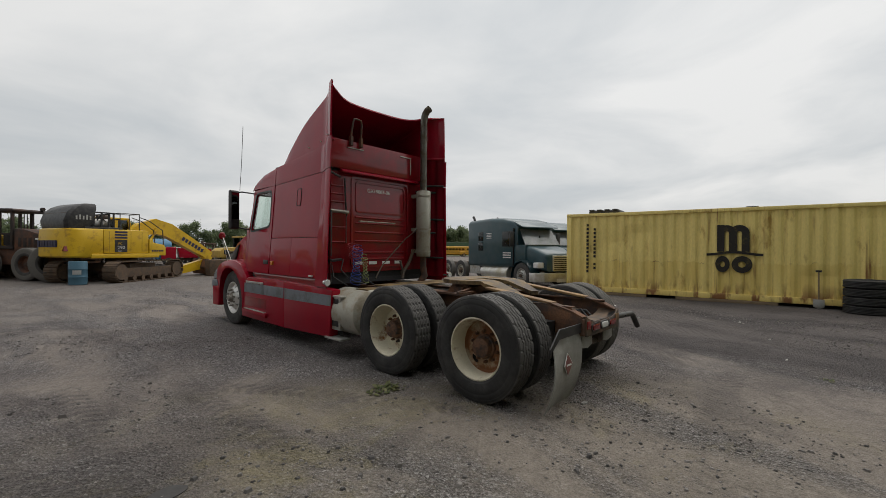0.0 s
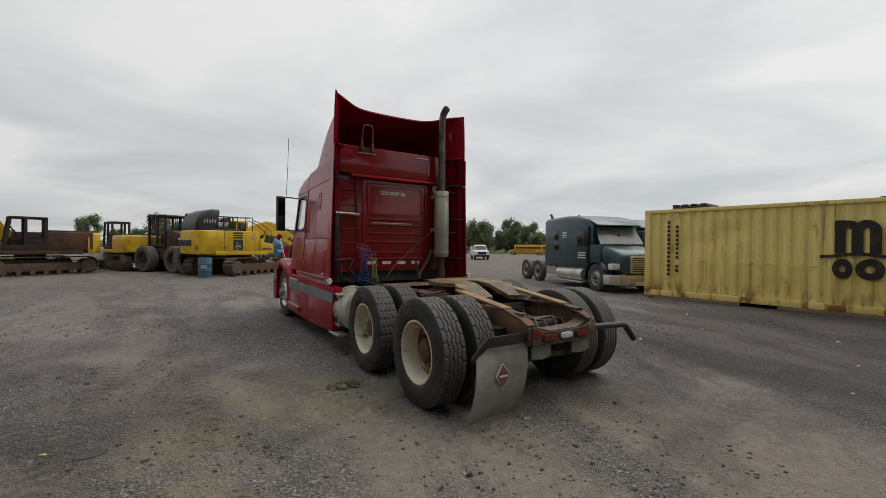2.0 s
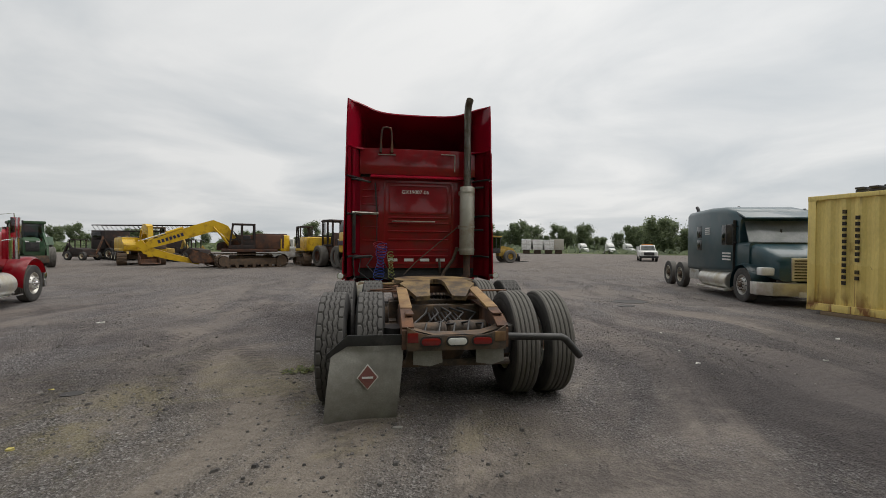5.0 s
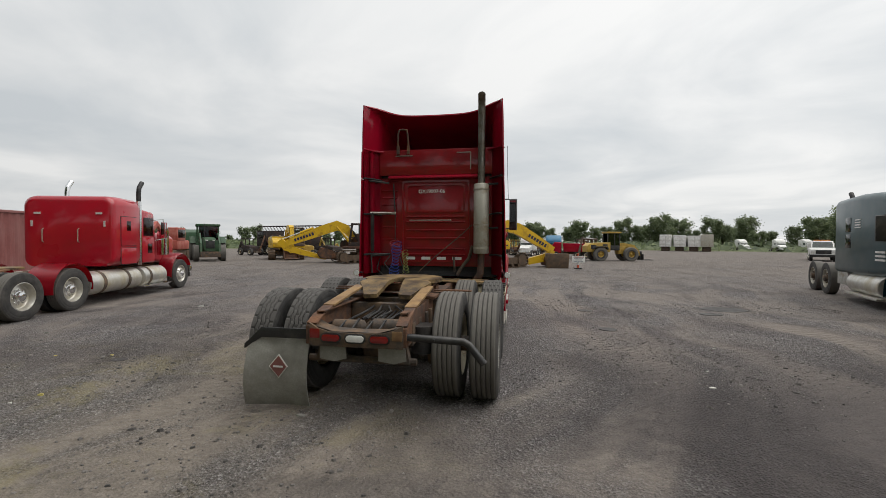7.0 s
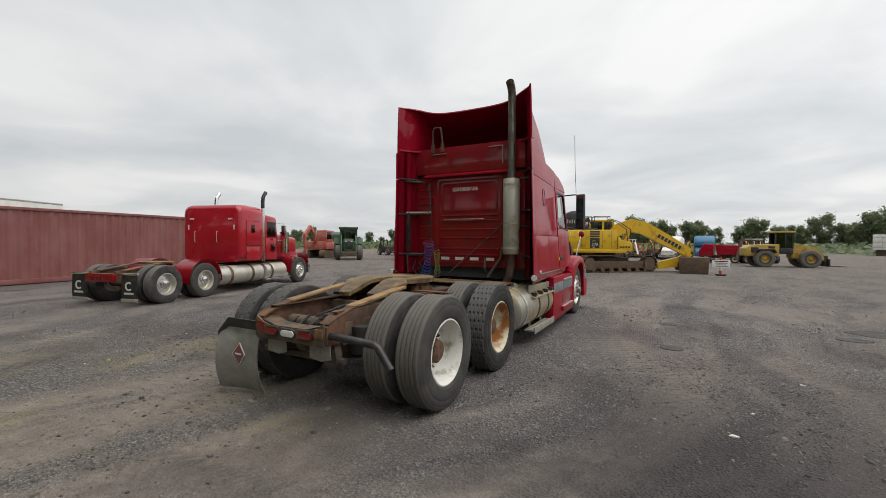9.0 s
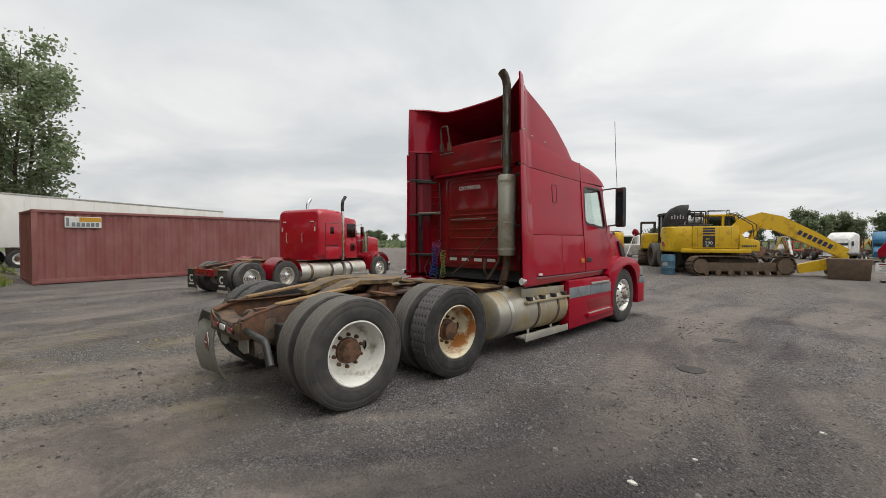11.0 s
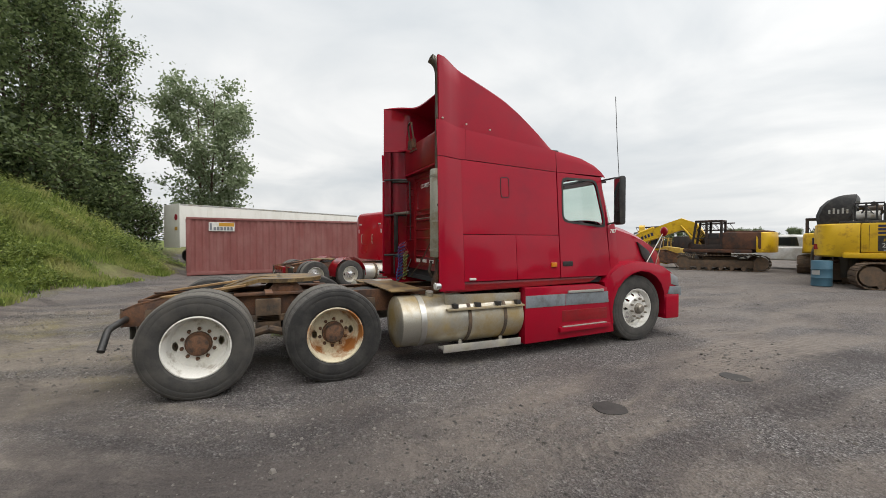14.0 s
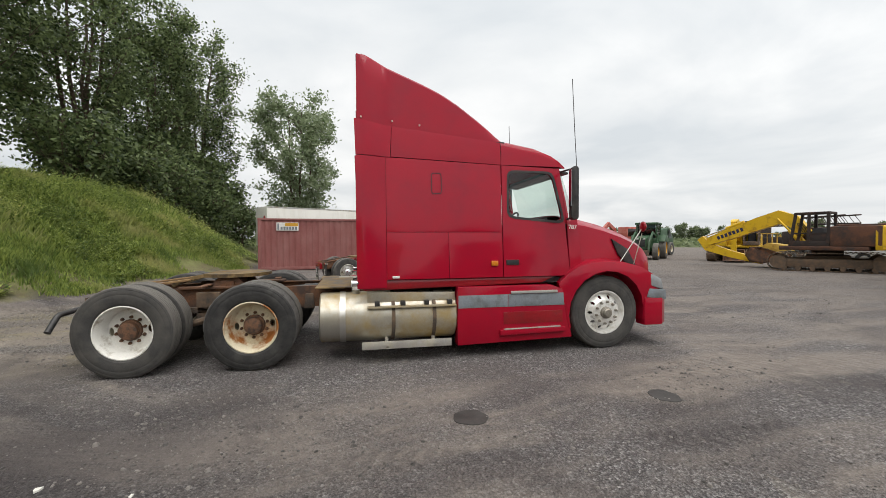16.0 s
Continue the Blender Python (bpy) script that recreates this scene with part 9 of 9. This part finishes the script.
part("cab_roof", boxed(-0.8, 0.8, -1.4, 0.4, 2.55, 2.72, 0.06), GREEN_M, cb)

mx_ = thing("mini_excavator", pose(-25.6, 25.0, 0, 0, 0, 200), "faded red small excavator", "excavator")
crawler(mx_, 0.8, 2.8, 0.65, 0.4); crawler(mx_, -0.8, 2.8, 0.65, 0.4)
part("body", boxed(-1.0, 1.0, -1.4, 1.0, 0.75, 1.5, 0.15), FADED_PAINT, mx_)
part("cab", boxed(-1.0, -0.1, -0.6, 0.9, 1.45, 2.5, 0.08), FADED_PAINT, mx_)
part("cab_window", boxed(-1.02, -0.08, -0.45, 0.8, 1.7, 2.35, 0.02), GLASS_DARK, mx_)
t = bmesh.new()
beam(t, [(0.9, 1.2), (1.3, 2.3), (2.0, 2.75), (3.0, 2.0)], [0.25, 0.32, 0.32, 0.25], 0.22)
beam(t, [(3.0, 2.1), (2.9, 1.2), (2.8, 0.4)], [0.25, 0.3, 0.2], 0.2)
part("boom", t, FADED_PAINT, mx_, "", False)

cr = thing("crane_truck", pose(-20.5, 35.0, 0, 0, 0, 66), "old grey crane truck with a lattice boom laid flat", "crane")
for y in (-3.5, -2.2, 2.6):
    for side in (1, -1):
        wheel(cr, side * 1.0, y, side, tread="plain", rim_mat=CREAM, seg=24)
part("chassis", boxed(-0.6, 0.6, -4.5, 4.5, 0.6, 1.0, 0.03), CHAR, cr)
part("cab", boxed(-1.1, 1.1, 3.0, 4.6, 0.9, 2.5, 0.1), CHAR, cr)
part("cab_window", boxed(-1.12, 1.12, 3.4, 4.4, 1.7, 2.4, 0.02), GLASS_DARK, cr)
part("upper_body", boxed(-0.9, 0.9, -3.3, -2.4, 1.0, 2.0, 0.1), CHAR, cr)
part("tool_locker", boxed(-1.15, 1.15, -0.8, 2.2, 1.0, 1.6, 0.06), CHAR, cr)
for x in (-0.4, 0.4):
    for z in (2.5, 3.0):
        part("boom_chord", tube(bmesh.new(), [(x, -8.0, z - 0.1), (x, 5.5, z)], 0.045, 6), CHAR, cr)
t = bmesh.new()
for k in range(26):
    y = -8.0 + 0.52 * k
    for x in (-0.4, 0.4):
        tube(t, [(x, y, 2.42 + 0.1 * (y + 8) / 13), (x, y + 0.52, 2.92 + 0.1 * (y + 8) / 13)], 0.018, 4)
tagged(part("boom_lacing", t, CHAR, cr, smooth=False), kind="stuff")
for x, y, rz, mat, lab in ((-27.2, 29.2, 30, GREEN_M, "green combine-like machine body at the yard's end"),):
    v = thing("farm_machine", pose(x, y, 0, 0, 0, rz), lab, "machine")
    part("body", prism(bmesh.new(), [(-2.0, 0.7), (2.0, 0.7), (2.1, 1.6), (1.0, 2.5), (-1.8, 2.2)], "x", -1.0, 1.0, 0.08), mat, v)
    part("window", prism(bmesh.new(), [(0.6, 1.6), (1.6, 1.6), (1.0, 2.35), (0.6, 2.35)], "x", -1.02, 1.02), GLASS_DARK, v)
    for y2 in (-1.3, 1.3):
        for side in (1, -1):
            wheel(v, side * 0.95, y2, side, R=0.6, width=0.4, rr=0.3, tread="block", tyre_mat=TYRE_DUSTY, rim_mat=CREAM, seg=40)

# school buses, box trailers and a green container across the field
def bus(m):
    v = thing("school_bus", m, "yellow school bus parked across the field", "bus", "far parked buses")
    v.scale = (0.6, 0.6, 0.6)
    b0 = section_loft("body", [(-5, 1.2, 0.6, 3.1, 0.25), (4.2, 1.2, 0.6, 3.1, 0.25)], BUS, v)
    section_loft("hood", [(4.2, 1.1, 0.6, 1.7, 0.15), (5.8, 1.0, 0.6, 1.5, 0.15)], BUS, v)
    for side in (1, -1):
        for k in range(9):
            part("window", boxed(min(side * 1.19, side * 1.215), max(side * 1.19, side * 1.215), -4.6 + 0.95 * k, -3.85 + 0.95 * k, 1.9, 2.5), GLASS_DARK, b0)
        part("rub_rail", boxed(min(side * 1.19, side * 1.22), max(side * 1.19, side * 1.22), -4.9, 4.1, 1.3, 1.4), BLACK, b0)
    for y in (-3.0, 4.6):
        for side in (1, -1):
            wheel(v, side * 1.0, y, side, tread="plain", rim_mat=CREAM, seg=20)


for k in range(3):
    bus(pose(51.6 + 2.6 * k, 53.0 - 4.2 * k, 0, 0, 0, 35 + 4 * k))
for k in range(4):
    a = k * 2.0
    v = thing("box_trailer", pose(26.8 + a * 0.88, 71.5 - a * 0.35, 0, 0, 0, -20 + (k % 3) * 2), "white box trailer in a row across the field", "trailer", "far box trailers")
    v.scale = (0.68, 0.68, 0.68)
    part("trailer_body", boxed(-1.25, 1.25, -5, 5, 1.1, 3.95 - 0.15 * (k % 3), 0.05), WHITE if k < 3 else MUFFLER, v)
    part("door_seam", boxed(-0.03, 0.03, -5.03, -5, 1.2, 3.7), GALV, v)
    for z in (1.55, 2.5, 3.4):
        part("door_hinge", boxed(-1.2, 1.2, -5.025, -5, z - 0.04, z + 0.04), GALV, v)
    part("running_gear", boxed(-0.9, 0.9, -4.2, -2.6, 0.02, 1.1, 0.1), CHASSIS, v)
v = thing("tipping_container", pose(56.3, 49.9, 0, 0, 0, 60), "green steel waste container across the field", "container")
part("body", boxed(-1.2, 1.2, -3, 3, 0.2, 2.6, 0.05), GREEN_M, v)


# ---------------------------------------------------------------- trees
def tree_mesh(seed, height, spread, trunk_r, leaves, leaf, crown_lo=0.18, mat_leaf=LEAF, stems=3, limbs=16, clump=0.20):
    """Several leaning stems with rising limbs; leaves gather round the twigs and leave gaps between them."""
    rs = random.Random(seed)
    wood, crown = bmesh.new(), bmesh.new()
    tips = []
    for s in range(stems):
        a0 = 6.28 * s / stems + rs.uniform(-0.5, 0.5)
        lean = spread * 0.36
        tall = height * rs.uniform(0.80, 1.0)
        pts = [Vector((0.18 * math.cos(a0), 0.18 * math.sin(a0), -0.3))]
        for k in range(1, 7):
            q = k / 6
            pts.append(Vector((lean * q * math.cos(a0) + rs.uniform(-0.2, 0.2), lean * q * math.sin(a0) + rs.uniform(-0.2, 0.2), tall * 0.94 * q)))
        tube(wood, pts, [trunk_r * (1 - 0.88 * k / 6) for k in range(7)], 7)
        for k in range(limbs):
            q = crown_lo + (0.97 - crown_lo) * (k + rs.random()) / limbs
            i = min(5, int(q * 6))
            base = pts[i].lerp(pts[i + 1], q * 6 - i)
            a = a0 + rs.uniform(-2.0, 2.0)
            shape = (0.45 + 0.55 * math.sin(min(1, (q - crown_lo) / (1 - crown_lo) + 0.12) * math.pi) ** 0.6)
            rad = spread * 0.72 * shape * rs.uniform(0.5, 1.0)
            end = base + Vector((math.cos(a) * rad, math.sin(a) * rad, rs.uniform(0.45, 0.95) * rad + 0.3))
            midp = base.lerp(end, 0.5) - Vector((0, 0, 0.10 * rad))
            tube(wood, [base, midp, end], [trunk_r * 0.28 * (1 - q * 0.6), trunk_r * 0.14, 0.012], 5)
            tips += [end, midp.lerp(end, 0.55), midp]
            for _ in range(3):
                st = midp.lerp(end, rs.uniform(0.1, 0.9))
                e2 = st + Vector((rs.gauss(0, 0.5), rs.gauss(0, 0.5), rs.uniform(0.0, 0.9))) * spread * 0.22
                tube(wood, [st, e2], [0.022, 0.008], 3)
                tips.append(e2)
    per = leaves / len(tips)
    for tip in tips:
        cr_ = spread * clump * rs.uniform(0.5, 1.25)
        for _ in range(int(per * rs.uniform(0.35, 1.65))):
            d = Vector((rs.gauss(0, 1), rs.gauss(0, 1), rs.gauss(0, 1.0)))
            p = tip + d * cr_ * 0.5
            s = leaf * rs.uniform(0.6, 1.4)
            u = Vector((rs.gauss(0, 1), rs.gauss(0, 1), rs.gauss(0, 0.8))).normalized()
            v = u.orthogonal().normalized()
            if rs.random() < 0.5:
                v = u.cross(v)
            b = [p - u * s, p + v * s * 0.6, p + u * s, p - v * s * 0.6]
            crown.faces.new([crown.verts.new(q) for q in b])
    return wood, crown


TREES = {}


def tree(kind, x, y, z, scale, turn, label, group, **k):
    if kind not in TREES:
        w, c = tree_mesh(**k)
        mw, mc = bpy.data.meshes.new("trunk"), bpy.data.meshes.new("crown")
        w.to_mesh(mw); c.to_mesh(mc); w.free(); c.free()
        mw.materials.append(BARK); mc.materials.append(k.get("mat_leaf", LEAF))
        TREES[kind] = (mw, mc)
    e = thing("tree", pose(x, y, z, 0, 0, turn), label, "tree", group)
    e.scale = (scale, scale, scale)
    a, b = new("trunk", TREES[kind][0]), new("crown", TREES[kind][1])
    a.parent = b.parent = e
    return e


big = dict(height=18.5, spread=5.0, trunk_r=0.19, leaves=22000, leaf=0.12, crown_lo=0.10, stems=5, limbs=16, clump=0.165)
for i, (x, y, s, kd) in enumerate(((-6.4, -16.2, 0.98, 0), (-11.8, -15.1, 1.05, 1), (-18.2, -16.5, 1.0, 0), (-24.6, -14.6, 1.05, 0), (-30.5, -13.0, 0.95, 1), (-36.2, -12.0, 1.0, 0), (0.1, -17.4, 0.95, 1), (5.6, -18.5, 1.0, 0))):
    tree("big%d" % kd, x, y, bank_height(x, y) - 0.2, s, 70 * i, "large dark green broadleaf tree on top of the bank", "trees on the bank", seed=3 + kd, **big)
tree("pale", -39.5, -3.2, 0.0, 1.06, 20, "tall pale green poplar standing alone behind the trailer", "", seed=9, height=17.5, spread=5.2, trunk_r=0.18, leaves=16000, leaf=0.15, crown_lo=0.12, mat_leaf=LEAF_PALE, stems=4, limbs=16, clump=0.17)
rs = random.Random(31)
low = dict(height=2.6, spread=1.9, trunk_r=0.05, leaves=3600, leaf=0.09, crown_lo=0.05, clump=0.30)
for i, (x, y, s) in enumerate(((-24.2, -10.2, 1.3), (-27.7, -10.6, 1.5), (-30.7, -9.2, 1.3), (-33.2, -10.2, 1.6), (-19.7, -12.3, 1.5), (-36.7, -8.1, 1.3), (-22.3, -13.6, 1.5), (-26.2, -12.8, 1.9), (-29.6, -11.9, 1.9), (-33.8, -11.9, 2.0), (-31.8, -14.0, 2.2), (-38.6, -10.4, 1.6))):
    tree("bush", x, y, bank_height(x, y) - 0.1, s, 50 * i, "dense green shrub at the top of the bank", "shrubs on the bank", seed=14, **low)
# far belts of trees round the horizon
mid = dict(height=8.2, spread=3.0, trunk_r=0.16, leaves=6500, leaf=0.19, crown_lo=0.04, mat_leaf=LEAF_FAR, limbs=12, clump=0.28)
n_far = 0
for az0, az1, dist, step, hs in ((32, 54, 96, 1.05, 0.84), (54, 62, 112, 1.3, 0.88), (62, 77, 122, 1.4, 0.95), (77, 101, 128, 1.7, 0.98), (101, 149, 150, 1.3, 0.72), (149, 176, 120, 2.6, 0.72)):
    a = az0
    while a < az1:
        d = dist * rs.uniform(0.93, 1.12)
        s = hs * rs.uniform(0.6, 1.2)
        tree("far%d" % (n_far % 3), d * math.cos(radians(a)), d * math.sin(radians(a)), -0.3, s, rs.uniform(0, 360), "grey-green tree in the belt round the yard", "far trees", seed=40 + n_far % 3, **mid)
        n_far += 1
        a += step * rs.uniform(0.5, 1.5)
# low scrub along the far edge of the yard
bm = bmesh.new()
for k in range(9000):
    a = radians(rs.uniform(25, 165))
    d = rs.uniform(82, 140) if rs.random() < 0.8 else rs.uniform(140, 190)
    s = rs.uniform(0.4, 1.1)
    p = Vector((d * math.cos(a), d * math.sin(a), rs.uniform(0, 1.4 if d > 100 else 0.7)))
    u = Vector((rs.gauss(0, 1), rs.gauss(0, 1), rs.gauss(0, 0.6))).normalized()
    v = u.orthogonal().normalized()
    bm.faces.new([bm.verts.new(q) for q in (p - u * s, p + v * s * 0.5, p + u * s, p - v * s * 0.5)])
tagged(obj("far_scrub", bm, LEAF_FAR, smooth=False), "low scrub and weeds along the far edge of the yard", "scrub", kind="stuff")

# ---------------------------------------------------------------- small things on the ground
STAIN = material("oily_stain", (0.022, 0.020, 0.019), 0.7, 0, 0.4, 5, 60, 0.15, (0.05, 0.046, 0.043), 0.4, 0.4, 4)
for x, y, r, sx in ((2.97, 3.48, 0.150, 1.05), (6.05, 6.2, 0.34, 1.5), (5.46, 5.44, 0.17, 1.4), (2.9, 5.44, 0.13, 1.3), (-3.62, 0.40, 0.08, 1.3)):
    t = bmesh.new()
    ring = []
    for k in range(28):
        a = 2 * math.pi * k / 28
        q = r * (1 + 0.16 * noise.noise(Vector((math.cos(a) * 1.6, math.sin(a) * 1.6, x))))
        ring.append((x + q * sx * math.cos(a), y + q * math.sin(a)))
    zz = max(ground_height(px, py) for px, py in ring) + 0.004
    lo = [t.verts.new((px, py, zz - 0.03)) for px, py in ring]
    hi = [t.verts.new((x + (px - x) * 0.96, y + (py - y) * 0.96, zz)) for px, py in ring]
    for k in range(28):
        t.faces.new((lo[k], lo[(k + 1) % 28], hi[(k + 1) % 28], hi[k]))
    t.faces.new(hi)
    tagged(obj("oil_patch", t, STAIN), "dark damp oil patch on the gravel", "stain", "oil patches")


def weed_clump(x, y, n, size, seed, label):
    rs = random.Random(seed)
    t = bmesh.new()
    for _ in range(n):
        a, r = rs.uniform(0, 6.28), size * rs.random() ** 0.6
        px, py = x + r * math.cos(a), y + r * math.sin(a) * 0.7
        z = ground_height(px, py) + 0.005
        b = rs.uniform(0, 6.28)
        L = size * rs.uniform(0.2, 0.42)
        u = Vector((math.cos(b), math.sin(b), rs.uniform(0.1, 0.7))).normalized() * L
        v = Vector((-math.sin(b), math.cos(b), rs.uniform(-0.3, 0.3))) * L * 0.28
        p = Vector((px, py, z))
        vs = [t.verts.new(q) for q in (p, p + u * 0.5 + v, p + u + Vector((0, 0, -0.1 * L)), p + u * 0.5 - v)]
        t.faces.new(vs)
    tagged(obj("weed_clump", t, WEED, smooth=False), label, "weeds", "weeds on the gravel", kind="stuff")


weed_clump(-1.54, 0.89, 90, 0.20, 1, "clump of trampled green weeds beside the wheels")
weed_clump(-0.95, -0.55, 14, 0.06, 2, "small green sprig on the gravel")
weed_clump(2.1, -2.5, 30, 0.10, 3, "small yellowing weed on the gravel")
weed_clump(5.0, -3.0, 18, 0.08, 4, "small yellowing weed on the gravel")
rs = random.Random(77)
PAPER = material("pale_litter", (0.55, 0.54, 0.50), 0.8, 0, 0.15, 6, 60, 0.1)
LEAF_DRY = material("dry_leaf", (0.42, 0.36, 0.12), 0.8, 0, 0.2, 8, 60, 0.1)
for k, (x, y, s, mat) in enumerate(((-5.71, 4.36, 0.09, PAPER), (-3.26, -0.78, 0.04, LEAF_DRY), (-3.91, 0.56, 0.035, LEAF_DRY), (-4.6, 0.4, 0.03, LEAF_DRY), (-3.3, -1.0, 0.03, PAPER), (3.4, 0.6, 0.04, PAPER), (5.2, 0.5, 0.045, PAPER),
                                    (6.0, -1.2, 0.04, PAPER), (4.4, -1.8, 0.035, PAPER), (6.8, 1.6, 0.05, PAPER), (2.9, -2.1, 0.03, PAPER), (-0.49, -0.79, 0.05, FLAP), (4.2, 2.4, 0.03, PAPER), (4.9, 3.4, 0.03, PAPER), (3.6, 1.2, 0.025, PAPER), (-1.5, -2.87, 0.04, FLAP), (-8.5, 3.2, 0.1, FLAP), (-6.2, 1.5, 0.06, FLAP))):
    t = bmesh.new()
    z = ground_height(x, y)
    pts = []
    for q in range(7):
        a = 2 * math.pi * q / 7 + rs.uniform(-0.2, 0.2)
        pts.append((x + s * rs.uniform(0.6, 1.1) * math.cos(a), y + s * 0.6 * rs.uniform(0.6, 1.1) * math.sin(a)))
    lo = [t.verts.new((px, py, z - 0.005)) for px, py in pts]
    hi = [t.verts.new((x + (px - x) * 0.9, y + (py - y) * 0.9, z + s * rs.uniform(0.1, 0.45))) for px, py in pts]
    for q in range(7):
        t.faces.new((lo[q], lo[(q + 1) % 7], hi[(q + 1) % 7], hi[q]))
    t.faces.new(hi)
    tagged(obj("litter_scrap" if mat is PAPER else "fallen_leaf" if mat is LEAF_DRY else "loose_rock", t, mat, smooth=False), "pale scrap of litter on the gravel" if mat is PAPER else "dry yellow leaf on the gravel" if mat is LEAF_DRY else "grey rock lying on the gravel", "litter" if mat is PAPER else "leaf" if mat is LEAF_DRY else "rock")
